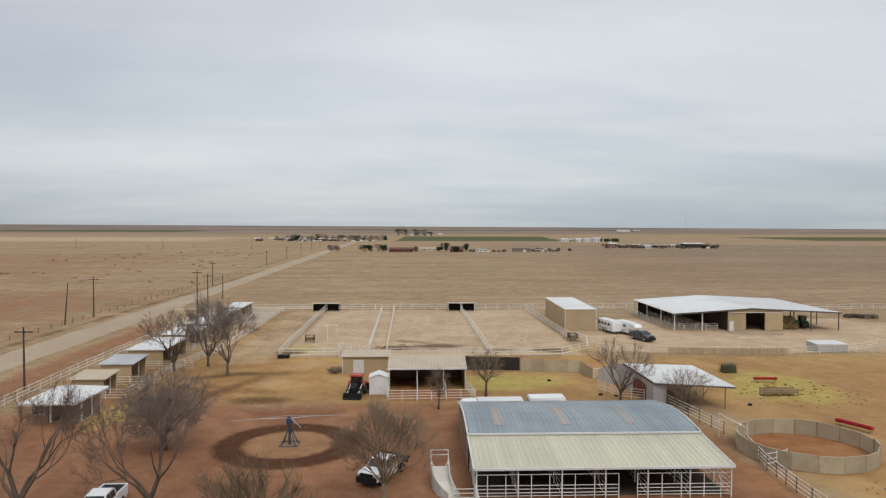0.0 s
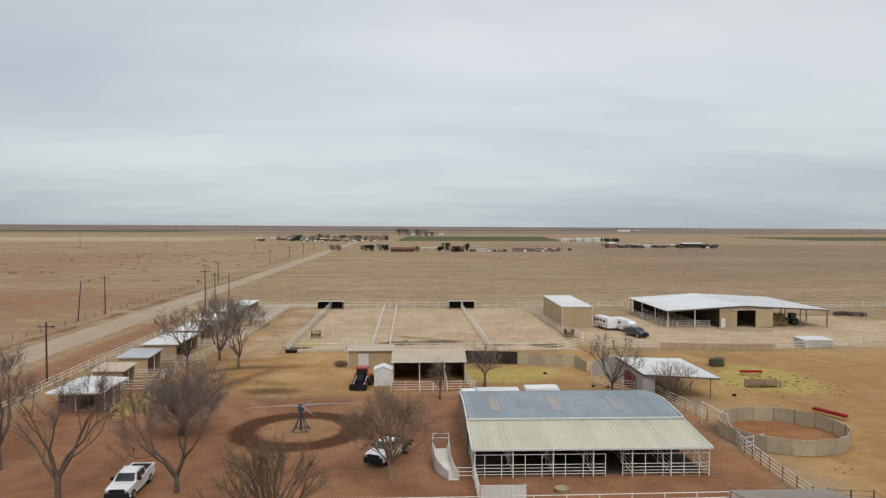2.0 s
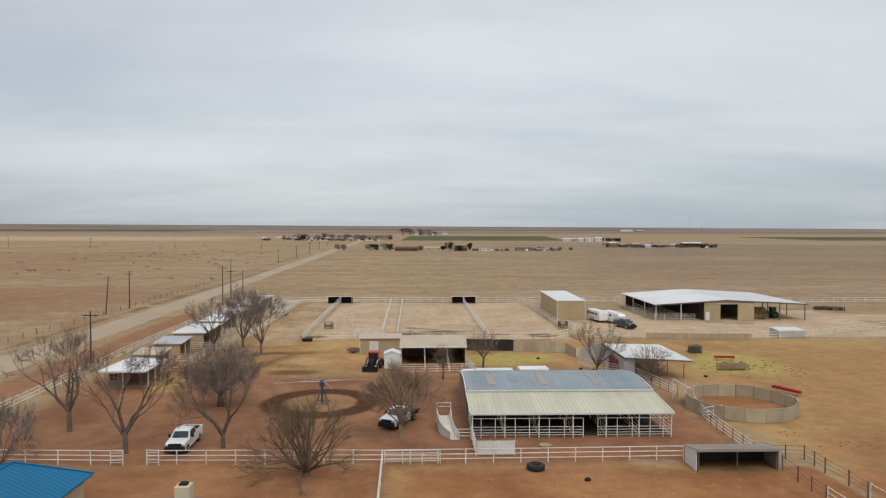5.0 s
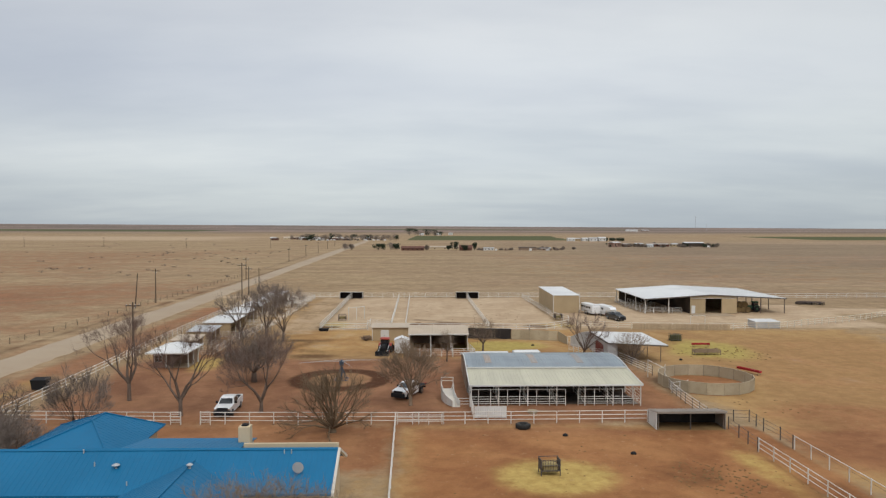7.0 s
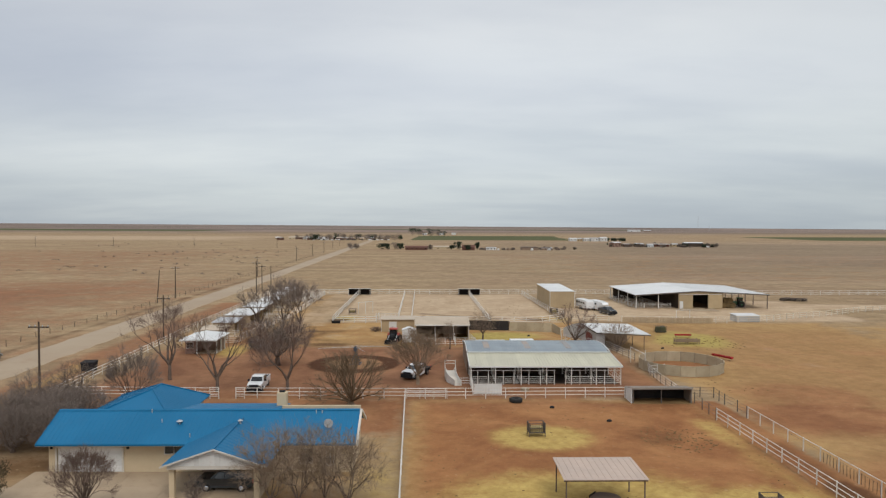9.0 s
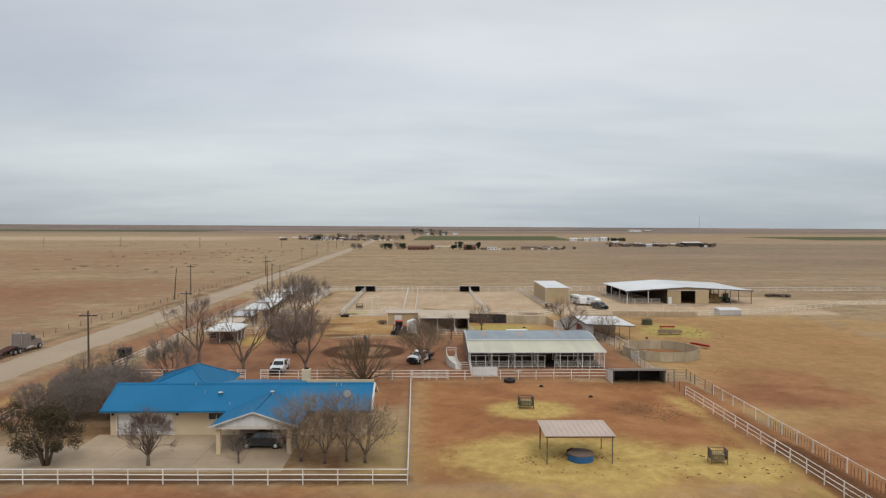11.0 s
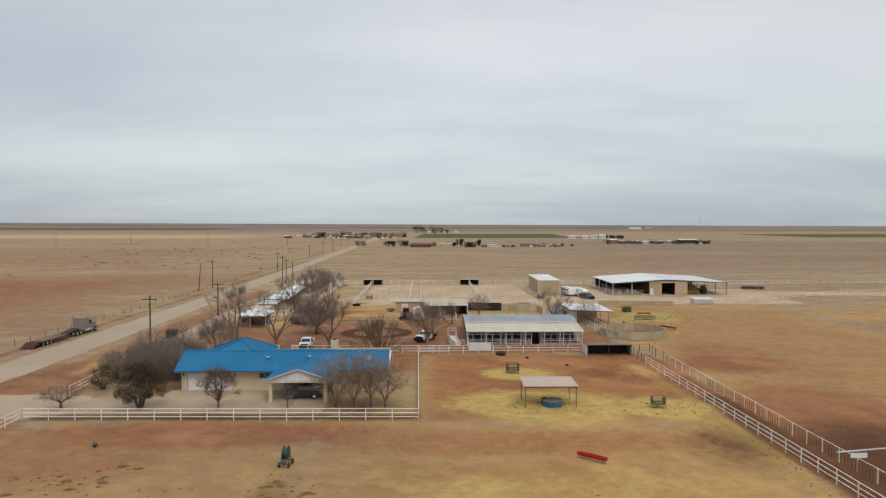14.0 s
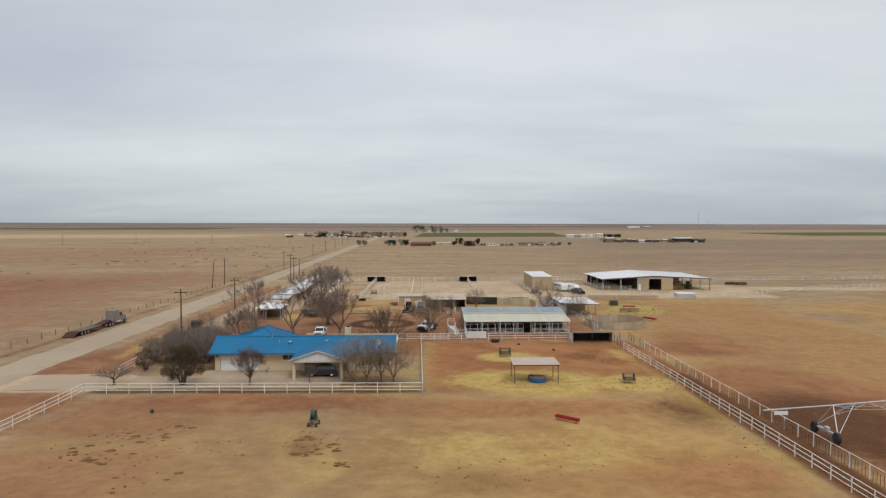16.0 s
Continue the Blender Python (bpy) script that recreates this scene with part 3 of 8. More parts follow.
quads = np.stack([idx[:-1, :-1], idx[:-1, 1:], idx[1:, 1:], idx[1:, :-1]], -1).reshape(-1, 4)
gmesh = bpy.data.meshes.new("ground")
gmesh.from_pydata(np.stack([GX, GY, GZ], -1).reshape(-1, 3).tolist(), [], quads.tolist())
for key, arr in (("soil", soil), ("tan", tan), ("pale", pale), ("straw", straw), ("dark_soil_shade", dark_soil_shade), ("hay", hay), ("yard", yard), ("green", green), ("field_haze", field_haze)):
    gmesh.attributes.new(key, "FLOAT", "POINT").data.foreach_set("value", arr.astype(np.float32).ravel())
gmesh.polygons.foreach_set("use_smooth", [True] * len(gmesh.polygons))
gmesh.materials.append(GROUND)
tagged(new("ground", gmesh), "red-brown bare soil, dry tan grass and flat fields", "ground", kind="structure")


def ribbon(name, rows, material, label, category, z=0.05, jitter=0.35, skirt=0.3):
    """A laid surface between two edges: rows of y, left x, right x; crowned in the middle."""
    m = M()
    cols = (0, 0.06, 0.28, 0.5, 0.72, 0.94, 1)
    v, out = [], []
    for i, (y, l, r) in enumerate(rows):
        l, r = l + random.uniform(-jitter, jitter), r + random.uniform(-jitter, jitter)
        for c in cols:
            h = z - skirt if c in (0, 1) else z + 0.12 * (1 - abs(c - 0.5) * 2)
            v.append((l + (r - l) * c, y, h))
    n = len(cols)
    m.v = v
    m.f = [(i * n + j, i * n + j + 1, (i + 1) * n + j + 1, (i + 1) * n + j) for i in range(len(rows) - 1) for j in range(n - 1)]
    return tagged(part(name, m, material, smooth=True), label, category, kind="structure")


def edge(y, pts):
    return float(np.interp(y, [p[0] for p in pts], [p[1] for p in pts]))


ys = list(np.arange(-140, 240, 3.0)) + list(np.arange(240, 720, 12.0)) + list(np.arange(720, 1900, 40.0))
ROAD_L = [(-140, -69), (50, -70), (150, -71), (300, -73.5), (450, -78), (700, -83), (1900, -110)]
ROAD_R = [(-140, -60.3), (50, -61), (150, -62.3), (300, -65.8), (450, -68), (700, -74), (1900, -100)]
ribbon("road", [(y, edge(y, ROAD_L), edge(y, ROAD_R)) for y in ys], ROAD, "pale caliche gravel road with worn edges", "road")

dw = thing("driveway", "tan concrete driveway slabs leading to the garage", "driveway", -40, 8, kind="structure")
cells = [(x, x + 4.385, y, y + 3.735) for x in (-44.4, -40.0) for y in (3.4, 7.15)] + [(x, x + 4.385, y, y + 3.735) for x in (-35.6, -31.2, -26.8) for y in (3.4, 7.15, 10.9)] + [(x, x + 4.235, y, y + 3.735) for x in (-22.4, -18.15) for y in (3.4, 7.15, 10.9)]
for x0, x1, y0, y1 in cells:
    m = M((-40, 8, 0))
    m.soft_box(x0, x1, y0, y1, -0.1, 0.06 + random.uniform(0, 0.012), 0.02)
    part("slab", m, CONCRETE, dw)
ribbon("drive_apron", [(y, -61.5 - 1.5 * abs(y - 7) / 5, -44.6) for y in np.arange(2.6, 11.8, 0.7)], ROAD, "pale gravel apron between road and driveway", "driveway", -0.03, 0.7, 0.1)

# ---- the horse barn ----
def horse_barn():
    ox, oy = 5.6, 48.8
    b = thing("horse_barn", "open-fronted horse barn with cream lean-to and grey galvanised roof", "barn", ox, oy)
    X0, X1 = 5.55, 27.05
    # lean-to roof of separate cream sheets
    n = 24
    w = (X1 - X0) / n
    m = M()
    rib_sheet(m, (0, 0, 2.62), (w - 0.01, 0, 2.62), (w - 0.01, 7.2, 3.30), (0, 7.2, 3.30), 0.3, 0.035)
    me = m.mesh("roof_sheet")
    me.materials.append(CREAM_ROOF)
    lean = part("lean_to_roof", M((ox, oy, 0)).box(X0, X1, 49.0, 49.08, 2.42, 2.56), WHITE_PIPE, b)
    part("purlin", M((ox, oy, 0)).box(X0, X1, 52.2, 52.3, 2.75, 2.88), WHITE_PIPE, lean)
    for i in range(n):
        s = part("roof_sheet", me, CREAM_ROOF, lean)
        s.location = (X0 + i * w - ox, 48.7 - oy, random.uniform(0, 0.008))
    # arched main roof
    prof = [(55.6, 3.42), (57.5, 3.64), (59.5, 3.80), (61.5, 3.84), (63.5, 3.72), (65.5, 3.50), (67.5, 3.20), (69.2, 2.88), (70.6, 2.58)]
    def arch(material, x0, x1, up=0.0):
        a = M((x0, oy, 0))
        for (ya, za), (yb, zb) in zip(prof, prof[1:]):
            rib_sheet(a, (x0, ya, za + up), (x1 - 0.01, ya, za + up), (x1 - 0.01, yb, zb + up), (x0, yb, zb + up), 0.3, 0.03)
        am = a.mesh("roof_sheet")
        am.materials.append(material)
        return am
    aw = (X1 - X0) / 24
    main = part("main_roof", M((ox, oy, 0)).box(X0, X1, 55.5, 55.62, 3.0, 3.4), WHITE_PIPE, b)
    part("purlin", M((ox, oy, 0)).box(X0, X1, 70.4, 70.5, 2.3, 2.55), WHITE_PIPE, main)
    grey = arch(GREY_ROOF, 0, aw)
    for i in range(24):
        s = part("roof_sheet", grey, GREY_ROOF, main)
        s.location = (X0 + i * aw - ox, 0, 0)
    for i in (3, 10, 17):
        a = M((ox, oy, 0))
        x = X0 + i * aw
        for (ya, za), (yb, zb) in zip(prof[1:5], prof[2:5]):
            rib_sheet(a, (x, ya, za + 0.035), (x + aw, ya, za + 0.035), (x + aw, yb, zb + 0.035), (x, yb, zb + 0.035), 0.3, 0.03)
        part("skylight_sheet", a, RUST_ROOF, main, "faded rusty skylight sheet")
    # white edge trim
    t = M((ox, oy, 0))
    for x in (X0 - 0.06, X1 - 0.02):
        t.slab((x, 48.65, 2.72), (x + 0.10, 48.65, 2.72), (x + 0.10, 55.9, 3.40), (x, 55.9, 3.40), 0.22)
        for (ya, za), (yb, zb) in zip(prof, prof[1:]):
            t.slab((x, ya, za + 0.08), (x + 0.10, ya, za + 0.08), (x + 0.10, yb, zb + 0.08), (x, yb, zb + 0.08), 0.24)
    t.box(X0, X1, 48.58, 48.68, 2.5, 2.68)
    t.box(X0, X1, 55.42, 55.56, 3.36, 3.50)
    part("edge_trim", t, WHITE_WALL, b)
    # walls: back, and sides of the closed rear part
    part("back_wall", M((ox, oy, 0)).box(X0 + 0.1, X1 - 0.1, 70.2, 70.3, 0, 2.5), TAN_DARK, b)
    # partition coloured dark to imitate shade inside the stalls
    part("stall_wall", M((ox, oy, 0)).box(X0 + 0.1, X1 - 0.1, 55.9, 56.0, 0, 3.2), STALL_SHADE, b, "partition behind the stalls, coloured dark as if shaded")
    for x in (X0 + 0.08, X1 - 0.18):
        m = M((ox, oy, 0))
        for y0, y1, h in ((56.0, 59.2, 3.55), (60.0, 63.6, 3.6), (64.4, 70.2, 2.6)):
            m.box(x, x + 0.1, y0, y1, 0, h)
        part("side_wall", m, TAN_DARK, b)
    # added dark slab in place of shade on the stall floor
    part("bedding", M((ox, oy, 0)).soft_box(X0 + 0.3, X1 - 0.3, 49.5, 55.85, -0.06, 0.05, 0.03), STALL_SHADE, b, "dark floor slab standing in for stall shade")
    # posts and rails of the stall fronts
    tall = [5.8, 9.2, 12.8, 16.4, 19.9, 23.4, 26.85]
    pm = M().box(-0.05, 0.05, -0.05, 0.05, 0, 2.58).mesh("post")
    pm.materials.append(WHITE_PIPE)
    for y in (48.85, 52.3, 55.7):
        for x in tall:
            p = part("post", pm, WHITE_PIPE, b)
            p.location = (x - ox, y - oy, 0)
            if y > 55:
                p.scale = (1, 1, 1.24)
            elif y > 50:
                p.scale = (1, 1, 1.1)
    short = [6.7, 8.2, 10.3, 11.8, 13.9, 15.5, 17.5, 19.05, 21.1, 22.7, 24.6, 26.0]
    for x0, x1 in ((5.8, 17.5), (19.05, 26.85)):
        g = part("stall_panel", M((ox, oy, 0)).tube((x0, 48.92, 2.05), (x1, 48.92, 2.05), 0.035), WHITE_PIPE, b)
        for x in short:
            if x0 <= x <= x1 + 0.01:
                part("post", M((ox, oy, 0)).tube((x, 48.92, 0), (x, 48.92, 2.05), 0.04), WHITE_PIPE, g)
        for z in (0.3, 0.55, 0.85, 1.15):
            part("rail", M((ox, oy, 0)).tube((x0, 48.92, z), (x1, 48.92, z), 0.032), WHITE_PIPE, g)
    for x in tall:
        g = part("stall_divider", M((ox, oy, 0)).tube((x, 49.0, 1.9), (x, 55.5, 1.9), 0.03), WHITE_PIPE, b)
        for z in (0.35, 0.75, 1.15, 1.55):
            part("rail", M((ox, oy, 0)).tube((x, 49.0, z), (x, 55.5, z), 0.03), WHITE_PIPE, g)
        part("brace", M((ox, oy, 0)).tube((x, 50.4, 0.2), (x, 52.0, 1.9), 0.03), WHITE_PIPE, g)
        part("brace", M((ox, oy, 0)).tube((x, 52.2, 1.9), (x, 53.6, 0.2), 0.03), WHITE_PIPE, g)
    # white side fence running out from the corner, and the sheet gate at its end
    fence("white pipe fence running out from the barn corner", [(5.7, 48.4), (5.7, 43.4)], (0.3, 0.6, 0.9, 1.2, 1.5), 1.6, 1.7)
    fence("short white pipe fence beside the loading chute", [(3.9, 48.6), (5.6, 48.6)], (0.35, 0.7, 1.05), 1.15, 1.7)
    g = thing("sheet_gate", "white corrugated sheet gate on a pipe frame", "gate", 5.75, 43.3)
    m = M((5.75, 43.3, 0))
    fold = [(5.85 + i * 0.1025 + d, 43.3 - 0.05 * ((i + k) % 2)) for i in range(36) for k, d in ((0, 0.0), (1, 0.03))]
    outline = fold + [(x, y + 0.03) for x, y in reversed(fold)]
    m.loft([[(x, y, z) for x, y in outline] for z in (0.12, 1.42)])
    part("sheet", m, WHITE_WALL, g)
    for x in (5.8, 7.0, 8.3, 9.5):
        part("post", M((5.75, 43.3, 0)).tube((x, 43.38, 0), (x, 43.38, 1.46), 0.035), WHITE_PIPE, g)
    part("rail", M((5.75, 43.3, 0)).tube((5.8, 43.28, 1.44), (9.55, 43.28, 1.44), 0.035), WHITE_PIPE, g)


horse_barn()


# ---- the house ----
def house():
    O = (-34, 14, 0)
    h = thing("ranch_house", "single-storey cream stucco house with bright blue metal roof", "house", -34, 14)
    W = M(O)
    # outer walls with openings
    W.box(-34.3, -33.55, 14.5, 14.75, 0, 2.9).box(-33.55, -27.75, 14.5, 14.75, 2.25, 2.9).box(-27.75, -24.0, 14.5, 14.75, 0, 2.9)
    W.box(-24.0, -22.2, 14.5, 14.75, 0, 1.65).box(-24.0, -22.2, 14.5, 14.75, 2.5, 2.9).box(-22.2, -11.9, 14.5, 14.75, 0, 2.9)
    W.box(-11.9, -10.6, 14.5, 14.75, 0, 0.8).box(-11.9, -10.6, 14.5, 14.75, 2.2, 2.9).box(-10.6, -9.4, 14.5, 14.75, 0, 2.9)
    W.box(-9.4, -8.7, 14.5, 14.75, 0, 0.6).box(-9.4, -8.7, 14.5, 14.75, 2.2, 2.9).box(-8.7, -7.0, 14.5, 14.75, 0, 2.9)
    part("front_wall", W, STUCCO, h)
    part("gable_wall", M(O).prism_x([(14.75, 0), (21.4, 0), (21.4, 2.9), (17.9, 4.55), (14.75, 2.9)], -7.25, -7.0), STUCCO, h)
    part("gable_wall", M(O).prism_x([(14.75, 0), (21.4, 0), (21.4, 2.9), (17.9, 4.55), (14.75, 2.9)], -34.3, -34.05), STUCCO, h)
    part("back_wall", M(O).box(-24.0, -7.25, 21.4, 21.65, 0, 2.9), STUCCO, h)
    part("wing_wall", M(O).box(-34.3, -34.05, 21.4, 30.2, 0, 2.9).box(-25.8, -25.55, 21.65, 30.2, 0, 2.9).box(-34.3, -25.55, 30.2, 30.45, 0, 2.9), STUCCO, h)
    # main gable roof, front and back planes
    y0, zr, yr, x0, x1 = 13.55, 4.85, 17.8, -34.95, -6.65
    r = M(O)
    rib_sheet(r, (x0, y0, 2.86), (x1, y0, 2.86), (x1, yr, zr), (x0, yr, zr), 0.42, 0.018, 0.06)
    rib_sheet(r, (x1, 22.3, 2.8), (x0, 22.3, 2.8), (x0, yr, zr), (x1, yr, zr), 0.42, 0.035, 0.06)
    roof = part("roof", r, BLUE_ROOF, h)
    part("ridge_cap", M(O).prism_x([(yr - 0.22, zr - 0.04), (yr, zr + 0.08), (yr + 0.22, zr - 0.04)], x0, x1), BLUE_ROOF, roof)
    part("eave_board", M(O).box(x0, x1, y0 - 0.02, y0 + 0.02, 2.68, 2.76), TRIM, h)
    part("drip_edge", M(O).box(x0, x1, y0 - 0.06, y0 - 0.022, 2.72, 2.89), BLUE_ROOF, roof)
    part("soffit", M(O).box(x0 + 0.05, x1 - 0.05, y0 + 0.03, 14.5, 2.66, 2.70), TRIM, h)
    for x in (x0 - 0.04, x1):
        e = 0.2 if x > -20 else 0.08
        part("rake_board", M(O).slab((x, y0, 2.90), (x + e, y0, 2.90), (x + e, yr, zr + 0.05), (x, yr, zr + 0.05), 0.24).slab((x, yr, zr + 0.05), (x + e, yr, zr + 0.05), (x + e, 22.3, 2.85), (x, 22.3, 2.85), 0.24), TRIM if x > -20 else BLUE_ROOF, h)
    # rear wing: hipped roof
    px, py, pz = -29.2, 26.6, 5.05
    wl_, wr, wf, wb = -35.0, -25.0, 19.4, 31.0
    w = M(O)
    rf, rb = (px, 25.2, pz), (px, 27.6, pz)
    w.face([(wl_, wf, 3.0), (wr, wf, 3.0), rf]).face([(wr, wf, 3.0), (wr, wb, 3.0), rb, rf]).face([(wr, wb, 3.0), (wl_, wb, 3.0), rb]).face([(wl_, wb, 3.0), (wl_, wf, 3.0), rf, rb])
    w.face([(wl_, wb, 2.92), (wr, wb, 2.92), (wr, wf, 2.92), (wl_, wf, 2.92)])
    seams = []
    for k in range(1, 25):
        s = k / 25
        y = wf + (wb - wf) * s
        top_s = min(1, (y - wf) / (25.2 - wf), (wb - y) / (wb - 27.6))
        for xe in (wl_, wr):
            q = (xe + (px - xe) * top_s, y, 3.0 + (pz - 3.0) * top_s)
            seams.append(M(O).tube((xe, y, 3.0), (q[0], q[1], q[2]), 0.025, n=4))
    wing = part("wing_roof", w, BLUE_ROOF, h)
    for m in seams:
        part("seam", m, BLUE_ROOF, wing)
    hips = M(O)
    for e, q in (((wl_, wf), rf), ((wr, wf), rf), ((wr, wb), rb), ((wl_, wb), rb)):
        hips.tube((e[0], e[1], 3.03), (q[0], q[1], q[2] + 0.04), 0.07, n=5)
    hips.tube((rf[0], rf[1], pz + 0.04), (rb[0], rb[1], pz + 0.04), 0.07, n=5)
    part("hip_cap", hips, BLUE_ROOF, wing)
    # low porch roof behind the ridge
    p = M(O)
    rib_sheet(p, (-14.3, 23.2, 4.05), (-23.6, 23.2, 4.05), (-23.6, 17.9, 4.9), (-14.3, 17.9, 4.9), 0.42, 0.018, 0.06)
    part("porch_roof", p, BLUE_ROOF, h, "low blue roof slope behind the ridge")
    part("parapet", M(O).box(-14.2, -6.7, 18.5, 18.75, 4.4, 5.02), STUCCO, h, "cream parapet strip behind the ridge")
    for x in (-22.9, -18.6, -14.6):
        part("porch_post", M(O).box(x - 0.07, x + 0.07, 22.9, 23.04, 0, 4.0), TRIM, h)
    # carport gable
    cx, cl, cr, cf, cz = -17.45, -21.75, -13.15, 7.5, 4.3
    def on_roof(z):
        return y0 + (z - 2.86) / (zr - 2.86) * (yr - y0)
    c = M(O)
    rib_sheet(c, (cl, on_roof(2.86), 2.86), (cl, cf, 2.86), (cx, cf, cz), (cx, on_roof(cz), cz), 0.42, 0.018, 0.06)
    rib_sheet(c, (cr, cf, 2.86), (cr, on_roof(2.86), 2.86), (cx, on_roof(cz), cz), (cx, cf, cz), 0.42, 0.018, 0.06)
    croof = part("carport_roof", c, BLUE_ROOF, h)
    part("ridge_cap", M(O).tube((cx, cf, cz + 0.03), (cx, on_roof(cz), cz + 0.03), 0.07, n=5), BLUE_ROOF, croof, "lighter blue ridge cap")
    part("carport_gable", M(O).prism([(cl + 0.5, 2.88), (cr - 0.5, 2.88), (cx, cz - 0.1)], cf + 0.35, cf + 0.45), WHITE_WALL, h, "white boarded gable")
    for k in range(1, 18):
        x = cl + 0.6 + k * 0.42
        top_z = 2.9 + (cz - 0.15 - 2.9) * (1 - abs(x - cx) / (cx - cl - 0.5))
        if top_z > 3.0:
            part("gable_board", M(O).box(x, x + 0.36, cf + 0.31, cf + 0.35, 2.9, top_z), WHITE_WALL, h)
    part("carport_beam", M(O).box(cl + 0.5, cr - 0.5, cf + 0.3, cf + 0.55, 2.6, 2.88).box(cl + 0.5, cl + 0.7, cf + 0.55, 14.4, 2.6, 2.86).box(cr - 0.7, cr - 0.5, cf + 0.55, 14.4, 2.6, 2.86), TRIM, h)
    part("rake_board", M(O).slab((cl, cf - 0.04, 2.92), (cl, cf + 0.06, 2.92), (cx, cf + 0.06, cz + 0.06), (cx, cf - 0.04, cz + 0.06), 0.13).slab((cr, cf + 0.06, 2.92), (cr, cf - 0.04, 2.92), (cx, cf - 0.04, cz + 0.06), (cx, cf + 0.06, cz + 0.06), 0.13), TRIM, h)
    for x in (cl + 0.75, cr - 1.0):
        part("carport_post", M(O).soft_box(x - 0.22, x + 0.22, cf + 0.6, cf + 1.04, 0.05, 2.62, 0.03), STUCCO, h)
    part("carport_ceiling", M(O).box(cl + 0.7, cr - 0.7, cf + 0.55, 14.4, 2.84, 2.86), TRIM, h)
    part("carport_inner_wall", M(O).box(-20.6, -14.2, 14.35, 14.47, 0.06, 2.6), TAN_DARK, h, "shaded brown wall in the carport")
    # garage door of separate panels
    gd = part("garage_door", M(O).box(-33.7, -33.55, 14.4, 14.52, 0, 2.35).box(-27.75, -27.6, 14.4, 14.52, 0, 2.35).box(-33.7, -27.6, 14.4, 14.52, 2.25, 2.38), TRIM, h)
    for i in range(4):
        for j in range(4):
            part("panel", M(O).soft_box(-33.5 + j * 1.43, -33.5 + j * 1.43 + 1.41, 14.56, 14.62, 0.03 + i * 0.555, 0.03 + i * 0.555 + 0.54, 0.02), WHITE_WALL, gd)
    for x in (-34.0, -27.2):
        part("wall_lamp", M(O).soft_box(x - 0.11, x + 0.11, 14.32, 14.5, 2.2, 2.5, 0.03).tube((x, 14.4, 2.5), (x, 14.5, 2.58), 0.03), BLACK, h, "black wall lantern")
    # windows
    for a, b_, lo, hi in ((-24.0, -22.2, 1.65, 2.5), (-11.9, -10.6, 0.8, 2.2), (-9.4, -8.7, 0.6, 2.2)):
        wn_ = part("window", M(O).box(a, a + 0.07, 14.46, 14.6, lo, hi).box(b_ - 0.07, b_, 14.46, 14.6, lo, hi).box(a, b_, 14.46, 14.6, hi - 0.07, hi).box(a, b_, 14.44, 14.6, lo, lo + 0.07).box((a + b_) / 2 - 0.025, (a + b_) / 2 + 0.025, 14.47, 14.57, lo, hi), TRIM, h)
        part("pane", M(O).box(a + 0.07, b_ - 0.07, 14.53, 14.55, lo + 0.07, hi - 0.07), GLASS, wn_)
    # chimney, vents, dish
    ch = part("chimney", M(O).soft_box(-15.2, -14.25, 20.6, 21.5, 3.0, 5.75, 0.04), STUCCO, h)
    part("chimney_cap", M(O).soft_box(-15.0, -14.45, 20.8, 21.3, 5.75, 5.9, 0.05), BLACK, ch)
    def up(y):
        return 2.86 + (y - y0) / (yr - y0) * (zr - 2.86)
    for x, y in ((-24.8, 16.2), (-21.65, 14.4), (-10.75, 17.3), (-10.2, 17.3), (-26.2, 17.45)):
        part("vent_pipe", M(O).tube((x, y, up(y) - 0.05), (x, y, up(y) + 0.3), 0.05, n=8), GALV, h, "thin galvanised vent pipe")
    part("roof_vent", M(O).tube((-17.3, 15.1, 4.2), (-17.3, 15.1, 4.5), 0.1, n=8).lathe(-17.3, 15.1, [(0.2, 4.48), (0.25, 4.55), (0.06, 4.66)], 12), GALV, h, "galvanised roof vent")
    for x, y in ((-23.1, 16.0),):
        part("roof_vent", M(O).tube((x, y, up(y) - 0.05), (x, y, up(y) + 0.2), 0.07, n=10).lathe(x, y, [(0.22, up(y) + 0.16), (0.3, up(y) + 0.24), (0.08, up(y) + 0.36)], 12), GALV, h, "galvanised roof vent")
    d = part("satellite_dish", M(O).tube((-9.3, 15.4, up(15.4)), (-9.3, 15.3, up(15.4) + 0.5), 0.03), GALV, h, "grey satellite dish on a bracket")
    dish = M(O)
    dish.loft([[(-9.3 + q * math.cos(a), 15.2 - 0.25 * (1 - (q / 0.42) ** 2) * -1 - 0.1, up(15.4) + 0.55 + q * math.sin(a)) for a in np.linspace(0, 2 * math.pi, 16, endpoint=False)] for q in (0.42, 0.3, 0.15, 0.02)])
    part("reflector", dish, GALV, d)


house()


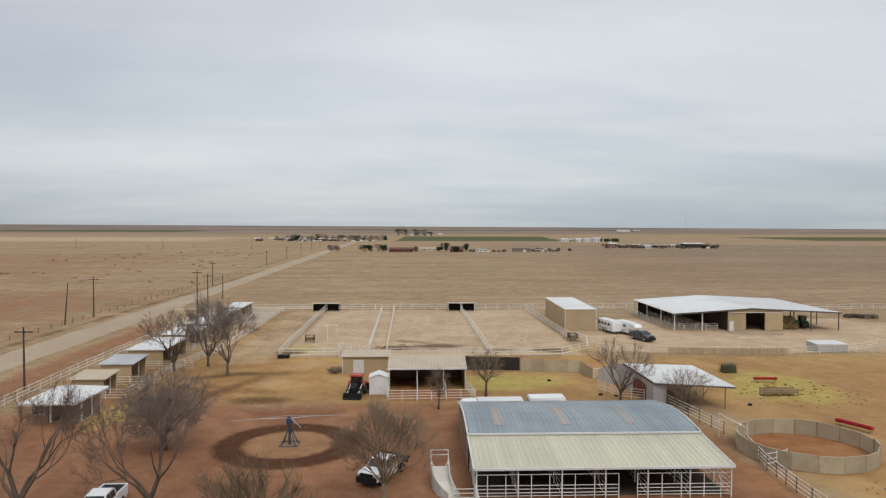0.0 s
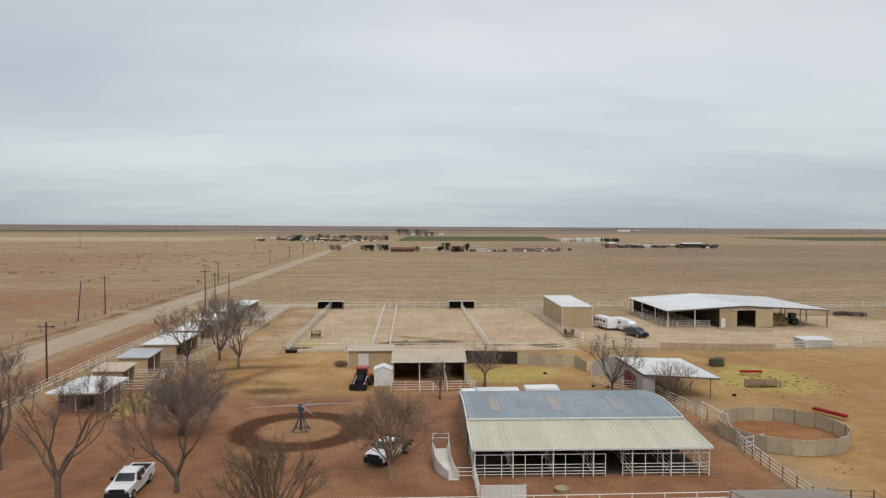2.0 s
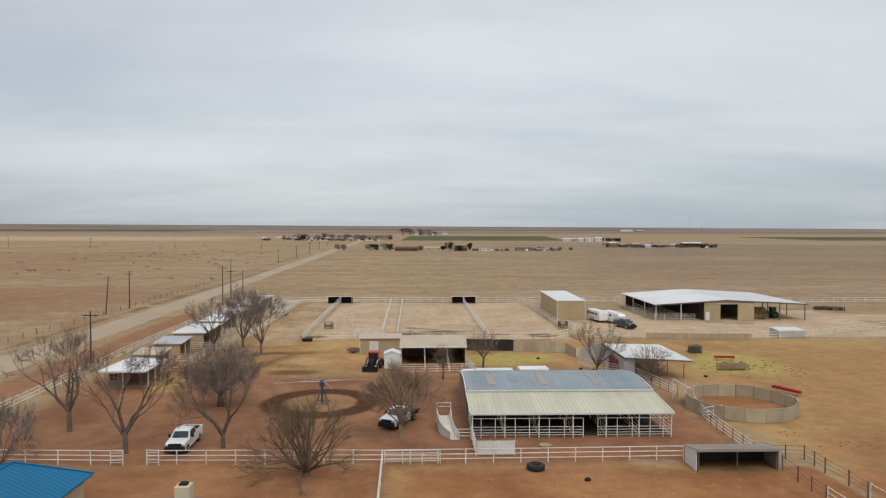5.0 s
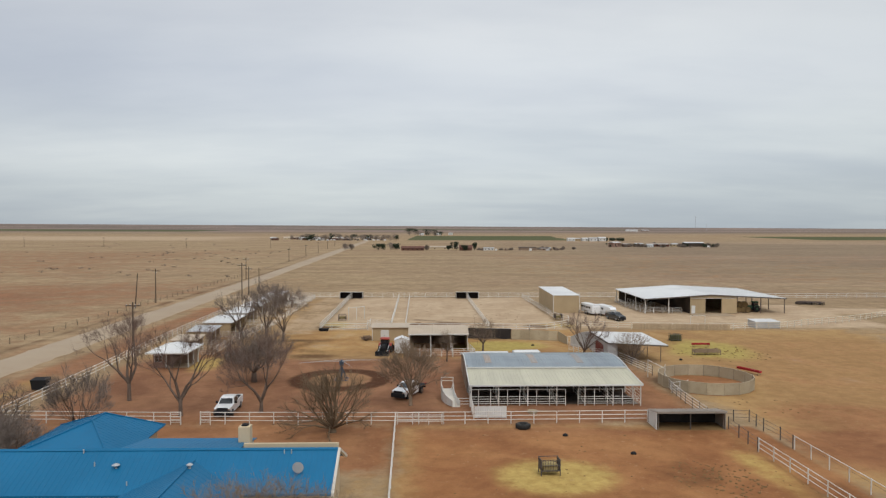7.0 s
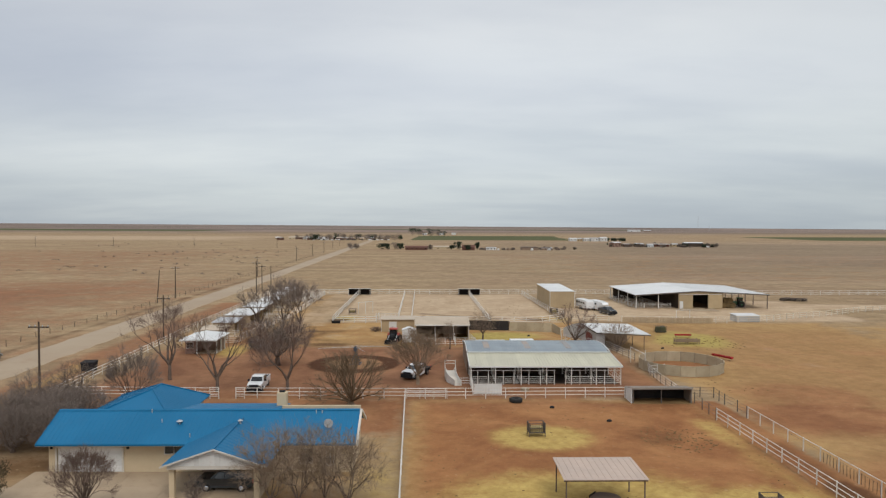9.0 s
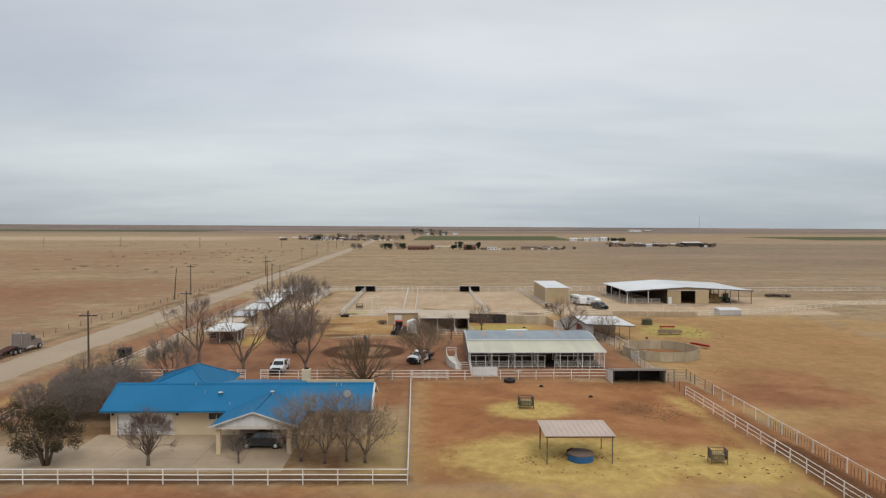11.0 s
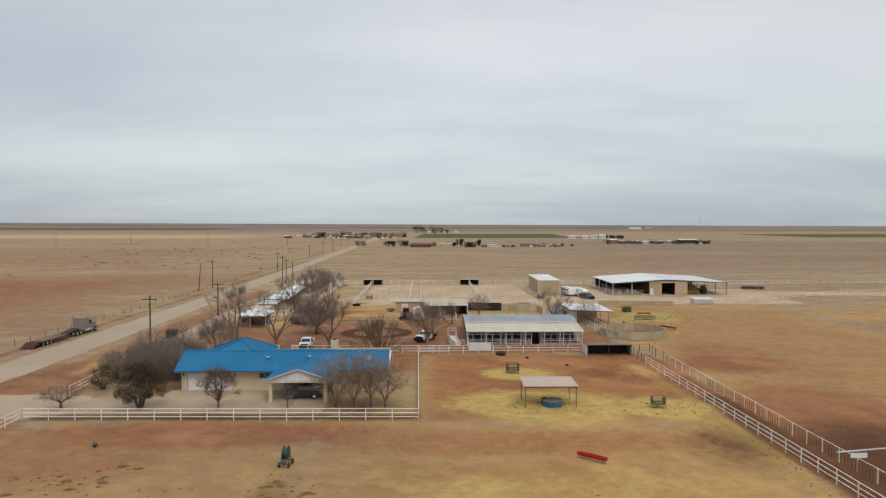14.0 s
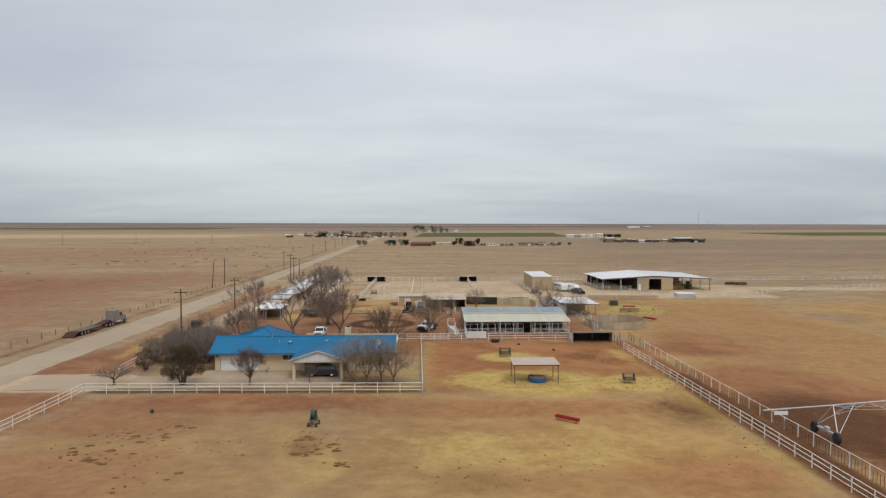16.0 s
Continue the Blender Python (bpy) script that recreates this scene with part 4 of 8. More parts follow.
# ---- shelters and sheds ----
def mono_shed(label, x0, x1, y0, y1, hf, hb, roof, wall, side="front", over=0.35, posts=3, name="shed", cat="shed"):
    """Lean-to shed with one open side. hf: roof height at y0, hb: at y1."""
    o = (x0, y0, 0)
    s = thing(name, label, cat, x0, y0)
    part("roof", rib_sheet(M(o), (x0 - over, y0 - over, hf), (x1 + over, y0 - over, hf), (x1 + over, y1 + over, hb), (x0 - over, y1 + over, hb), 0.4, 0.03, 0.08), roof, s)
    e = 0.09
    hi = min(hf, hb) - 0.12
    sides = {"front": M(o).box(x0, x1, y0, y0 + e, 0, hf - 0.12), "back": M(o).box(x0, x1, y1 - e, y1, 0, hb - 0.12),
             "left": M(o).prism_x([(y0 + e, 0), (y1 - e, 0), (y1 - e, hb - 0.13), (y0 + e, hf - 0.13)], x0, x0 + e), "right": M(o).prism_x([(y0 + e, 0), (y1 - e, 0), (y1 - e, hb - 0.13), (y0 + e, hf - 0.13)], x1 - e, x1)}
    for k, m in sides.items():
        if k != side:
            part(k + "_wall", m, wall, s)
    for i in range(posts):
        t = i / (posts - 1)
        if side in ("front", "back"):
            x, y, z = x0 + 0.06 + (x1 - x0 - 0.12) * t, (y0 + 0.06 if side == "front" else y1 - 0.06), (hf if side == "front" else hb)
        else:
            x, y = (x1 - 0.06 if side == "right" else x0 + 0.06), y0 + 0.06 + (y1 - y0 - 0.12) * t
            z = hf + (hb - hf) * t
        part("post", M(o).box(x - 0.05, x + 0.05, y - 0.05, y + 0.05, 0, z - 0.1), WHITE_PIPE, s)
    return s


def loafing_shed():
    o = (25.6, 38, 0)
    s = thing("loafing_shed", "low open loafing shed with grey roof and white end wall", "shed", 25.6, 38)
    x0, x1, yf, yb = 25.4, 33.1, 38.6, 41.35
    part("roof", rib_sheet(M(o), (x0 - 0.1, yf - 0.25, 2.06), (x1 + 0.1, yf - 0.25, 2.06), (x1 + 0.1, yb, 1.58), (x0 - 0.1, yb, 1.58), 0.35, 0.03, 0.06), DUSTY_SHEET, s)
    part("front_beam", M(o).box(x0, x1, yf - 0.3, yf - 0.2, 1.84, 2.0), DUSTY_SHEET, s)
    part("end_wall", M(o).prism_x([(yf, 0), (yb - 0.1, 0), (yb - 0.1, 1.5), (yf, 1.93)], x0, x0 + 0.09), WHITE_WALL, s, "white sheet end wall")
    part("end_wall", M(o).prism_x([(yf, 0), (yb - 0.1, 0), (yb - 0.1, 1.5), (yf, 1.93)], x1 - 0.09, x1), DUSTY_SHEET, s)
    # black back wall and dark floor slab imitate the shade inside the shed
    part("back_wall", M(o).box(x0, x1, yb - 0.1, yb - 0.02, 0, 1.52), TARP_AND_SHADE, s)
    part("bedding", M(o).soft_box(x0 + 0.1, x1 - 0.1, yf - 0.3, yb - 0.1, -0.05, 0.05, 0.03), CLOD, s, "dark floor slab standing in for shed shade")
    for x in (x0 + 0.25, x0 + 3.8, x1 - 0.25):
        part("post", M(o).box(x - 0.05, x + 0.05, yf - 0.02, yf + 0.08, 0, 1.9), DARK_PIPE, s)


loafing_shed()


def stall_shed():
    o = (-2.7, 87.3, 0)
    s = thing("stall_shed", "open-fronted stall shed with tan metal roof", "shed", -2.7, 87.3)
    x0, x1 = -2.8, 7.6
    r = M(o)
    rib_sheet(r, (x0 - 0.2, 87.1, 3.0), (x1 + 0.2, 87.1, 3.0), (x1 + 0.2, 91.4, 4.0), (x0 - 0.2, 91.4, 4.0), 0.5, 0.04, 0.08)
    rib_sheet(r, (x1 + 0.2, 95.6, 3.0), (x0 - 0.2, 95.6, 3.0), (x0 - 0.2, 91.4, 4.0), (x1 + 0.2, 91.4, 4.0), 0.5, 0.04, 0.08)
    part("roof", r, TAN_ROOF, s)
    part("eave_trim", M(o).box(x0 - 0.2, x1 + 0.2, 87.0, 87.1, 2.8, 3.02), WHITE_PIPE, s)
    part("back_wall", M(o).box(x0, x1, 95.3, 95.4, 0, 2.95), TAN_DARK, s)
    for x in (x0, x1 - 0.1):
        part("end_wall", M(o).prism_x([(87.6, 0), (95.3, 0), (95.3, 2.9), (91.4, 3.85), (87.6, 2.95)], x, x + 0.1), TAN_WALL, s)
    for x in (x0 + 0.05, 1.0, 4.6, x1 - 0.05):
        part("post", M(o).box(x - 0.06, x + 0.06, 87.3, 87.42, 0, 2.9), WHITE_PIPE, s)
    for x in (1.0, 4.6):
        part("partition", M(o).box(x - 0.03, x + 0.03, 87.5, 95.2, 0, 1.6), TAN_DARK, s)
    for x in (x0, 1.05, 4.75, 8.4):
        fence("white pipe side of a stall run", [(x if x < 8 else 7.7, 87.1), (x, 81.4)], (0.3, 0.65, 1.0, 1.35), 1.4, 1.9, name="stall_run_fence")
    fence("white pipe front of the stall runs", [(x0, 81.2), (8.5, 81.6)], (0.3, 0.65, 1.0, 1.35), 1.4, 1.9, name="stall_run_fence")


stall_shed()


def tack_room():
    o = (-10.2, 98, 0)
    s = thing("tack_room", "tan metal tack room with a white door", "shed", -10.2, 98)
    part("wall", M(o).box(-10.2, -3.3, 98.0, 102.0, 0, 2.55), TAN_WALL, s)
    part("roof", rib_sheet(M(o), (-10.5, 97.7, 2.6), (-3.0, 97.7, 2.6), (-3.0, 102.3, 2.85), (-10.5, 102.3, 2.85), 0.5, 0.03, 0.07), TAN_ROOF, s)
    d = part("door", M(o).box(-8.6, -7.0, 97.93, 98.0, 0.05, 2.1), WHITE_WALL, s, "white double door")
    part("door_handle", M(o).soft_box(-7.85, -7.75, 97.87, 97.93, 0.95, 1.1, 0.02), BLACK, d)
    part("corner_trim", M(o).box(-10.25, -10.15, 97.95, 98.05, 0, 2.55), WHITE_WALL, s)


tack_room()


def storage_shed():
    o = (-5, 83.3, 0)
    x0, x1, y0, y1 = -5.3, -2.85, 84.6, 87.0
    s = thing("storage_shed", "white metal garden shed with a shallow gable roof", "shed", -5, 83.3)
    part("wall", M(o).prism([(x0, 0), (x1, 0), (x1, 2.3), ((x0 + x1) / 2, 2.72), (x0, 2.3)], y0, y1), WHITE_WALL, s)
    for sx in (-1, 1):
        e = (x0 + x1) / 2 + sx * 1.32
        part("roof", M(o).slab((e, y0 - 0.1, 2.31), ((x0 + x1) / 2, y0 - 0.1, 2.80), ((x0 + x1) / 2, y1 + 0.1, 2.80), (e, y1 + 0.1, 2.31), 0.06), WHITE_ROOF, s)
    for i in range(9):
        part("wall_rib", M(o).box(x0 + 0.1 + i * 0.27, x0 + 0.13 + i * 0.27, y0 - 0.02, y0, 0.04, 2.25), WHITE_WALL, s)
    d = part("door", M(o).box(-4.65, -3.45, y0 - 0.05, y0 - 0.021, 0.08, 2.0).box(-4.06, -4.04, y0 - 0.065, y0 - 0.05, 0.08, 2.0), WHITE_WALL, s)
    part("door_handle", M(o).soft_box(-3.98, -3.92, y0 - 0.1, y0 - 0.05, 0.9, 1.1, 0.015), BLACK, d)


storage_shed()


def grey_shed():
    o = (30.3, 77.8, 0)
    s = thing("hay_shed", "open hay shed with white roof and grey, red-stained side wall", "shed", 30.3, 77.8)
    A, B, C, D = (29.8, 88.8, 3.15), (38.6, 86.6, 3.3), (39.6, 75.5, 2.88), (30.2, 77.6, 2.98)
    part("roof", rib_sheet(M(o), D, C, B, A, 0.6, 0.03, 0.06), WHITE_ROOF, s)
    part("roof_edge", M(o).slab((30.12, 77.6, 3.02), (30.24, 77.6, 3.02), (29.84, 88.8, 3.19), (29.72, 88.8, 3.19), 0.22), DARK_PIPE, s)
    part("eave_beam", M(o).slab((30.2, 77.55, 2.9), (39.6, 75.45, 2.8), (39.6, 75.6, 2.8), (30.2, 77.7, 2.9), 0.16), DARK_PIPE, s)
    wall = part("side_wall", M(o).hexa([(30.24, 77.7, 0), (30.34, 77.7, 0), (29.98, 88.7, 0), (29.88, 88.7, 0), (30.24, 77.7, 2.86), (30.34, 77.7, 2.86), (29.98, 88.7, 3.0), (29.88, 88.7, 3.0)]), GALV, s)
    for i in range(13):
        y = 80.2 + i * 0.365
        x = 30.24 - 0.0327 * (y - 77.7)
        part("plank", M(o).box(x - 0.06 - 0.02 * (i % 3), x + 0.05, y, y + 0.35, 0.03, 2.05 + 0.25 * math.sin(math.pi * (i + 0.5) / 13)), DOOR_RED, wall, "peeling red and white plank")
    part("front_wall", M(o).box(30.32, 31.9, 77.7, 77.8, 0, 2.75), GALV, s)
    part("back_wall", M(o).hexa([(29.9, 88.6, 0), (38.4, 86.4, 0), (38.4, 86.5, 0), (29.9, 88.7, 0), (29.9, 88.6, 3.0), (38.4, 86.4, 3.1), (38.4, 86.5, 3.1), (29.9, 88.7, 3.0)]), TAN_DARK, s)
    for x, y in ((38.6, 76.2), (37.9, 81.0), (34.6, 77.0), (38.2, 86.0)):
        part("post", M(o).tube((x, y, 0), (x, y, 2.85), 0.06), RUST_PIPE, s)
    lp = [(27.0 + 2.9 * k / 8, 91.9 - 3.0 * k / 8, 1.7 + 1.35 * math.sin(math.pi / 2 * k / 8)) for k in range(9)]
    for (xa, ya, za), (xb, yb, zb) in zip(lp, lp[1:]):
        part("lean_panel", M(o).hexa([(xa, ya, 0), (xb, yb, 0), (xb + 0.05, yb + 0.05, 0), (xa + 0.05, ya + 0.05, 0), (xa, ya, za), (xb, yb, zb), (xb + 0.05, yb + 0.05, zb), (xa + 0.05, ya + 0.05, za)]), GALV, s)


grey_shed()


def hay_barn():
    o = (56, 140, 0)
    s = thing("equipment_barn", "wide equipment barn with white roof, tan centre bay and open wings", "barn", 56, 140)
    xl, xc, xr, yf, yb = 55.6, 72.6, 92.0, 138.6, 167.0
    for a, za, b, zb in ((xl, 3.75, xc, 4.85), (xc, 4.85, xr, 3.9)):
        r = M(o)
        rib_sheet(r, (a, yf, za), (b, yf, zb), (b, yb, zb), (a, yb, za), 1.0, 0.05, 0.16)
        part("roof", r, WHITE_ROOF, s)
    part("roof_edge", M(o).slab((xl, yf - 0.06, 3.76), (xc, yf - 0.06, 4.86), (xc, yf + 0.02, 4.86), (xl, yf + 0.02, 3.76), 0.3).slab((xc, yf - 0.06, 4.86), (xr, yf - 0.06, 3.91), (xr, yf + 0.02, 3.91), (xc, yf + 0.02, 4.86), 0.3), DARK_PIPE, s, "dark steel edge beam")
    def roof_z(x):
        return 3.6 + (x - xl) / (xc - xl) * 1.1 if x < xc else 4.7 - (x - xc) / (xr - xc) * 0.95
    a, b = 67.3, 79.3
    W = M(o).prism([(a, 0), (71.2, 0), (71.2, 3.8), (75.3, 3.8), (75.3, 0), (b, 0), (b, roof_z(b)), (xc, roof_z(xc)), (a, roof_z(a))], yf + 0.25, yf + 0.37)
    part("front_wall", W, TAN_WALL, s)
    for x in np.arange(a + 0.6, b, 0.9):
        if not 71.0 < x < 75.3:
            part("wall_rib", M(o).box(x, x + 0.05, yf + 0.21, yf + 0.25, 0.02, roof_z(x) - 0.1), TAN_WALL, s)
    # left side wall takes the dark tone as shade of the open wing
    for x in (a, b - 0.12):
        part("side_wall", M(o).box(x, x + 0.12, yf + 0.37, yb - 1, 0, roof_z(x) - 0.1), STALL_SHADE if x < 70 else TAN_WALL, s)
    part("back_wall", M(o).box(a, b, yb - 1, yb - 0.88, 0, 3.9), TAN_DARK, s)
    part("sliding_door", M(o).box(75.35, 79.0, yf + 0.08, yf + 0.16, 0.05, 3.85), TAN_WALL, s, "tan sliding barn door pushed open")
    part("door_rail", M(o).box(67.4, 79.0, yf + 0.02, yf + 0.2, 3.86, 3.96), WHITE_PIPE, s)
    part("walk_door", M(o).box(67.55, 68.5, yf + 0.04, yf + 0.1, 0.03, 2.05), WHITE_WALL, s)
    # wing back wall darkened in colour to imitate interior shade
    part("wing_back_wall", M(o).box(xl + 1.0, a, yb - 1.0, yb - 0.9, 0, 3.4), STALL_SHADE, s)
    part("wing_back_wall", M(o).box(b, xr - 1.0, yb - 1.0, yb - 0.9, 0, 3.6), TAN_DARK, s)
    for x in (55.9, 61.9, 85.6, 91.7):
        for y in (yf + 0.6, 147.5, 157.0, 166.2):
            if (x > 80 and y < 150) or y == yf + 0.6 or x < 60 or x > 90:
                part("post", M(o).box(x - 0.09, x + 0.09, y - 0.09, y + 0.09, 0, roof_z(x) - 0.15), WHITE_PIPE if x < 70 else RUST_PIPE, s)
    fence("white pipe corral under the open barn wing", [(55.4, 166), (54.6, 152), (55.8, 139.8), (65.4, 139.6)], (0.35, 0.7, 1.05, 1.4), 1.45, 2.4, name="corral_fence")
    for x in (58.5, 62.5):
        fence("white pipe corral divider", [(x, 140.4), (x, 164)], (0.35, 0.8, 1.25), 1.35, 3.0, name="corral_fence")


hay_barn()
pad = thing("concrete_pad", "pale concrete pad before the barn door", "pad", 68, 135, kind="structure")
for i in range(3):
    part("slab", M((68, 135, 0)).soft_box(66.4 + i * 3.4, 69.75 + i * 3.4, 133.4 + (0.8 if i == 0 else 0), 138.5, -0.05, 0.09, 0.02), CONCRETE, pad)


def tall_shed():
    o = (32.6, 140, 0)
    s = thing("storage_building", "tall tan metal storage building with white roof", "shed", 32.6, 140)
    x0, x1, y0, y1 = 32.6, 39.3, 140.2, 163.0
    part("front_wall", M(o).box(x0, x1, y0, y0 + 0.1, 0, 4.5), TAN_WALL, s)
    part("back_wall", M(o).box(x0, x1, y1 - 0.1, y1, 0, 4.6), TAN_WALL, s)
    for x in (x0, x1 - 0.1):
        part("side_wall", M(o).box(x, x + 0.1, y0 + 0.1, y1 - 0.1, 0, 4.5), TAN_WALL, s)
    part("roof", rib_sheet(M(o), (x0 - 0.12, y0 - 0.12, 4.58), (x1 + 0.12, y0 - 0.12, 4.58), (x1 + 0.12, y1 + 0.1, 4.75), (x0 - 0.12, y1 + 0.1, 4.75), 0.6, 0.04, 0.12), WHITE_ROOF, s)
    for x in (x0 - 0.03, x1 - 0.05):
        part("corner_trim", M(o).box(x, x + 0.09, y0 - 0.04, y0 + 0.05, 0, 4.5), WHITE_WALL, s)
    for i in range(1, 9):
        x = x0 + i * (x1 - x0) / 9
        part("wall_rib", M(o).box(x, x + 0.04, y0 - 0.03, y0, 0, 4.45), TAN_WALL, s)
    for i in range(1, 24):
        part("wall_rib", M(o).box(x0 - 0.03, x0, y0 + i * 0.95, y0 + i * 0.95 + 0.04, 0, 4.45), TAN_WALL, s)


tall_shed()

# back shelters built into the fence line
for bx in (-26.0, -22.4, 9.2, 12.8):
    mono_shed("dark open horse shelter set in the back fence", bx, bx + 3.3, 174.6, 177.2, 2.1, 1.9, WHITE_PIPE, TARP_AND_SHADE, "front", 0.05, 2, "run_in_shelter")

# the row of sheds along the road
def porch_shed():
    o = (-45, 72, 0)
    s = thing("tack_shed", "brown tack shed with a white hipped porch roof", "shed", -45, 72)
    x0, x1, y0, y1 = -42.7, -36.4, 70.4, 78.6
    a = [(x0, y0, 2.75), (x1, y0, 2.75), (x1, y1, 2.75), (x0, y1, 2.75)]
    r1, r2 = ((x0 + x1) / 2, y0 + 3.2, 3.65), ((x0 + x1) / 2, y1 - 3.2, 3.65)
    m = M(o).face([a[0], a[1], r1]).face([a[1], a[2], r2, r1]).face([a[2], a[3], r2]).face([a[3], a[0], r1, r2]).face([a[3], a[2], a[1], a[0]])
    roof = part("roof", m, WHITE_ROOF, s)
    part("hip_cap", M(o).tube(a[0], r1, 0.06).tube(a[1], r1, 0.06).tube(a[2], r2, 0.06).tube(a[3], r2, 0.06).tube(r1, r2, 0.06), WHITE_ROOF, roof)
    part("fascia", M(o).box(x0, x1, y0 - 0.02, y0 + 0.06, 2.56, 2.76).box(x1 - 0.06, x1 + 0.02, y0, y1, 2.56, 2.76), WHITE_WALL, s)
    part("wall", M(o).box(x0 + 0.4, -40.6, 72.6, 78.2, 0, 2.7), BRICK_PINK, s, "faded red brick wall")
    part("wall", M(o).box(-40.58, x1 - 0.7, 76.2, 78.2, 0, 2.7), TAN_DARK, s)
    for x, y in ((-37.0, 72.9), (-37.0, 75.4), (-40.3, 72.6), (-37.0, 77.6)):
        part("porch_post", M(o).box(x - 0.08, x + 0.08, y - 0.08, y + 0.08, 0, 2.72), WHITE_WALL, s)
    w = part("window", M(o).box(-42.1, -40.9, 72.52, 72.6, 0.95, 2.05), WHITE_WALL, s)
    for i in range(2):
        for j in range(2):
            part("pane", M(o).box(-42.02 + i * 0.56, -42.02 + i * 0.56 + 0.5, 72.48, 72.52, 1.02 + j * 0.5, 1.02 + j * 0.5 + 0.44), GLASS, w)
    part("step", M(o).soft_box(-40.5, -36.9, 72.7, 76.1, 0, 0.12, 0.02), CONCRETE, s)


porch_shed()
mono_shed("tan horse shed with a tan sloping roof", -43.6, -39.5, 84.2, 88.2, 2.45, 2.8, TAN_ROOF, TAN_WALL, "right", 0.35, 3)
mono_shed("tan horse shed with a pale sloping roof", -43.8, -39.5, 93.0, 98.4, 2.65, 3.0, GALV, TAN_WALL, "right", 0.35, 3)
mono_shed("tan horse shed with a large white roof", -44.6, -39.2, 104.5, 116.0, 2.65, 2.75, WHITE_ROOF, TAN_WALL, "right", 0.35, 4)
mono_shed("horse shed with a white roof", -44.8, -40.0, 120.0, 130.0, 2.65, 2.75, WHITE_ROOF, TAN_WALL, "right", 0.35, 4)
mono_shed("horse shed with a white roof", -44.8, -40.4, 134.0, 143.5, 2.65, 2.75, WHITE_ROOF, TAN_WALL, "right", 0.35, 4)
mono_shed("horse shed with a white roof", -44.8, -40.8, 148.5, 158.0, 2.65, 2.75, WHITE_ROOF, TAN_WALL, "right", 0.35, 4)
mono_shed("horse shed with a white roof", -45.2, -41.0, 161.5, 172.0, 2.65, 2.75, WHITE_ROOF, TAN_WALL, "right", 0.35, 4)
mono_shed("low grey stock shelter with a pale flat roof", 71.9, 77.3, 113.2, 117.0, 1.45, 1.6, WHITE_ROOF, GALV, "back", 0.1, 4, "stock_shelter", "shelter")


def shade_shelter():
    o = (10.6, 5.2, 0)
    s = thing("shade_shelter", "pipe shade shelter with a faded pinkish sheet roof", "shelter", 10.6, 5.2)
    part("roof", rib_sheet(M(o), (10.35, 4.9, 2.72), (17.0, 4.9, 2.72), (17.0, 9.9, 2.82), (10.35, 9.9, 2.82), 0.5, 0.03, 0.05), PINK_ROOF, s)
    for x, y in ((10.6, 5.2), (16.75, 5.2), (10.6, 9.5), (16.75, 9.5)):
        part("post", M(o).tube((x, y, 0), (x, y, 2.7), 0.06, n=8), RUST_PIPE, s)
    part("beam", M(o).box(10.4, 16.95, 5.1, 5.22, 2.5, 2.66), RUST_PIPE, s)
    part("beam", M(o).box(10.4, 16.95, 9.45, 9.57, 2.58, 2.74), RUST_PIPE, s)
    for x in (10.55, 16.7):
        part("beam", M(o).box(x, x + 0.1, 5.22, 9.45, 2.54, 2.68), RUST_PIPE, s)


shade_shelter()


def round_pen():
    cx, cy, r = 39.3, 59.8, 6.25
    p = thing("round_pen", "round training pen of solid tan panels", "pen", cx, cy)
    n = 18
    me = M().box(-1.08, 1.08, -0.04, 0.04, 0.06, 1.55)
    me.box(-1.08, 1.08, -0.05, -0.04, 0.5, 0.53).box(-1.08, 1.08, -0.05, -0.04, 1.02, 1.05).box(-1.1, 1.1, -0.06, 0.06, 1.55, 1.62)
    pm = me.mesh("panel")
    pm.materials.append(PANEL_TAN)
    tm = M().tube((0, 0, 0), (0, 0, 1.68), 0.06, n=8).mesh("post")
    tm.materials.append(PEN_POST)
    for i in range(n):
        a = 2 * math.pi * i / n
        q = part("panel", pm, PANEL_TAN, p)
        q.matrix_basis = pose(r * math.cos(a), r * math.sin(a), random.uniform(-0.02, 0.04), random.uniform(-2, 2), 0, math.degrees(a) + 90)
        b = a + math.pi / n
        k = part("post", tm, PEN_POST, p)
        k.location = (1.01 * r * math.cos(b), 1.01 * r * math.sin(b), 0)
    # white overhead gate frame
    g = thing("pen_gate", "tall white pipe gate frame at the round pen", "gate", 33.3, 64.0)
    o = (33.3, 64, 0)
    for x, y in ((32.9, 65.0), (34.2, 61.4)):
        part("post", M(o).tube((x, y, 0), (x, y, 2.6), 0.05), WHITE_PIPE, g)
    part("bar", M(o).tube((32.9, 65.0, 2.55), (34.2, 61.4, 2.0), 0.04), WHITE_PIPE, g)


round_pen()

# ---- fences ----
fence("white three-rail pipe fence along the front yard", [(-47.4, 0.6), (-2.3, 0.0)], (0.45, 0.9, 1.38), 1.42, 3.1, 0.055, 0.045)
fence("white three-rail pipe fence towards the road", [(-47.4, 0.6), (-47.6, -62)], (0.45, 0.9, 1.38), 1.42, 3.1, 0.055, 0.045)
fence("white pipe fence between house yard and paddock", [(-2.3, 0.0), (-3.2, 41.0)], (0.45, 0.9, 1.38), 1.42, 2.8, 0.055, 0.045)
fence("white pipe fence behind the house", [(-48.6, 42.6), (-27.2, 41.5)], (0.45, 0.9, 1.35), 1.4, 2.9, 0.055, 0.04)
fence("white pipe fence between yard and paddock", [(-25.0, 41.5), (-3.2, 41.1), (25.4, 41.6)], (0.45, 0.9, 1.35), 1.4, 2.6, 0.055, 0.04)
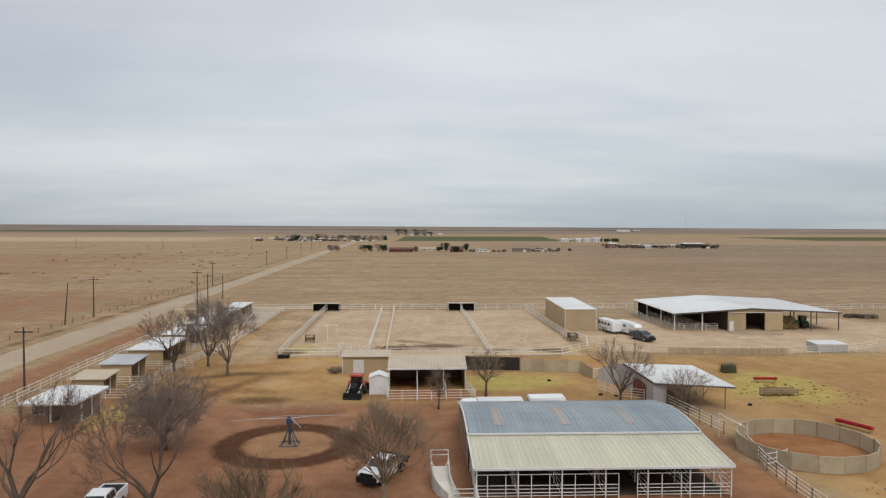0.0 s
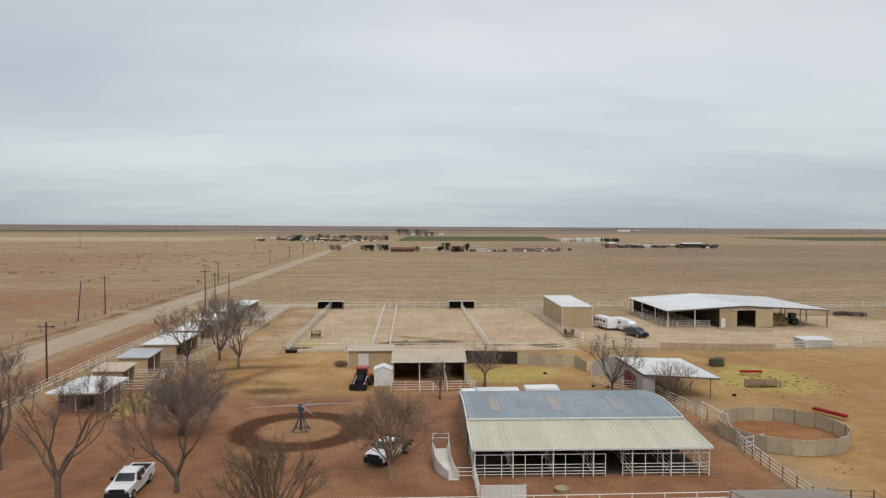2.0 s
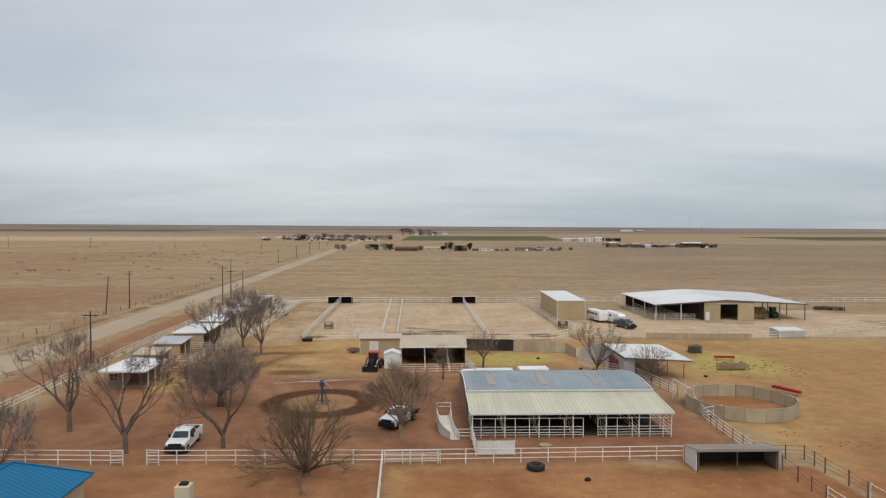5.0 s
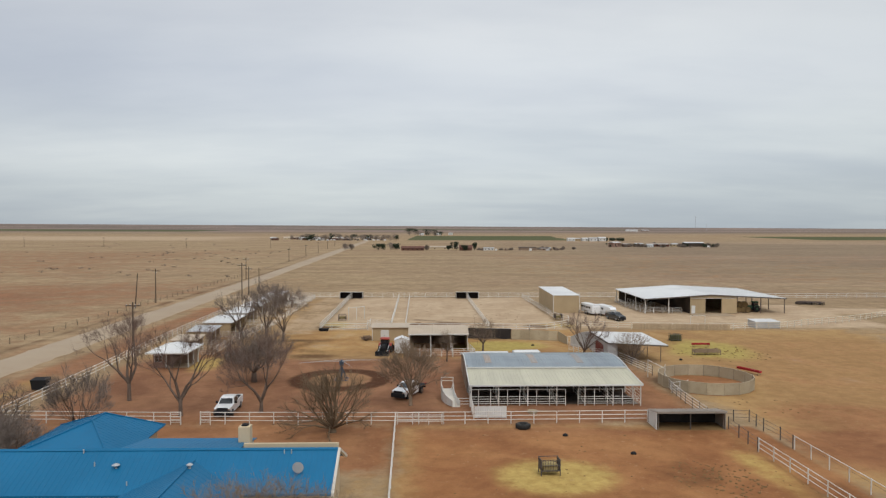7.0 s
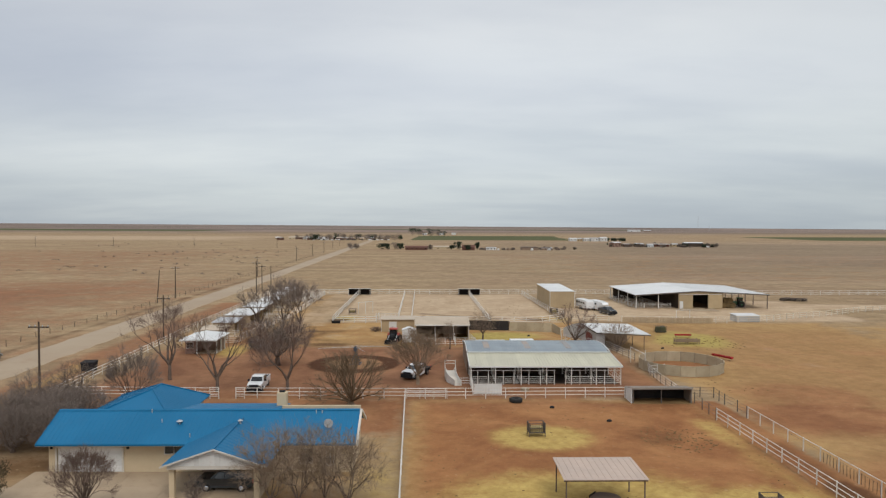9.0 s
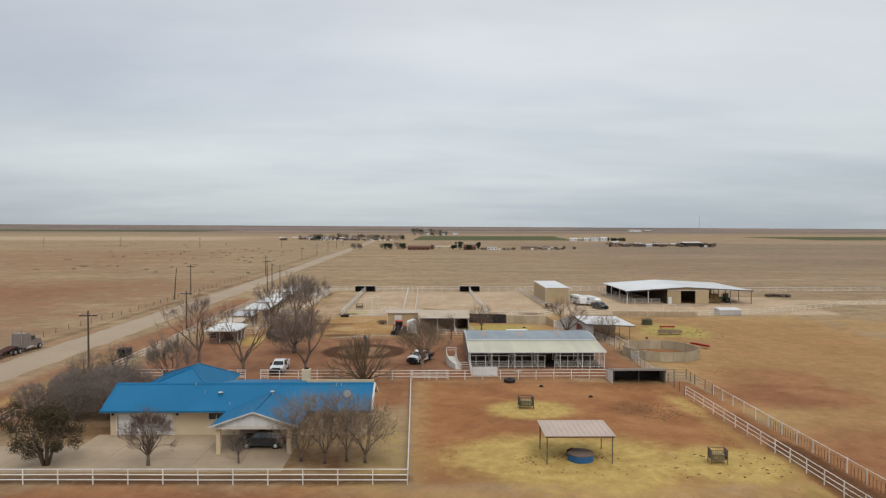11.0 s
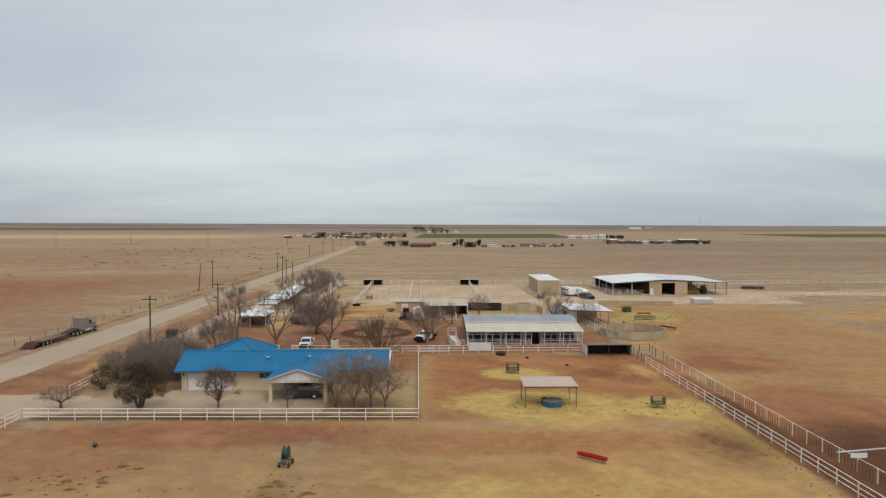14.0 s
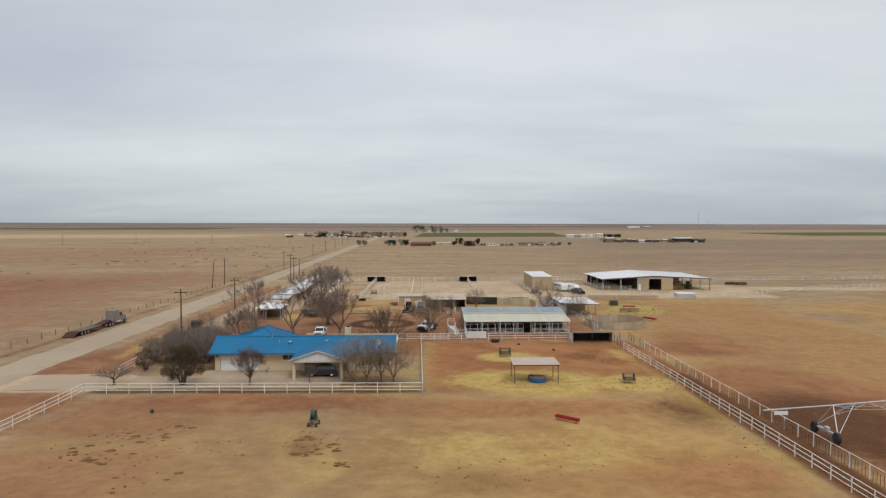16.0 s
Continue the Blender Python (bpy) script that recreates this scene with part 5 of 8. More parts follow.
for gx0 in (-27.2, -25.0):
    s = -1 if gx0 < -26 else 1
    g = thing("gate_leaf", "short white pipe gate panel beside the opening", "gate", gx0, 41.5, group="yard gate")
    for x in (gx0, gx0 + s * 1.1):
        part("post", M((gx0, 41.5, 0)).tube((x, 41.35, 0), (x, 41.35, 1.5), 0.05), WHITE_PIPE, g)
    for z in (0.3, 0.6, 0.9, 1.2, 1.45):
        part("rail", M((gx0, 41.5, 0)).tube((gx0, 41.35, z), (gx0 + s * 1.1, 41.35, z), 0.03), WHITE_PIPE, g)
# pipe gate in the paddock fence
g = thing("pipe_gate", "white five-rail pipe gate, closed", "gate", -3.0, 40.9)
for z in (0.35, 0.6, 0.85, 1.1, 1.35):
    part("rail", M((-3, 40.9, 0)).tube((-3.0, 40.95, z), (2.2, 40.98, z), 0.03), WHITE_PIPE, g)
for x in (-3.0, -1.3, 0.5, 2.2):
    part("upright", M((-3, 40.9, 0)).tube((x, 40.96, 0.05), (x, 40.96, 1.42), 0.035), WHITE_PIPE, g)

fence("white pipe fence along the road", [(-47.7, 11.6), (-48.2, 24.0), (-48.7, 50.0), (-49.0, 68.0), (-50.2, 100.0), (-50.6, 154.0), (-51.2, 178.0)], (0.5, 0.95, 1.4), 1.45, 2.9, 0.055, 0.045)
fence("long white pipe fence at the back of the pens", [(-51.2, 178.0), (-23.0, 177.6), (13.0, 177.5), (60.0, 177.2), (114.0, 175.0), (240.0, 181.0)], (0.4, 0.9, 1.5), 1.55, 3.2, 0.06, 0.055)
PEN = dict(rails=(0.4, 0.9, 1.4), high=1.45, gap=2.8, r=0.06, rail_r=0.05)
fence("white pipe fence round a horse pen", [(-22.4, 111.8), (-22.9, 174.4)], **PEN)
fence("white pipe front of a horse pen", [(-22.4, 111.7), (-12.2, 111.6)], **PEN)
fence("white pipe fence with a pale gate", [(-12.2, 116.6), (-7.5, 116.2)], (0.3, 0.6, 0.9, 1.2, 1.5), 1.55, 1.6)
fence("white pipe fence of the lane between pens", [(-7.5, 115.0), (-8.1, 176.8)], **PEN)
fence("white pipe fence of the lane between pens", [(-4.3, 115.0), (-4.9, 176.8)], **PEN)
fence("white pipe divider between horse pens", [(13.8, 111.2), (12.6, 174.0)], **PEN)
fence("white pipe fence round the corner of a pen", [(29.6, 176.0), (30.9, 131.0), (33.2, 124.0), (31.8, 117.0), (26.0, 111.6), (22.1, 110.6)], **PEN)
fence("white pipe front of the horse pens", [(-4.3, 111.8), (13.8, 111.2), (22.1, 110.6)], **PEN)
g = thing("swing_gate", "curved white pipe gate standing ajar", "gate", -12.2, 111.6)
for z in (0.3, 0.7, 1.1, 1.5):
    part("rail", M((-12.2, 111.6, 0)).path([(-12.2, 111.6, z), (-12.6, 113.2, z + 0.05), (-12.5, 115.0, z + 0.05), (-12.0, 116.6, z)], [0.05] * 4, 6), WHITE_PIPE, g)
for x, y in ((-12.2, 111.6), (-12.5, 114.2), (-12.0, 116.6)):
    part("upright", M((-12.2, 111.6, 0)).tube((x, y, 0), (x, y, 1.8), 0.05), WHITE_PIPE, g)
MID = [(33.4, 115.3), (44.6, 112.7), (56.0, 111.3), (66.0, 111.0), (77.0, 112.6), (87.8, 118.2), (98.6, 123.0), (111.7, 131.0), (136.5, 140.1), (210.0, 160.0)]
fence("pale pipe and board fence along the gravel lane", MID, (0.45, 0.9, 1.4), 1.5, 2.6, 0.085, 0.05, DUSTY_PIPE, DUSTY_PIPE)
fence("white pipe fence beside the round pen", [(34.0, 61.0), (33.0, 55.0), (32.7, 49.5), (32.6, 42.4)], (0.35, 0.7, 1.05, 1.4), 1.45, 2.1, 0.05, 0.035, RUST_PIPE)
fence("short white pipe crossing fence", [(33.0, 55.2), (35.6, 56.4)], (0.5, 0.9, 1.4), 1.5, 1.3)
fence("pipe fence between hay shed and round pen", [(32.0, 77.4), (32.8, 73.0), (33.9, 66.0)], (0.35, 0.7, 1.05, 1.4), 1.45, 2.3, 0.05, 0.035, RUST_PIPE)
# alley along the paddock
fence("white three-rail pipe fence along the alley", [(33.1, 31.0), (33.55, 8.0), (34.0, -20.0), (34.5, -62.0)], (0.45, 0.9, 1.35), 1.4, 2.9, 0.055, 0.045)
DARKEND = dict(rails=(0.5, 0.9, 1.3), high=1.4, gap=2.2, r=0.06, rail_r=0.02, post=DARK_PIPE, rail=RUST_PIPE)
fence("rusty unpainted pipe fence beside the loafing shed", [(33.4, 38.6), (33.2, 35.6), (33.1, 31.2)], **DARKEND)
fence("rusty unpainted pipe fence at the alley end", [(33.6, 41.9), (37.0, 41.4), (36.9, 37.8), (37.1, 34.6), (37.0, 31.9)], **DARKEND)
alley = fence("white top-rail fence with dark steel pickets", [(37.0, 31.6), (37.3, 8.0), (37.55, -20.0), (37.7, -62.0)], (1.36,), 1.4, 2.9, 0.055, 0.038)
part("rail", M((37.0, 31.6, 0)).path([(37.02, 31.6, 1.02), (37.33, 8.0, 1.0), (37.58, -20.0, 1.0), (37.73, -62.0, 1.0)], [0.012] * 4, 5), RUST_PIPE, alley)
pk = M().tube((0, 0, 0), (0, 0, 1.02), 0.024, n=5).mesh("picket")
pk.materials.append(PICKET)
for i in range(150):
    y = 17.0 - i * 0.52
    q = part("picket", pk, PICKET, alley)
    q.matrix_basis = pose(37.36 + (8.0 - y) * 0.0068 - 37.0, y - 31.6, random.uniform(-0.12, 0.02), random.uniform(-3, 3), random.uniform(-3, 3), 0)

# wind-break panels north of the barn
wb = thing("windbreak_fence", "black cloth windbreak on pipe posts", "fence", 8.4, 100)
for i in range(4):
    x = 8.4 + i * 2.1
    part("cloth", M((8.4, 100, 0)).hexa([(x, 100 - i * 0.25, 0.1), (x + 2.08, 99.8 - i * 0.25, 0.1), (x + 2.08, 99.84 - i * 0.25, 0.1), (x, 100.04 - i * 0.25, 0.1), (x, 100 - i * 0.25, 2.15), (x + 2.08, 99.8 - i * 0.25, 2.1), (x + 2.08, 99.84 - i * 0.25, 2.1), (x, 100.04 - i * 0.25, 2.15)]), TARP_AND_SHADE, wb)
    part("post", M((8.4, 100, 0)).tube((x, 100.1 - i * 0.25, 0), (x, 100.1 - i * 0.25, 2.2), 0.05), RUST_PIPE, wb)
wp = thing("panel_fence", "tan sheet-metal windbreak fence", "fence", 16.9, 99)
for i in range(5):
    x = 16.9 + i * 1.75
    y = 99.0 - i * 0.32
    part("panel", M((16.9, 99, 0)).hexa([(x, y, 0.05), (x + 1.73, y - 0.3, 0.05), (x + 1.73, y - 0.24, 0.05), (x, y + 0.06, 0.05), (x, y, 1.9), (x + 1.73, y - 0.3, 1.9), (x + 1.73, y - 0.24, 1.9), (x, y + 0.06, 1.9)]), PANEL_TAN, wp)
    part("post", M((16.9, 99, 0)).tube((x, y + 0.1, 0), (x, y + 0.1, 2.0), 0.05), RUST_PIPE, wp)
part("panel", M((16.9, 99, 0)).hexa([(25.7, 97.4, 0.05), (26.6, 93.2, 0.05), (26.66, 93.2, 0.05), (25.76, 97.4, 0.05), (25.7, 97.4, 1.9), (26.6, 93.2, 1.5), (26.66, 93.2, 1.5), (25.76, 97.4, 1.9)]), PANEL_TAN, wp)
fence("white pipe pen fence beside the windbreak", [(26.7, 93.1), (30.8, 94.2)], (0.3, 0.6, 0.9, 1.2, 1.5), 1.55, 2.0)
fence("white pipe pen fence beside the hay shed", [(25.6, 86.5), (27.2, 82.0), (30.0, 80.4)], (0.35, 0.7, 1.05, 1.4), 1.45, 1.9)
fence("bare white pipe shade frame inside a pen", [(-18.0, 127.0), (-14.6, 130.0)], (2.9,), 3.0, 3.0, 0.07, 0.06, name="ramada", category="shade frame")
# small paddocks in front of the roadside sheds
for y in (83.0, 90.5, 101.5, 118.0, 132.0, 146.0, 160.0, 174.0):
    x1 = -36.2 if y < 95 else -33.5
    fence("white pipe panel fence between small paddocks", [(-46.6, y), (x1, y)], (0.3, 0.65, 1.0, 1.35), 1.45, 2.4, 0.05, 0.04)
fence("white pipe panel fence in front of the sheds", [(-36.2, 83.0), (-36.0, 101.5), (-33.5, 118.0), (-33.4, 146.0), (-33.6, 176.0)], (0.3, 0.65, 1.0, 1.35), 1.45, 2.4, 0.05, 0.04)
for y in (152.0, 156.0, 164.5, 168.5):
    fence("white pipe panel fence between small paddocks", [(-40.6, y), (-33.6, y)], (0.3, 0.65, 1.0, 1.35), 1.45, 2.4, 0.05, 0.05)
# wire fence on posts across the road
wf = thing("wire_fence", "old wire fence on wooden posts across the road", "fence", -78, 0)
for i in range(110):
    y = -90 + i * 5.0
    x = -77.5 - max(0, y - 150) * 0.02 + random.uniform(-0.15, 0.15)
    hgt = random.uniform(1.0, 1.35)
    part("post", M((-78, 0, 0)).path([(x, y, 0), (x + random.uniform(-0.1, 0.1), y + random.uniform(-0.1, 0.1), hgt)], [0.07, 0.06], 6), WOOD, wf)
for z in (0.4, 0.75, 1.1):
    part("wire", M((-78, 0, 0)).path([(-77.5, -90, z), (-77.5, 150, z), (-83.8, 460, z)], [0.012] * 3, 4), RUST_PIPE, wf)

gf = thing("entrance_arch", "tall white pipe entrance arch beside the gravel lane", "arch", 57.0, 111.6)
for a, b in (((0, 0, 0), (0, 0, 3.0)), ((3.3, 0.4, 0), (3.3, 0.4, 3.0))):
    part("post", M().tube(a, b, 0.06), WHITE_PIPE, gf)
part("crossbar", M().tube((0, 0, 2.95), (3.3, 0.4, 2.95), 0.05), WHITE_PIPE, gf)

bd = thing("board_fence", "pale dusty board fence along the gravel lane", "fence", 44.6, 112.45)
plank = M().box(0, 0.29, -0.02, 0.02, 0.05, 1.2).mesh("board")
plank.materials.append(BOARD)
for i in range(64):
    q = part("board", plank, BOARD, bd)
    x = 44.8 + i * 0.32
    q.matrix_basis = pose(x - 44.6, (112.45 - (x - 44.6) * 0.123 if x < 56 else 111.05 - (x - 56) * 0.03) - 112.45, random.uniform(-0.05, 0.03))

# ---- vehicles ----
def body(m, prof):
    """prof: points round a side view as x, z, half width; both sides and the skin between."""
    n = len(prof)
    k = m.pts([(x, -w, z) for x, z, w in prof] + [(x, w, z) for x, z, w in prof])
    m.f.append(tuple(k + i for i in range(n)))
    m.f.append(tuple(k + n + i for i in reversed(range(n))))
    m.f += [(k + i, k + n + i, k + n + (i + 1) % n, k + (i + 1) % n) for i in range(n)]
    return m


def wheels(v, xs, half, r=0.4, w=0.28, rim=None):
    tm = M().wheel(0, 0, 0, r, w).mesh("tyre")
    tm.materials.append(RUBBER)
    rm = M().lathe(0, 0, [(0.56 * r, -0.05), (0.56 * r, 0.05), (0.3 * r, 0.09), (0.12 * r, 0.06)], 14)
    rm.v = [(x, z, y) for x, y, z in rm.v]
    rmm = rm.mesh("rim")
    rmm.materials.append(rim or CHROME)
    for x in xs:
        for s in (-1, 1):
            wv = part("wheel", tm, RUBBER, v)
            wv.location = (x, s * half, r)
            q = part("rim", rmm, rim or CHROME, wv)
            q.matrix_basis = pose(0, s * w * 0.42, 0, 0, 0, 0 if s > 0 else 180)


def pickup(label, x, y, rz, paint=None, grille=None, flatbed=False, name="pickup_truck"):
    """A crew-cab pickup, 5.9 m long, nose along +x."""
    paint = paint or WHITE_CAR
    v = thing(name, label, "pickup truck", x, y, 0, rz)
    b = M()
    body(b, [(2.9, 0.5, 0.86), (2.98, 0.85, 0.90), (2.9, 1.16, 0.92), (2.0, 1.24, 0.98), (1.55, 1.26, 0.99), (-0.75, 1.24, 0.99), (-0.75, 0.42, 0.97), (2.4, 0.42, 0.95)])
    if not flatbed:
        body(b, [(-0.8, 0.45, 0.98), (-0.8, 1.28, 0.99), (-2.9, 1.30, 0.97), (-2.92, 0.6, 0.95), (-2.6, 0.45, 0.95)])
    part("body", b, paint, v)
    part("cabin", body(M(), [(1.5, 1.25, 0.93), (0.85, 1.82, 0.76), (0.45, 1.93, 0.74), (-0.5, 1.92, 0.74), (-0.78, 1.82, 0.76), (-0.8, 1.25, 0.93)]), paint, v)
    part("windscreen", M().hexa([(1.46, -0.80, 1.30), (1.46, 0.80, 1.30), (1.36, 0.80, 1.30), (1.36, -0.80, 1.30), (0.92, -0.68, 1.80), (0.92, 0.68, 1.80), (0.82, 0.68, 1.80), (0.82, -0.68, 1.80)]), GLASS, v)
    part("rear_window", M().box(-0.83, -0.78, -0.62, 0.62, 1.36, 1.78), GLASS, v)
    for s in (-1, 1):
        for x0, x1 in ((0.28, 1.12), (-0.62, 0.2)):
            t0 = min(x1, 0.72)
            part("side_window", M().hexa([(x0, s * 0.90, 1.32), (x1, s * 0.90, 1.32), (x1, s * 0.945, 1.32), (x0, s * 0.945, 1.32), (x0, s * 0.745, 1.80), (t0, s * 0.745, 1.80), (t0, s * 0.79, 1.80), (x0, s * 0.79, 1.80)]), GLASS, v)
        part("mirror", M().soft_box(1.0, 1.16, s * 1.12 - 0.13, s * 1.12 + 0.13, 1.28, 1.55, 0.03).tube((1.1, s * 0.93, 1.32), (1.08, s * 1.05, 1.38), 0.03), BLACK, v)
        part("headlight", M().soft_box(2.82, 3.0, s * 0.74 - 0.14, s * 0.74 + 0.14, 0.84, 1.08, 0.03), CHROME, v)
        part("tail_light", M().soft_box(-2.96, -2.86, s * 0.9 - 0.06, s * 0.9 + 0.06, 0.8, 1.2, 0.02), RED, v)
    part("grille", M().soft_box(2.88, 3.05, -0.62, 0.62, 0.68, 1.18, 0.03), grille or BLACK, v)
    part("bumper", M().soft_box(2.85, 3.14, -0.97, 0.97, 0.36, 0.9, 0.05), grille or BLACK, v)
    part("rear_bumper", M().soft_box(-3.05, -2.88, -0.9, 0.9, 0.5, 0.7, 0.03), BLACK, v)
    if flatbed:
        bed = part("flatbed", M().box(-3.1, -0.9, -1.05, 1.05, 0.92, 1.04).box(-0.98, -0.86, -1.0, 1.0, 1.04, 1.95), BLACK, v, "black steel flatbed with headache rack")
        part("chassis", M().box(-2.9, -0.8, -0.45, 0.45, 0.5, 0.92), BLACK, v)
    else:
        part("bed_floor", M().box(-2.84, -0.86, -0.86, 0.86, 1.283, 1.315), BLACK, v, "black bed liner")
        for s in (-1, 1):
            part("bed_rail", M().soft_box(-2.9, -0.84, s * 0.93 - 0.06, s * 0.93 + 0.06, 1.27, 1.40, 0.02), paint, v)
        part("tailgate", M().soft_box(-2.96, -2.88, -0.9, 0.9, 0.75, 1.38, 0.02), paint, v)
    wheels(v, (1.95, -1.75), 0.86, 0.41, 0.28)
    return v


def suv(label, x, y, rz, paint=None):
    paint = paint or DARK_CAR
    v = thing("suv", label, "car", x, y, 0, rz)
    part("body", body(M(), [(2.4, 0.5, 0.84), (2.48, 0.8, 0.86), (2.3, 1.04, 0.9), (1.2, 1.12, 0.95), (-2.3, 1.16, 0.93), (-2.42, 0.6, 0.88), (-2.2, 0.4, 0.88), (2.1, 0.4, 0.88)]), paint, v)
    part("cabin", body(M(), [(1.25, 1.1, 0.9), (0.5, 1.64, 0.72), (0.1, 1.73, 0.70), (-1.7, 1.70, 0.69), (-2.2, 1.5, 0.72), (-2.35, 1.12, 0.88)]), paint, v)
    part("windscreen", M().hexa([(1.2, -0.78, 1.16), (1.2, 0.78, 1.16), (1.1, 0.78, 1.16), (1.1, -0.78, 1.16), (0.55, -0.64, 1.62), (0.55, 0.64, 1.62), (0.45, 0.64, 1.62), (0.45, -0.64, 1.62)]), GLASS, v)
    for s in (-1, 1):
        for x0, x1 in ((0.0, 0.85), (-1.0, -0.08), (-1.95, -1.08)):
            part("side_window", M().hexa([(x0, s * 0.86, 1.18), (x1, s * 0.86, 1.18), (x1, s * 0.915, 1.18), (x0, s * 0.915, 1.18), (x0, s * 0.70, 1.62), (min(x1, 0.45), s * 0.70, 1.62), (min(x1, 0.45), s * 0.76, 1.62), (x0, s * 0.76, 1.62)]), GLASS, v)
        part("headlight", M().soft_box(2.32, 2.5, s * 0.66 - 0.15, s * 0.66 + 0.15, 0.74, 0.92, 0.03), CHROME, v)
        part("tail_light", M().soft_box(-2.46, -2.36, s * 0.78 - 0.08, s * 0.78 + 0.08, 0.8, 1.1, 0.02), RED, v)
        part("mirror", M().soft_box(0.8, 0.95, s * 1.0 - 0.1, s * 1.0 + 0.1, 1.1, 1.28, 0.02), paint, v)
    part("grille", M().soft_box(2.4, 2.52, -0.45, 0.45, 0.62, 0.92, 0.02), BLACK, v)
    part("bumper", M().soft_box(2.36, 2.58, -0.86, 0.86, 0.38, 0.6, 0.04), BLACK, v)
    wheels(v, (1.5, -1.45), 0.8, 0.36, 0.24)
    return v


pickup("white crew-cab pickup with a black grille, parked on red soil", -23.4, 47.0, -89)
pickup("white pickup with a black flatbed, parked under a bare tree", -2.0, 54.6, -117, flatbed=True)
pickup("dark pickup hitched beside white horse trailers", 45.0, 127.4, -72, DARK_CAR)
suv("dark grey car parked in the carport", -17.2, 10.6, 178)
suv("black vehicle parked near the sheds", -30.7, 77.0, -50, BLACK_CAR)


def horse_trailer(label, x, y, rz, length=7.0, neck=True):
    v = thing("horse_trailer", label, "trailer", x, y, 0, rz, group="horse trailers")
    h = length / 2
    part("body", body(M(), [(h, 0.55, 1.1), (h, 2.2, 1.1), (h - 0.15, 2.5, 1.02), (-h + 0.1, 2.5, 1.02), (-h, 2.3, 1.1), (-h, 0.55, 1.1)]), WHITE_CAR, v)
    part("roof", M().soft_box(-h + 0.05, h - 0.1, -1.0, 1.0, 2.48, 2.6, 0.05), WHITE_ROOF, v)
    if neck:
        part("gooseneck", body(M(), [(h, 1.35, 1.05), (h + 1.9, 1.5, 0.85), (h + 2.1, 1.9, 0.8), (h + 1.6, 2.4, 0.85), (h, 2.45, 1.02)]), WHITE_CAR, v)
        part("hitch", M().tube((h + 1.5, 0, 0.9), (h + 1.5, 0, 1.6), 0.08), BLACK, v)
    for s in (-1, 1):
        for i in range(int((length - 0.6) / 1.4)):
            a = -h + 0.5 + i * 1.4
            part("side_window", M().box(a, a + 0.9, s * 1.1 - 0.02, s * 1.1 + 0.02, 1.6, 2.1), GLASS, v)
        part("fender", M().soft_box(-1.3, 0.9, s * 1.12 - 0.12, s * 1.12 + 0.12, 0.75, 0.95, 0.05), CHROME, v)
        part("side_stripe", M().box(-h + 0.1, h - 0.1, s * 1.11 - 0.01, s * 1.11 + 0.01, 0.95, 1.1), GALV, v)
    part("rear_door", M().box(-h - 0.05, -h, -0.95, 0.95, 0.6, 2.3), GALV, v)
    part("jack", M().tube((h - 0.2, 0, 0.0), (h - 0.2, 0, 0.6), 0.06), BLACK, v)
    wheels(v, (-0.75, 0.3), 0.98, 0.37, 0.24)
    return v


horse_trailer("white stock trailer parked on gravel", 41.6, 138.2, -78, 6.8, False)
horse_trailer("white gooseneck horse trailer behind a dark pickup", 44.4, 135.6, -76, 5.2)
horse_trailer("long white trailer parked behind the horse barn", 10.6, 73.2, 180, 5.4).scale = (1, 1, 0.86)
horse_trailer("short white trailer parked behind the horse barn", 16.3, 74.4, 2, 4.3, False).scale = (1, 1, 0.86)


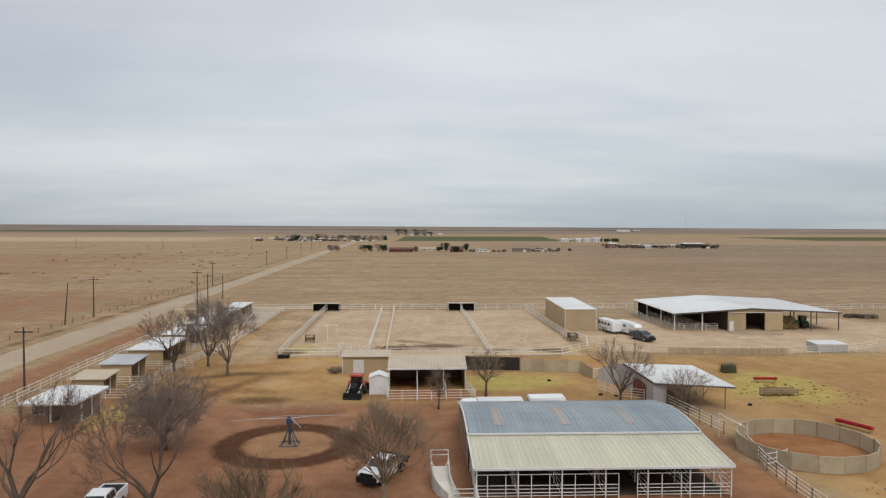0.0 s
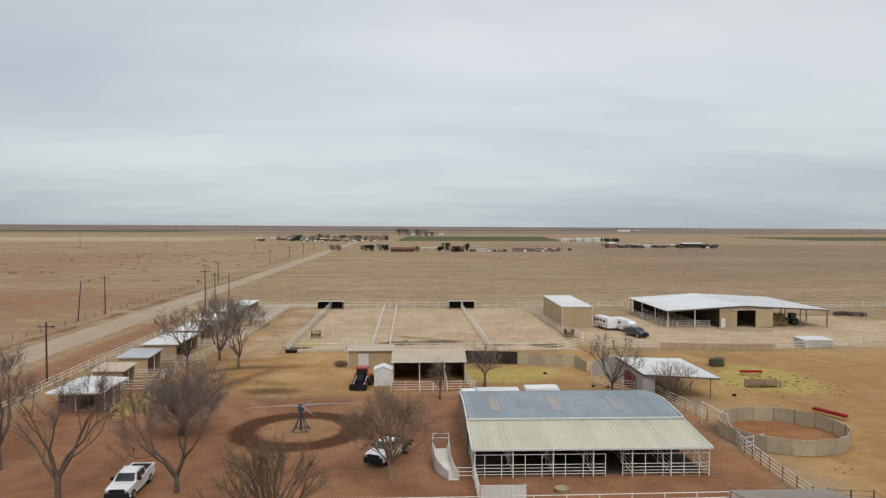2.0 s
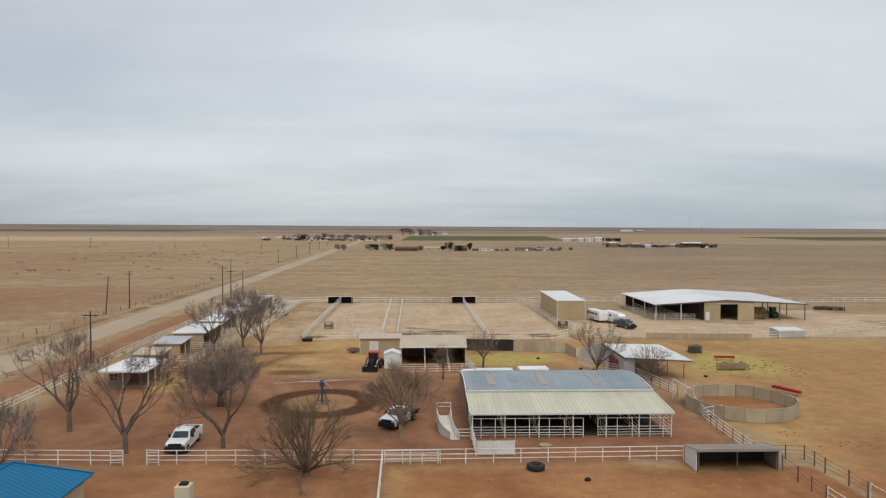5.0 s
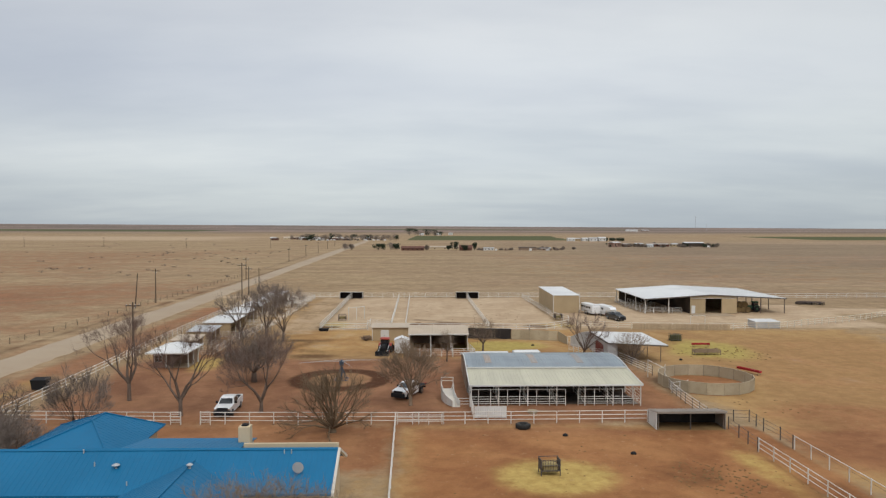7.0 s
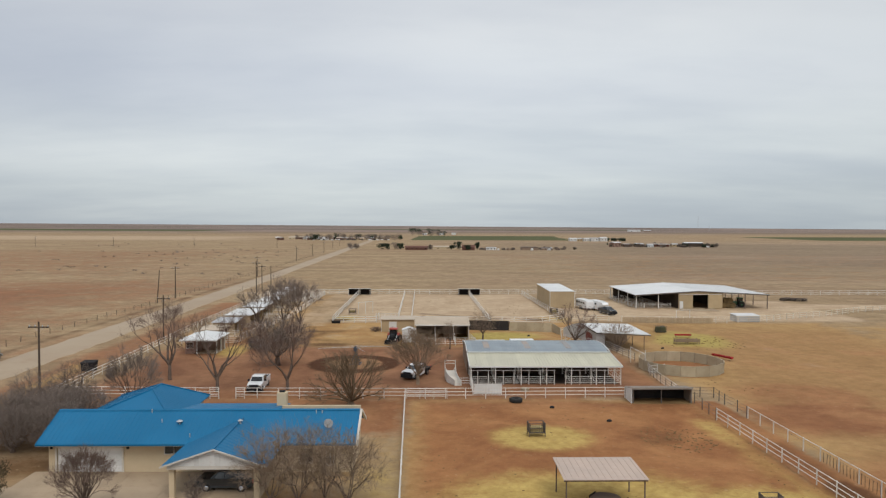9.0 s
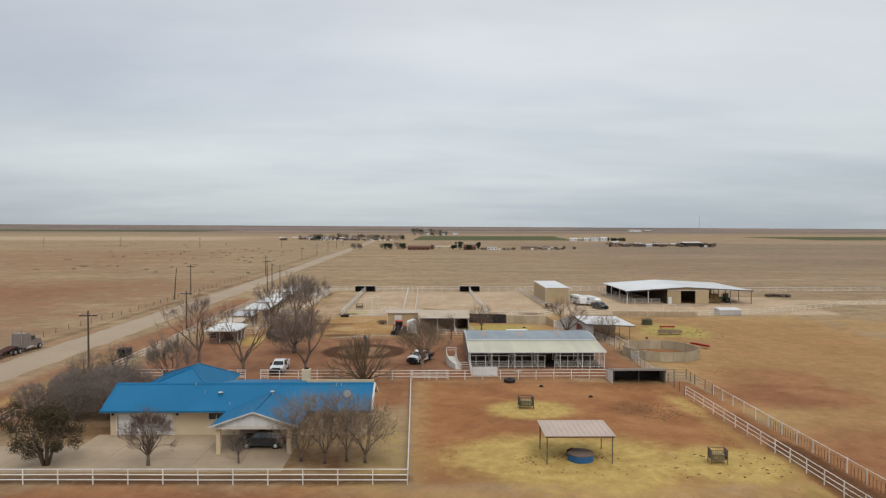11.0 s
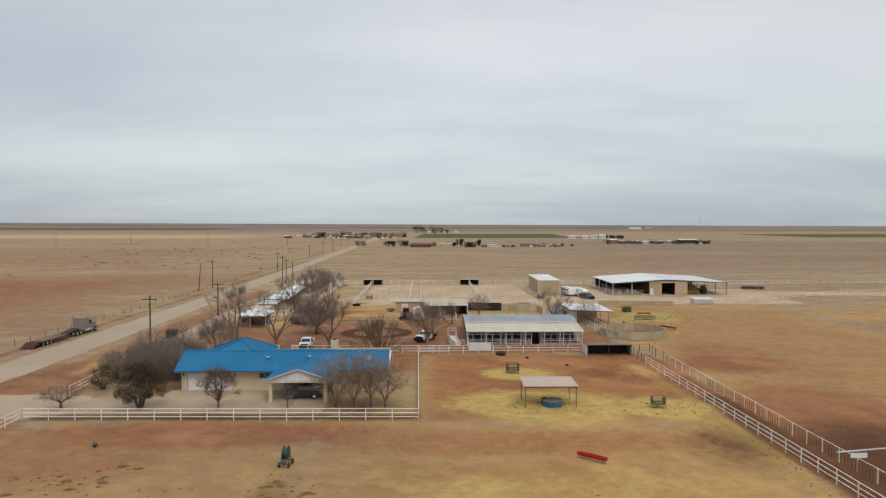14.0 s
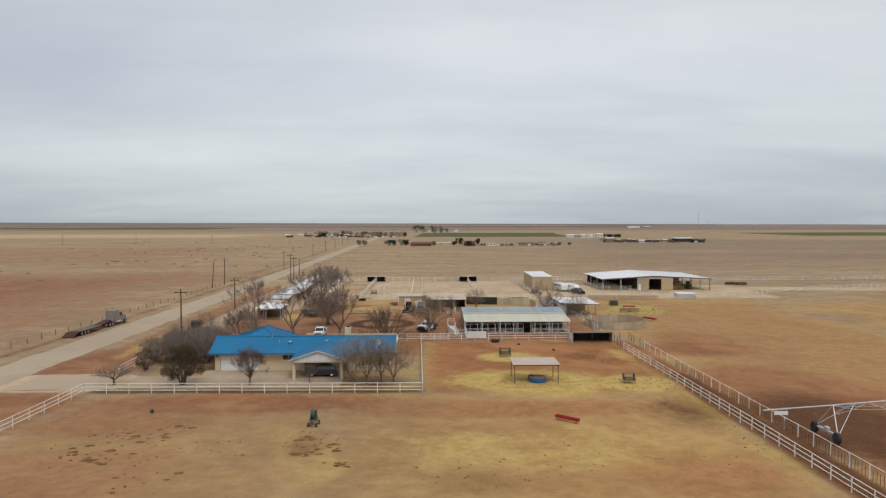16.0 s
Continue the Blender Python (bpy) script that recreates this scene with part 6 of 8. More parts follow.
def farm_tractor(label, x, y, rz, paint, implement=True):
    v = thing("tractor", label, "tractor", x, y, 0, rz)
    part("hood", body(M(), [(1.9, 0.75, 0.36), (1.95, 1.3, 0.36), (1.7, 1.55, 0.34), (0.3, 1.65, 0.38), (0.3, 0.75, 0.38)]), paint if not implement else BLACK, v)
    part("chassis", M().box(-0.9, 1.8, -0.3, 0.3, 0.5, 0.85), BLACK, v)
    c = part("cab", M().box(-0.95, 0.35, -0.7, -0.62, 0.9, 2.45).box(-0.95, 0.35, 0.62, 0.7, 0.9, 2.45).box(0.28, 0.35, -0.62, 0.62, 0.9, 1.5).box(-0.95, -0.88, -0.62, 0.62, 0.9, 1.4), BLACK, v)
    part("pane", M().box(0.3, 0.33, -0.6, 0.6, 1.52, 2.42).box(-0.93, -0.9, -0.6, 0.6, 1.42, 2.42).box(-0.85, 0.25, -0.715, -0.705, 1.4, 2.4).box(-0.85, 0.25, 0.705, 0.715, 1.4, 2.4), GLASS, c)
    part("cab_roof", M().soft_box(-1.05, 0.5, -0.8, 0.8, 2.45, 2.66, 0.07), paint, v)
    part("exhaust", M().tube((0.9, 0.3, 1.5), (0.9, 0.3, 2.4), 0.05), BLACK, v)
    for s in (-1, 1):
        part("fender", M().prism([(-1.3, 1.4), (-1.0, 1.68), (-0.3, 1.68), (0.1, 1.3), (0.0, 1.25), (-0.35, 1.55), (-0.95, 1.55), (-1.2, 1.3)], s * 0.95 - 0.22, s * 0.95 + 0.22), paint, v)
        for wx, r, w, hw in ((-0.6, 0.8, 0.45, 0.98), (1.45, 0.52, 0.32, 0.85)):
            t = part("wheel", M().wheel(wx, s * hw, r, r, w), RUBBER, v)
            rm = M().lathe(0, 0, [(0.5 * r, -0.04), (0.5 * r, 0.04), (0.2 * r, 0.05)], 12)
            rm.v = [(a + wx, c_ + s * (hw + w * 0.4), b_ + r) for a, b_, c_ in rm.v]
            part("rim", rm, paint, t)
    if implement:
        part("loader_arm", M().tube((0.2, -0.75, 1.4), (2.4, -0.75, 0.6), 0.08).tube((0.2, 0.75, 1.4), (2.4, 0.75, 0.6), 0.08), GALV, v)
        part("bucket", M().prism_x([(-1.15, 0.1), (1.15, 0.1), (1.15, 0.75), (-1.15, 0.75)], 2.4, 2.5).box(2.4, 3.1, -1.15, 1.15, 0.05, 0.12).box(2.4, 3.0, -1.17, -1.12, 0.1, 0.7).box(2.4, 3.0, 1.12, 1.17, 0.1, 0.7), BLACK, v)
        part("box_blade", M().box(-2.4, -2.3, -1.3, 1.3, 0.1, 1.0).box(-2.4, -1.5, -1.3, -1.2, 0.1, 0.9).box(-2.4, -1.5, 1.2, 1.3, 0.1, 0.9).tube((-1.0, 0.4, 0.7), (-2.3, 0.4, 0.8), 0.06).tube((-1.0, -0.4, 0.7), (-2.3, -0.4, 0.8), 0.06), BLACK, v, "black steel box blade")
    return v


farm_tractor("red tractor with a black front bucket, parked on soil", -7.0, 85.0, -97, TRACTOR_RED)
farm_tractor("green tractor under the open barn wing", 85.5, 143.0, 170, TRACTOR_GREEN, False)


def semi_truck():
    v = thing("semi_truck", "pale semi truck with sleeper cab parked by the road", "truck", -72.3, 65.0, 0, 88)
    part("chassis", M().box(-5.0, 3.0, -0.5, 0.5, 0.7, 1.05), BLACK, v)
    part("hood", body(M(), [(3.4, 0.8, 0.85), (3.45, 1.5, 0.85), (3.2, 1.85, 0.8), (1.5, 2.05, 0.95), (1.5, 0.8, 0.98)]), SEMI_GREY, v)
    part("cab", body(M(), [(1.5, 0.8, 1.1), (1.5, 2.0, 1.1), (1.0, 2.75, 1.02), (-0.1, 2.85, 1.02), (-0.1, 0.8, 1.1)]), SEMI_GREY, v)
    part("sleeper", body(M(), [(-0.12, 0.9, 1.15), (-0.12, 2.9, 1.08), (-0.4, 3.3, 1.02), (-2.2, 3.35, 1.02), (-2.3, 0.9, 1.15)]), SEMI_GREY, v)
    part("windscreen", M().hexa([(1.5, -0.95, 2.0), (1.5, 0.95, 2.0), (1.42, 0.95, 2.0), (1.42, -0.95, 2.0), (1.06, -0.9, 2.7), (1.06, 0.9, 2.7), (0.98, 0.9, 2.7), (0.98, -0.9, 2.7)]), GLASS, v)
    for s in (-1, 1):
        part("side_window", M().box(0.1, 1.0, s * 1.08 - 0.03, s * 1.08 + 0.03, 1.9, 2.6), GLASS, v)
        part("exhaust_stack", M().tube((-2.45, s * 0.85, 1.0), (-2.45, s * 0.85, 4.0), 0.08), CHROME, v)
        part("fuel_tank", M().tube((-1.6, s * 0.9, 0.75), (0.4, s * 0.9, 0.75), 0.32, n=12), CHROME, v)
        part("headlight", M().soft_box(3.3, 3.5, s * 0.7 - 0.12, s * 0.7 + 0.12, 1.0, 1.25, 0.03), CHROME, v)
    part("grille", M().soft_box(3.42, 3.52, -0.5, 0.5, 0.85, 1.75, 0.03), CHROME, v)
    part("bumper", M().soft_box(3.4, 3.7, -1.15, 1.15, 0.45, 0.8, 0.04), CHROME, v)
    part("fifth_wheel", M().lathe(-3.9, 0, [(0.5, 1.05), (0.55, 1.12), (0.45, 1.18)], 12), BLACK, v)
    wheels(v, (2.5, -3.3, -4.6), 1.0, 0.5, 0.34)
    t = thing("lowboy_trailer", "dark red-brown flat lowboy trailer hitched to the semi truck", "trailer", -72.5, 55.4, 0, 88)
    d = part("deck", M().box(-8.2, 1.6, -1.25, 1.25, 0.75, 0.95), TRAILER_RED, t)
    for i in range(30):
        part("deck_plank", M().box(-6.6 + i * 0.27, -6.6 + i * 0.27 + 0.25, -1.24, 1.24, 0.95, 1.0), WOOD, d)
    part("gooseneck", M().hexa([(1.6, -0.8, 0.8), (5.9, -0.8, 1.25), (5.9, 0.8, 1.25), (1.6, 0.8, 0.8), (1.6, -0.8, 1.0), (5.9, -0.8, 1.5), (5.9, 0.8, 1.5), (1.6, 0.8, 1.0)]), TRAILER_RED, t)
    part("ramp", M().hexa([(-9.8, -1.2, 0.1), (-8.2, -1.2, 0.75), (-8.2, 1.2, 0.75), (-9.8, 1.2, 0.1), (-9.8, -1.2, 0.2), (-8.2, -1.2, 0.95), (-8.2, 1.2, 0.95), (-9.8, 1.2, 0.2)]), TRAILER_RED, t)
    wheels(t, (-4.2, -5.3, -6.6), 0.95, 0.42, 0.3)


semi_truck()

# ---- yard things ----
def horse_walker():
    v = thing("horse_walker", "blue-grey steel hot walker with long arms", "horse walker", -12.0, 64.0)
    hub = part("mast", M().tube((0, 0, 0), (0, 0, 2.9), 0.14, 0.12, 10), WALKER_BLUE, v)
    for i in range(4):
        a = math.pi / 4 + i * math.pi / 2
        part("leg", M().tube((1.0 * math.cos(a), 1.0 * math.sin(a), 0), (0.12 * math.cos(a), 0.12 * math.sin(a), 1.8), 0.06), WALKER_BLUE, v)
    part("gearbox", M().soft_box(-0.3, 0.3, -0.3, 0.3, 2.1, 2.75, 0.06), WALKER_BLUE, hub)
    part("base_ring", M().tube((-0.9, -0.9, 0.06), (0.9, -0.9, 0.06), 0.05).tube((0.9, -0.9, 0.06), (0.9, 0.9, 0.06), 0.05).tube((0.9, 0.9, 0.06), (-0.9, 0.9, 0.06), 0.05).tube((-0.9, 0.9, 0.06), (-0.9, -0.9, 0.06), 0.05), WALKER_BLUE, v)
    for a, reach in ((17, 6.0), (183, 6.0), (300, 3.4)):
        q = radians(a)
        part("arm", M().path([(0, 0, 2.7), (0.45 * reach * math.cos(q), 0.45 * reach * math.sin(q), 2.7), (reach * math.cos(q), reach * math.sin(q), 2.5)], [0.045, 0.035, 0.02], 6), GALV, v)
        part("stay", M().tube((0, 0, 3.0), (0.5 * reach * math.cos(q), 0.5 * reach * math.sin(q), 2.68), 0.015, n=4), GALV, v)


horse_walker()


def chute():
    v = thing("loading_chute", "white sheet-sided loading chute with a tall railed platform", "loading chute", 2.8, 51.2)
    o = (2.8, 51.2, 0)
    part("platform", M(o).box(2.25, 3.7, 52.3, 54.4, 0.84, 0.92), TRIM, v)
    # ramp bending to the barn side: left and right edge at each step
    run = [(52.3, 2.25, 3.7, 0.92), (51.2, 2.3, 3.72, 0.72), (50.1, 2.55, 3.85, 0.48), (49.2, 2.95, 4.05, 0.26), (48.4, 3.45, 4.35, 0.06)]
    for (ya, la, ra, za), (yb, lb, rb, zb) in zip(run, run[1:]):
        part("ramp_board", M(o).hexa([(lb, yb, zb - 0.06), (rb, yb, zb - 0.06), (ra, ya, za - 0.06), (la, ya, za - 0.06), (lb, yb, zb), (rb, yb, zb), (ra, ya, za), (la, ya, za)]), TRIM, v)
        for xa, xb in ((la, lb), (ra, rb)):
            part("side_sheet", M(o).hexa([(xa, ya, 0.05), (xb, yb, 0.05), (xb + 0.04, yb, 0.05), (xa + 0.04, ya, 0.05), (xa, ya, za + 0.75), (xb, yb, zb + 0.75), (xb + 0.04, yb, zb + 0.75), (xa + 0.04, ya, za + 0.75)]), WHITE_WALL, v)
            part("post", M(o).tube((xb + 0.02, yb, 0), (xb + 0.02, yb, zb + 0.8), 0.035), WHITE_PIPE, v)
    for x, s in ((2.2, 1), (3.75, -1)):
        part("post", M(o).tube((x, 54.4, 0), (x, 54.4, 2.4), 0.05), WHITE_PIPE, v)
        part("post", M(o).tube((x, 52.3, 0), (x, 52.3, 1.75), 0.05), WHITE_PIPE, v)
        for z in (1.3, 1.7):
            part("rail", M(o).tube((x, 54.4, z + 0.1), (x, 52.3, z), 0.04), WHITE_PIPE, v)
        part("brace", M(o).tube((x, 54.4, 1.5), (x + s * 0.35, 53.4, 0.95), 0.04), WHITE_PIPE, v)
    for z in (1.95, 2.38):
        part("rail", M(o).tube((2.2, 54.4, z), (3.75, 54.4, z), 0.045), WHITE_PIPE, v)


chute()


def bale_feeder(label, x, y, rz, hay=True):
    v = thing("hay_feeder", label, "hay feeder", x, y, 0, rz, group="hay feeders")
    for a in (-0.85, 0.85):
        for b in (-0.55, 0.55):
            part("leg", M().tube((a, b, 0), (a, b, 1.5), 0.045), DARK_PIPE, v)
    for z in (0.5, 0.95, 1.45):
        part("rail", M().tube((-0.85, -0.55, z), (0.85, -0.55, z), 0.035).tube((-0.85, 0.55, z), (0.85, 0.55, z), 0.035).tube((-0.85, -0.55, z), (-0.85, 0.55, z), 0.035).tube((0.85, -0.55, z), (0.85, 0.55, z), 0.035), DARK_PIPE, v)
    for i in range(7):
        a = -0.7 + i * 0.235
        part("bar", M().tube((a, -0.56, 0.5), (a, -0.56, 1.45), 0.02, n=5), DARK_PIPE, v)
    part("tray", M().box(-0.85, 0.85, -0.55, 0.55, 0.42, 0.5).box(-0.88, -0.84, -0.55, 0.55, 0.5, 1.4).box(0.84, 0.88, -0.55, 0.55, 0.5, 1.4), DARK_PIPE, v)
    if hay:
        part("hay", M().soft_box(-0.72, 0.72, -0.45, 0.45, 0.5, 1.05, 0.15), HAY, v, "dry hay in the rack")
    return v


bale_feeder("dark steel hay feeder on scattered straw", 11.3, 25.2, 3)
bale_feeder("dark steel hay feeder on scattered straw", 26.8, 5.4, -3).scale = (0.88, 0.88, 0.9)
bale_feeder("dark steel hay feeder in a horse pen", -19.4, 126.5, 0)
bale_feeder("dark steel hay feeder in a horse pen", 31.4, 127.5, 15)


def stock_tank():
    v = thing("water_tank", "round blue steel stock tank with a rusty rim", "water tank", 14.0, 6.4)
    part("wall", M().lathe(0, 0, [(1.22, 0), (1.22, 0.2), (1.25, 0.22), (1.22, 0.24), (1.22, 0.42), (1.25, 0.44), (1.22, 0.46), (1.22, 0.66), (1.14, 0.66), (1.14, 0.05)], 32), TANK_BLUE, v)
    part("rim", M().lathe(0, 0, [(1.16, 0.63), (1.27, 0.63), (1.27, 0.71), (1.16, 0.71)], 32), RUST_PIPE, v)
    part("water", M().lathe(0, 0, [(1.13, 0.1), (1.13, 0.5), (0.01, 0.5)], 32), WATER, v)
    part("liner", M().hexa([(-1.25, 0.2, 0.3), (-0.6, 1.05, 0.3), (-0.56, 1.1, 0.3), (-1.3, 0.25, 0.3), (-1.25, 0.2, 0.85), (-0.6, 1.05, 0.85), (-0.56, 1.1, 0.85), (-1.3, 0.25, 0.85)]), BLACK, v)


stock_tank()


def tractor_tyre(label, x, y, r, h):
    v = thing("tyre_feeder", label, "tyre", x, y)
    n = 24
    m = M()
    prof = [(r * 0.55, 0.05), (r * 0.8, 0.0), (r * 0.97, h * 0.2), (r, h * 0.5), (r * 0.97, h * 0.8), (r * 0.8, h), (r * 0.55, h * 0.95), (r * 0.5, h * 0.5)]
    m.lathe(0, 0, prof + [prof[0]], n)
    part("carcass", m, RUBBER, v, smooth=True)
    for i in range(n):
        a = 2 * math.pi * i / n
        c, s = math.cos(a), math.sin(a)
        part("lug", M().hexa([(r * c * 0.98 - 0.03 * s, r * s * 0.98 + 0.03 * c, h * 0.15), (r * c * 0.98 + 0.03 * s, r * s * 0.98 - 0.03 * c, h * 0.15), (r * c * 1.04 + 0.03 * s, r * s * 1.04 - 0.03 * c, h * 0.15), (r * c * 1.04 - 0.03 * s, r * s * 1.04 + 0.03 * c, h * 0.15),
                              (r * c * 0.98 - 0.03 * s, r * s * 0.98 + 0.03 * c, h * 0.85), (r * c * 0.98 + 0.03 * s, r * s * 0.98 - 0.03 * c, h * 0.85), (r * c * 1.04 + 0.03 * s, r * s * 1.04 - 0.03 * c, h * 0.85), (r * c * 1.04 - 0.03 * s, r * s * 1.04 + 0.03 * c, h * 0.85)]), RUBBER, v)


tractor_tyre("large black tractor tyre lying on soil", 10.9, 39.4, 0.8, 0.55)
tub = M().lathe(12.9, 45.6, [(0.5, 0), (0.58, 0.3), (0.62, 0.32), (0.55, 0.32), (0.46, 0.08)], 20)
tagged(part("feed_tub", tub, PANEL_TAN), "pale round feed tub on red soil", "feed tub")


def trough(label, x0, y0, x1, y1, h=0.55, w=0.5):
    v = thing("feed_trough", label, "feed trough", (x0 + x1) / 2, (y0 + y1) / 2, 0, math.degrees(math.atan2(y1 - y0, x1 - x0)), group="red feed troughs")
    a = math.hypot(x1 - x0, y1 - y0) / 2
    prof = [(-w * 0.55, h), (-w * 0.35, h - 0.3), (w * 0.35, h - 0.3), (w * 0.55, h), (w * 0.48, h), (w * 0.3, h - 0.25), (-w * 0.3, h - 0.25), (-w * 0.48, h)]
    part("bin", M().prism_x(prof, -a, a), RED, v)
    for s in (-1, 1):
        part("end", M().prism_x([(-w * 0.55, h), (-w * 0.35, h - 0.3), (w * 0.35, h - 0.3), (w * 0.55, h)], s * a - 0.02, s * a + 0.02), RED, v)
        for b in (-1, 1):
            part("leg", M().tube((s * (a - 0.25), b * w * 0.5, 0), (s * (a - 0.25), b * w * 0.4, h - 0.05), 0.025), DARK_PIPE, v)


trough("long red plastic feed trough on dry grass", 13.3, -12.6, 15.5, -14.6)
trough("long red feed trough on yellow hay", 49.2, 90.4, 52.4, 90.3, 0.7, 0.6)
trough("long red feed trough beside the round pen", 48.2, 69.2, 50.0, 65.6, 0.7, 0.6)


def hose_reel():
    v = thing("hose_reel_cart", "green hose reel cart on small wheels", "hose reel", -14.3, -14.6, 0, 84)
    part("chassis", M().tube((-1.0, -0.5, 0.35), (0.9, -0.5, 0.35), 0.05).tube((-1.0, 0.5, 0.35), (0.9, 0.5, 0.35), 0.05).tube((-0.8, -0.5, 0.35), (-0.8, 0.5, 0.35), 0.05).tube((0.7, -0.5, 0.35), (0.7, 0.5, 0.35), 0.05), DARK_PIPE, v)
    d = M()
    n = 20
    rings = [[(r * math.cos(2 * math.pi * i / n) + 0.1, y, 1.25 + r * math.sin(2 * math.pi * i / n)) for i in range(n)] for y, r in ((-0.26, 0.3), (-0.26, 0.70), (-0.22, 0.70), (-0.22, 0.58), (0.22, 0.58), (0.22, 0.70), (0.26, 0.70), (0.26, 0.3))]
    part("drum", d.loft(rings), REEL_GREEN, v)
    part("stand", M().tube((-0.5, -0.42, 0.35), (0.1, -0.42, 1.25), 0.05).tube((0.6, -0.42, 0.35), (0.1, -0.42, 1.25), 0.05).tube((-0.5, 0.42, 0.35), (0.1, 0.42, 1.25), 0.05).tube((0.6, 0.42, 0.35), (0.1, 0.42, 1.25), 0.05), DARK_PIPE, v)
    part("engine", M().soft_box(-0.95, -0.6, -0.2, 0.2, 0.4, 0.8, 0.05), DARK_PIPE, v)
    part("gun_pipe", M().tube((-0.8, 0.35, 0.6), (-1.1, 0.35, 1.6), 0.04), GALV, v)
    for x in (-0.7, 0.7):
        for s in (-1, 1):
            part("wheel", M().wheel(x, s * 0.52, 0.26, 0.26, 0.12), RUBBER, v)
    return v


hose_reel().scale = (0.88, 0.88, 0.92)
tagged(part("ball", M().lathe(-34.6, -8.9, [(0.24 * math.sin(a), 0.24 - 0.24 * math.cos(a)) for a in np.linspace(0.05, math.pi - 0.05, 10)], 16), REEL_GREEN, smooth=True), "green play ball on red soil", "ball")


def pivot():
    v = thing("irrigation_pivot", "galvanised centre-pivot irrigation span on a wheeled tower", "irrigation pivot", 41, -20)
    o = (41, -20, 0)
    def pz(x):
        return 3.5 + 0.45 * math.sin((x - 41.0) / 48.0 * math.pi)
    xs = [41.0 + i * 4.0 for i in range(13)]
    py_ = lambda x: -20.4 + (x - 41.0) * 0.16
    part("main_pipe", M(o).path([(33.0, py_(33), 3.35)] + [(x, py_(x), pz(x)) for x in xs], [0.075] * 14, 8), GALV, v)
    for i, (a, b) in enumerate(zip(xs, xs[1:])):
        m_ = (a + b) / 2
        zb = pz(m_) - 1.15 * math.sin((m_ - 41) / 48 * math.pi) - 0.3
        for s in (-0.6, 0.6):
            part("truss_rod", M(o).tube((a, py_(a), pz(a)), (m_, py_(m_) + s, zb), 0.025, n=5).tube((m_, py_(m_) + s, zb), (b, py_(b), pz(b)), 0.025, n=5), GALV, v)
        part("spreader", M(o).tube((m_, py_(m_) - 0.6, zb), (m_, py_(m_) + 0.6, zb), 0.025, n=5), GALV, v)
    for s in (-0.6, 0.6):
        q = [(41.2, py_(41.2) + s * 0.4, 2.6)] + [((a + b) / 2, py_((a + b) / 2) + s, pz((a + b) / 2) - 1.15 * math.sin(((a + b) / 2 - 41) / 48 * math.pi) - 0.3) for a, b in zip(xs, xs[1:])]
        part("truss_cable", M(o).path(q, [0.02] * len(q), 4), GALV, v)
    for y in (-18.2, -22.4):
        part("tower_leg", M(o).tube((40.4, y, 0.75), (41.0, py_(41), 3.5), 0.06), GALV, v)
        part("tower_leg", M(o).tube((40.4, y, 0.75), (43.5, py_(43.5), 3.6), 0.04), GALV, v)
        w = M()
        w.wheel(0, 0, 0, 0.6, 0.36)
        w.v = [(b, a, c) for a, b, c in w.v]
        wh = part("wheel", w, RUBBER, v)
        wh.location = (40.3 - 41, y + 20, 0.6)
    part("tower_base", M(o).box(40.25, 40.55, -22.4, -18.2, 0.7, 0.9), GALV, v)
    part("motor", M(o).soft_box(40.2, 40.6, -20.7, -20.1, 0.9, 1.25, 0.04), GALV, v)
    part("sign_plate", M(o).box(34.3, 35.7, -21.45, -21.4, 2.8, 3.2), WHITE_WALL, v, "blank white plate hanging from the pipe")
    for x in (34.45, 35.55):
        part("hanger", M(o).tube((x, -21.42, 3.2), (x, py_(x), 3.45), 0.015, n=4), GALV, v)


pivot()

# trash bin beside the road fence
bn = thing("dumpster", "dark metal dumpster beside the road fence", "dumpster", -52.0, 58.6, 0, 4)
part("bin", M().hexa([(-0.9, -0.6, 0.1), (0.9, -0.6, 0.1), (0.9, 0.6, 0.1), (-0.9, 0.6, 0.1), (-1.0, -0.8, 1.35), (1.0, -0.8, 1.35), (1.0, 0.8, 1.35), (-1.0, 0.8, 1.35)]), BLACK, bn)
part("lid", M().hexa([(-1.02, -0.85, 1.35), (1.02, -0.85, 1.35), (1.02, 0.85, 1.45), (-1.02, 0.85, 1.45), (-1.02, -0.85, 1.42), (1.02, -0.85, 1.42), (1.02, 0.85, 1.55), (-1.02, 0.85, 1.55)]), BLACK, bn)
for s in (-1, 1):
    part("fork_pocket", M().box(s * 1.0 - 0.06, s * 1.0 + 0.06, -0.5, 0.5, 0.7, 0.9), DARK_PIPE, bn)

# wooden bunk feeder, hay stacks, bales
bk = thing("bunk_feeder", "long weathered wooden bunk feeder on yellow hay", "feed bunk", 48.8, 82.8)
for y in (-0.6, 0.6):
    for z in (0.45, 0.72):
        part("board", M().box(-2.3, 2.3, y - 0.03, y + 0.03, z, z + 0.2), WOOD_TAN, bk)
for x in (-2.25, 0, 2.25):
    for y in (-0.6, 0.6):
        part("leg", M().box(x - 0.05, x + 0.05, y - 0.07, y + 0.07, 0, 1.0), WOOD_TAN, bk)
part("floor_board", M().box(-2.3, 2.3, -0.58, 0.58, 0.4, 0.45), WOOD_TAN, bk)


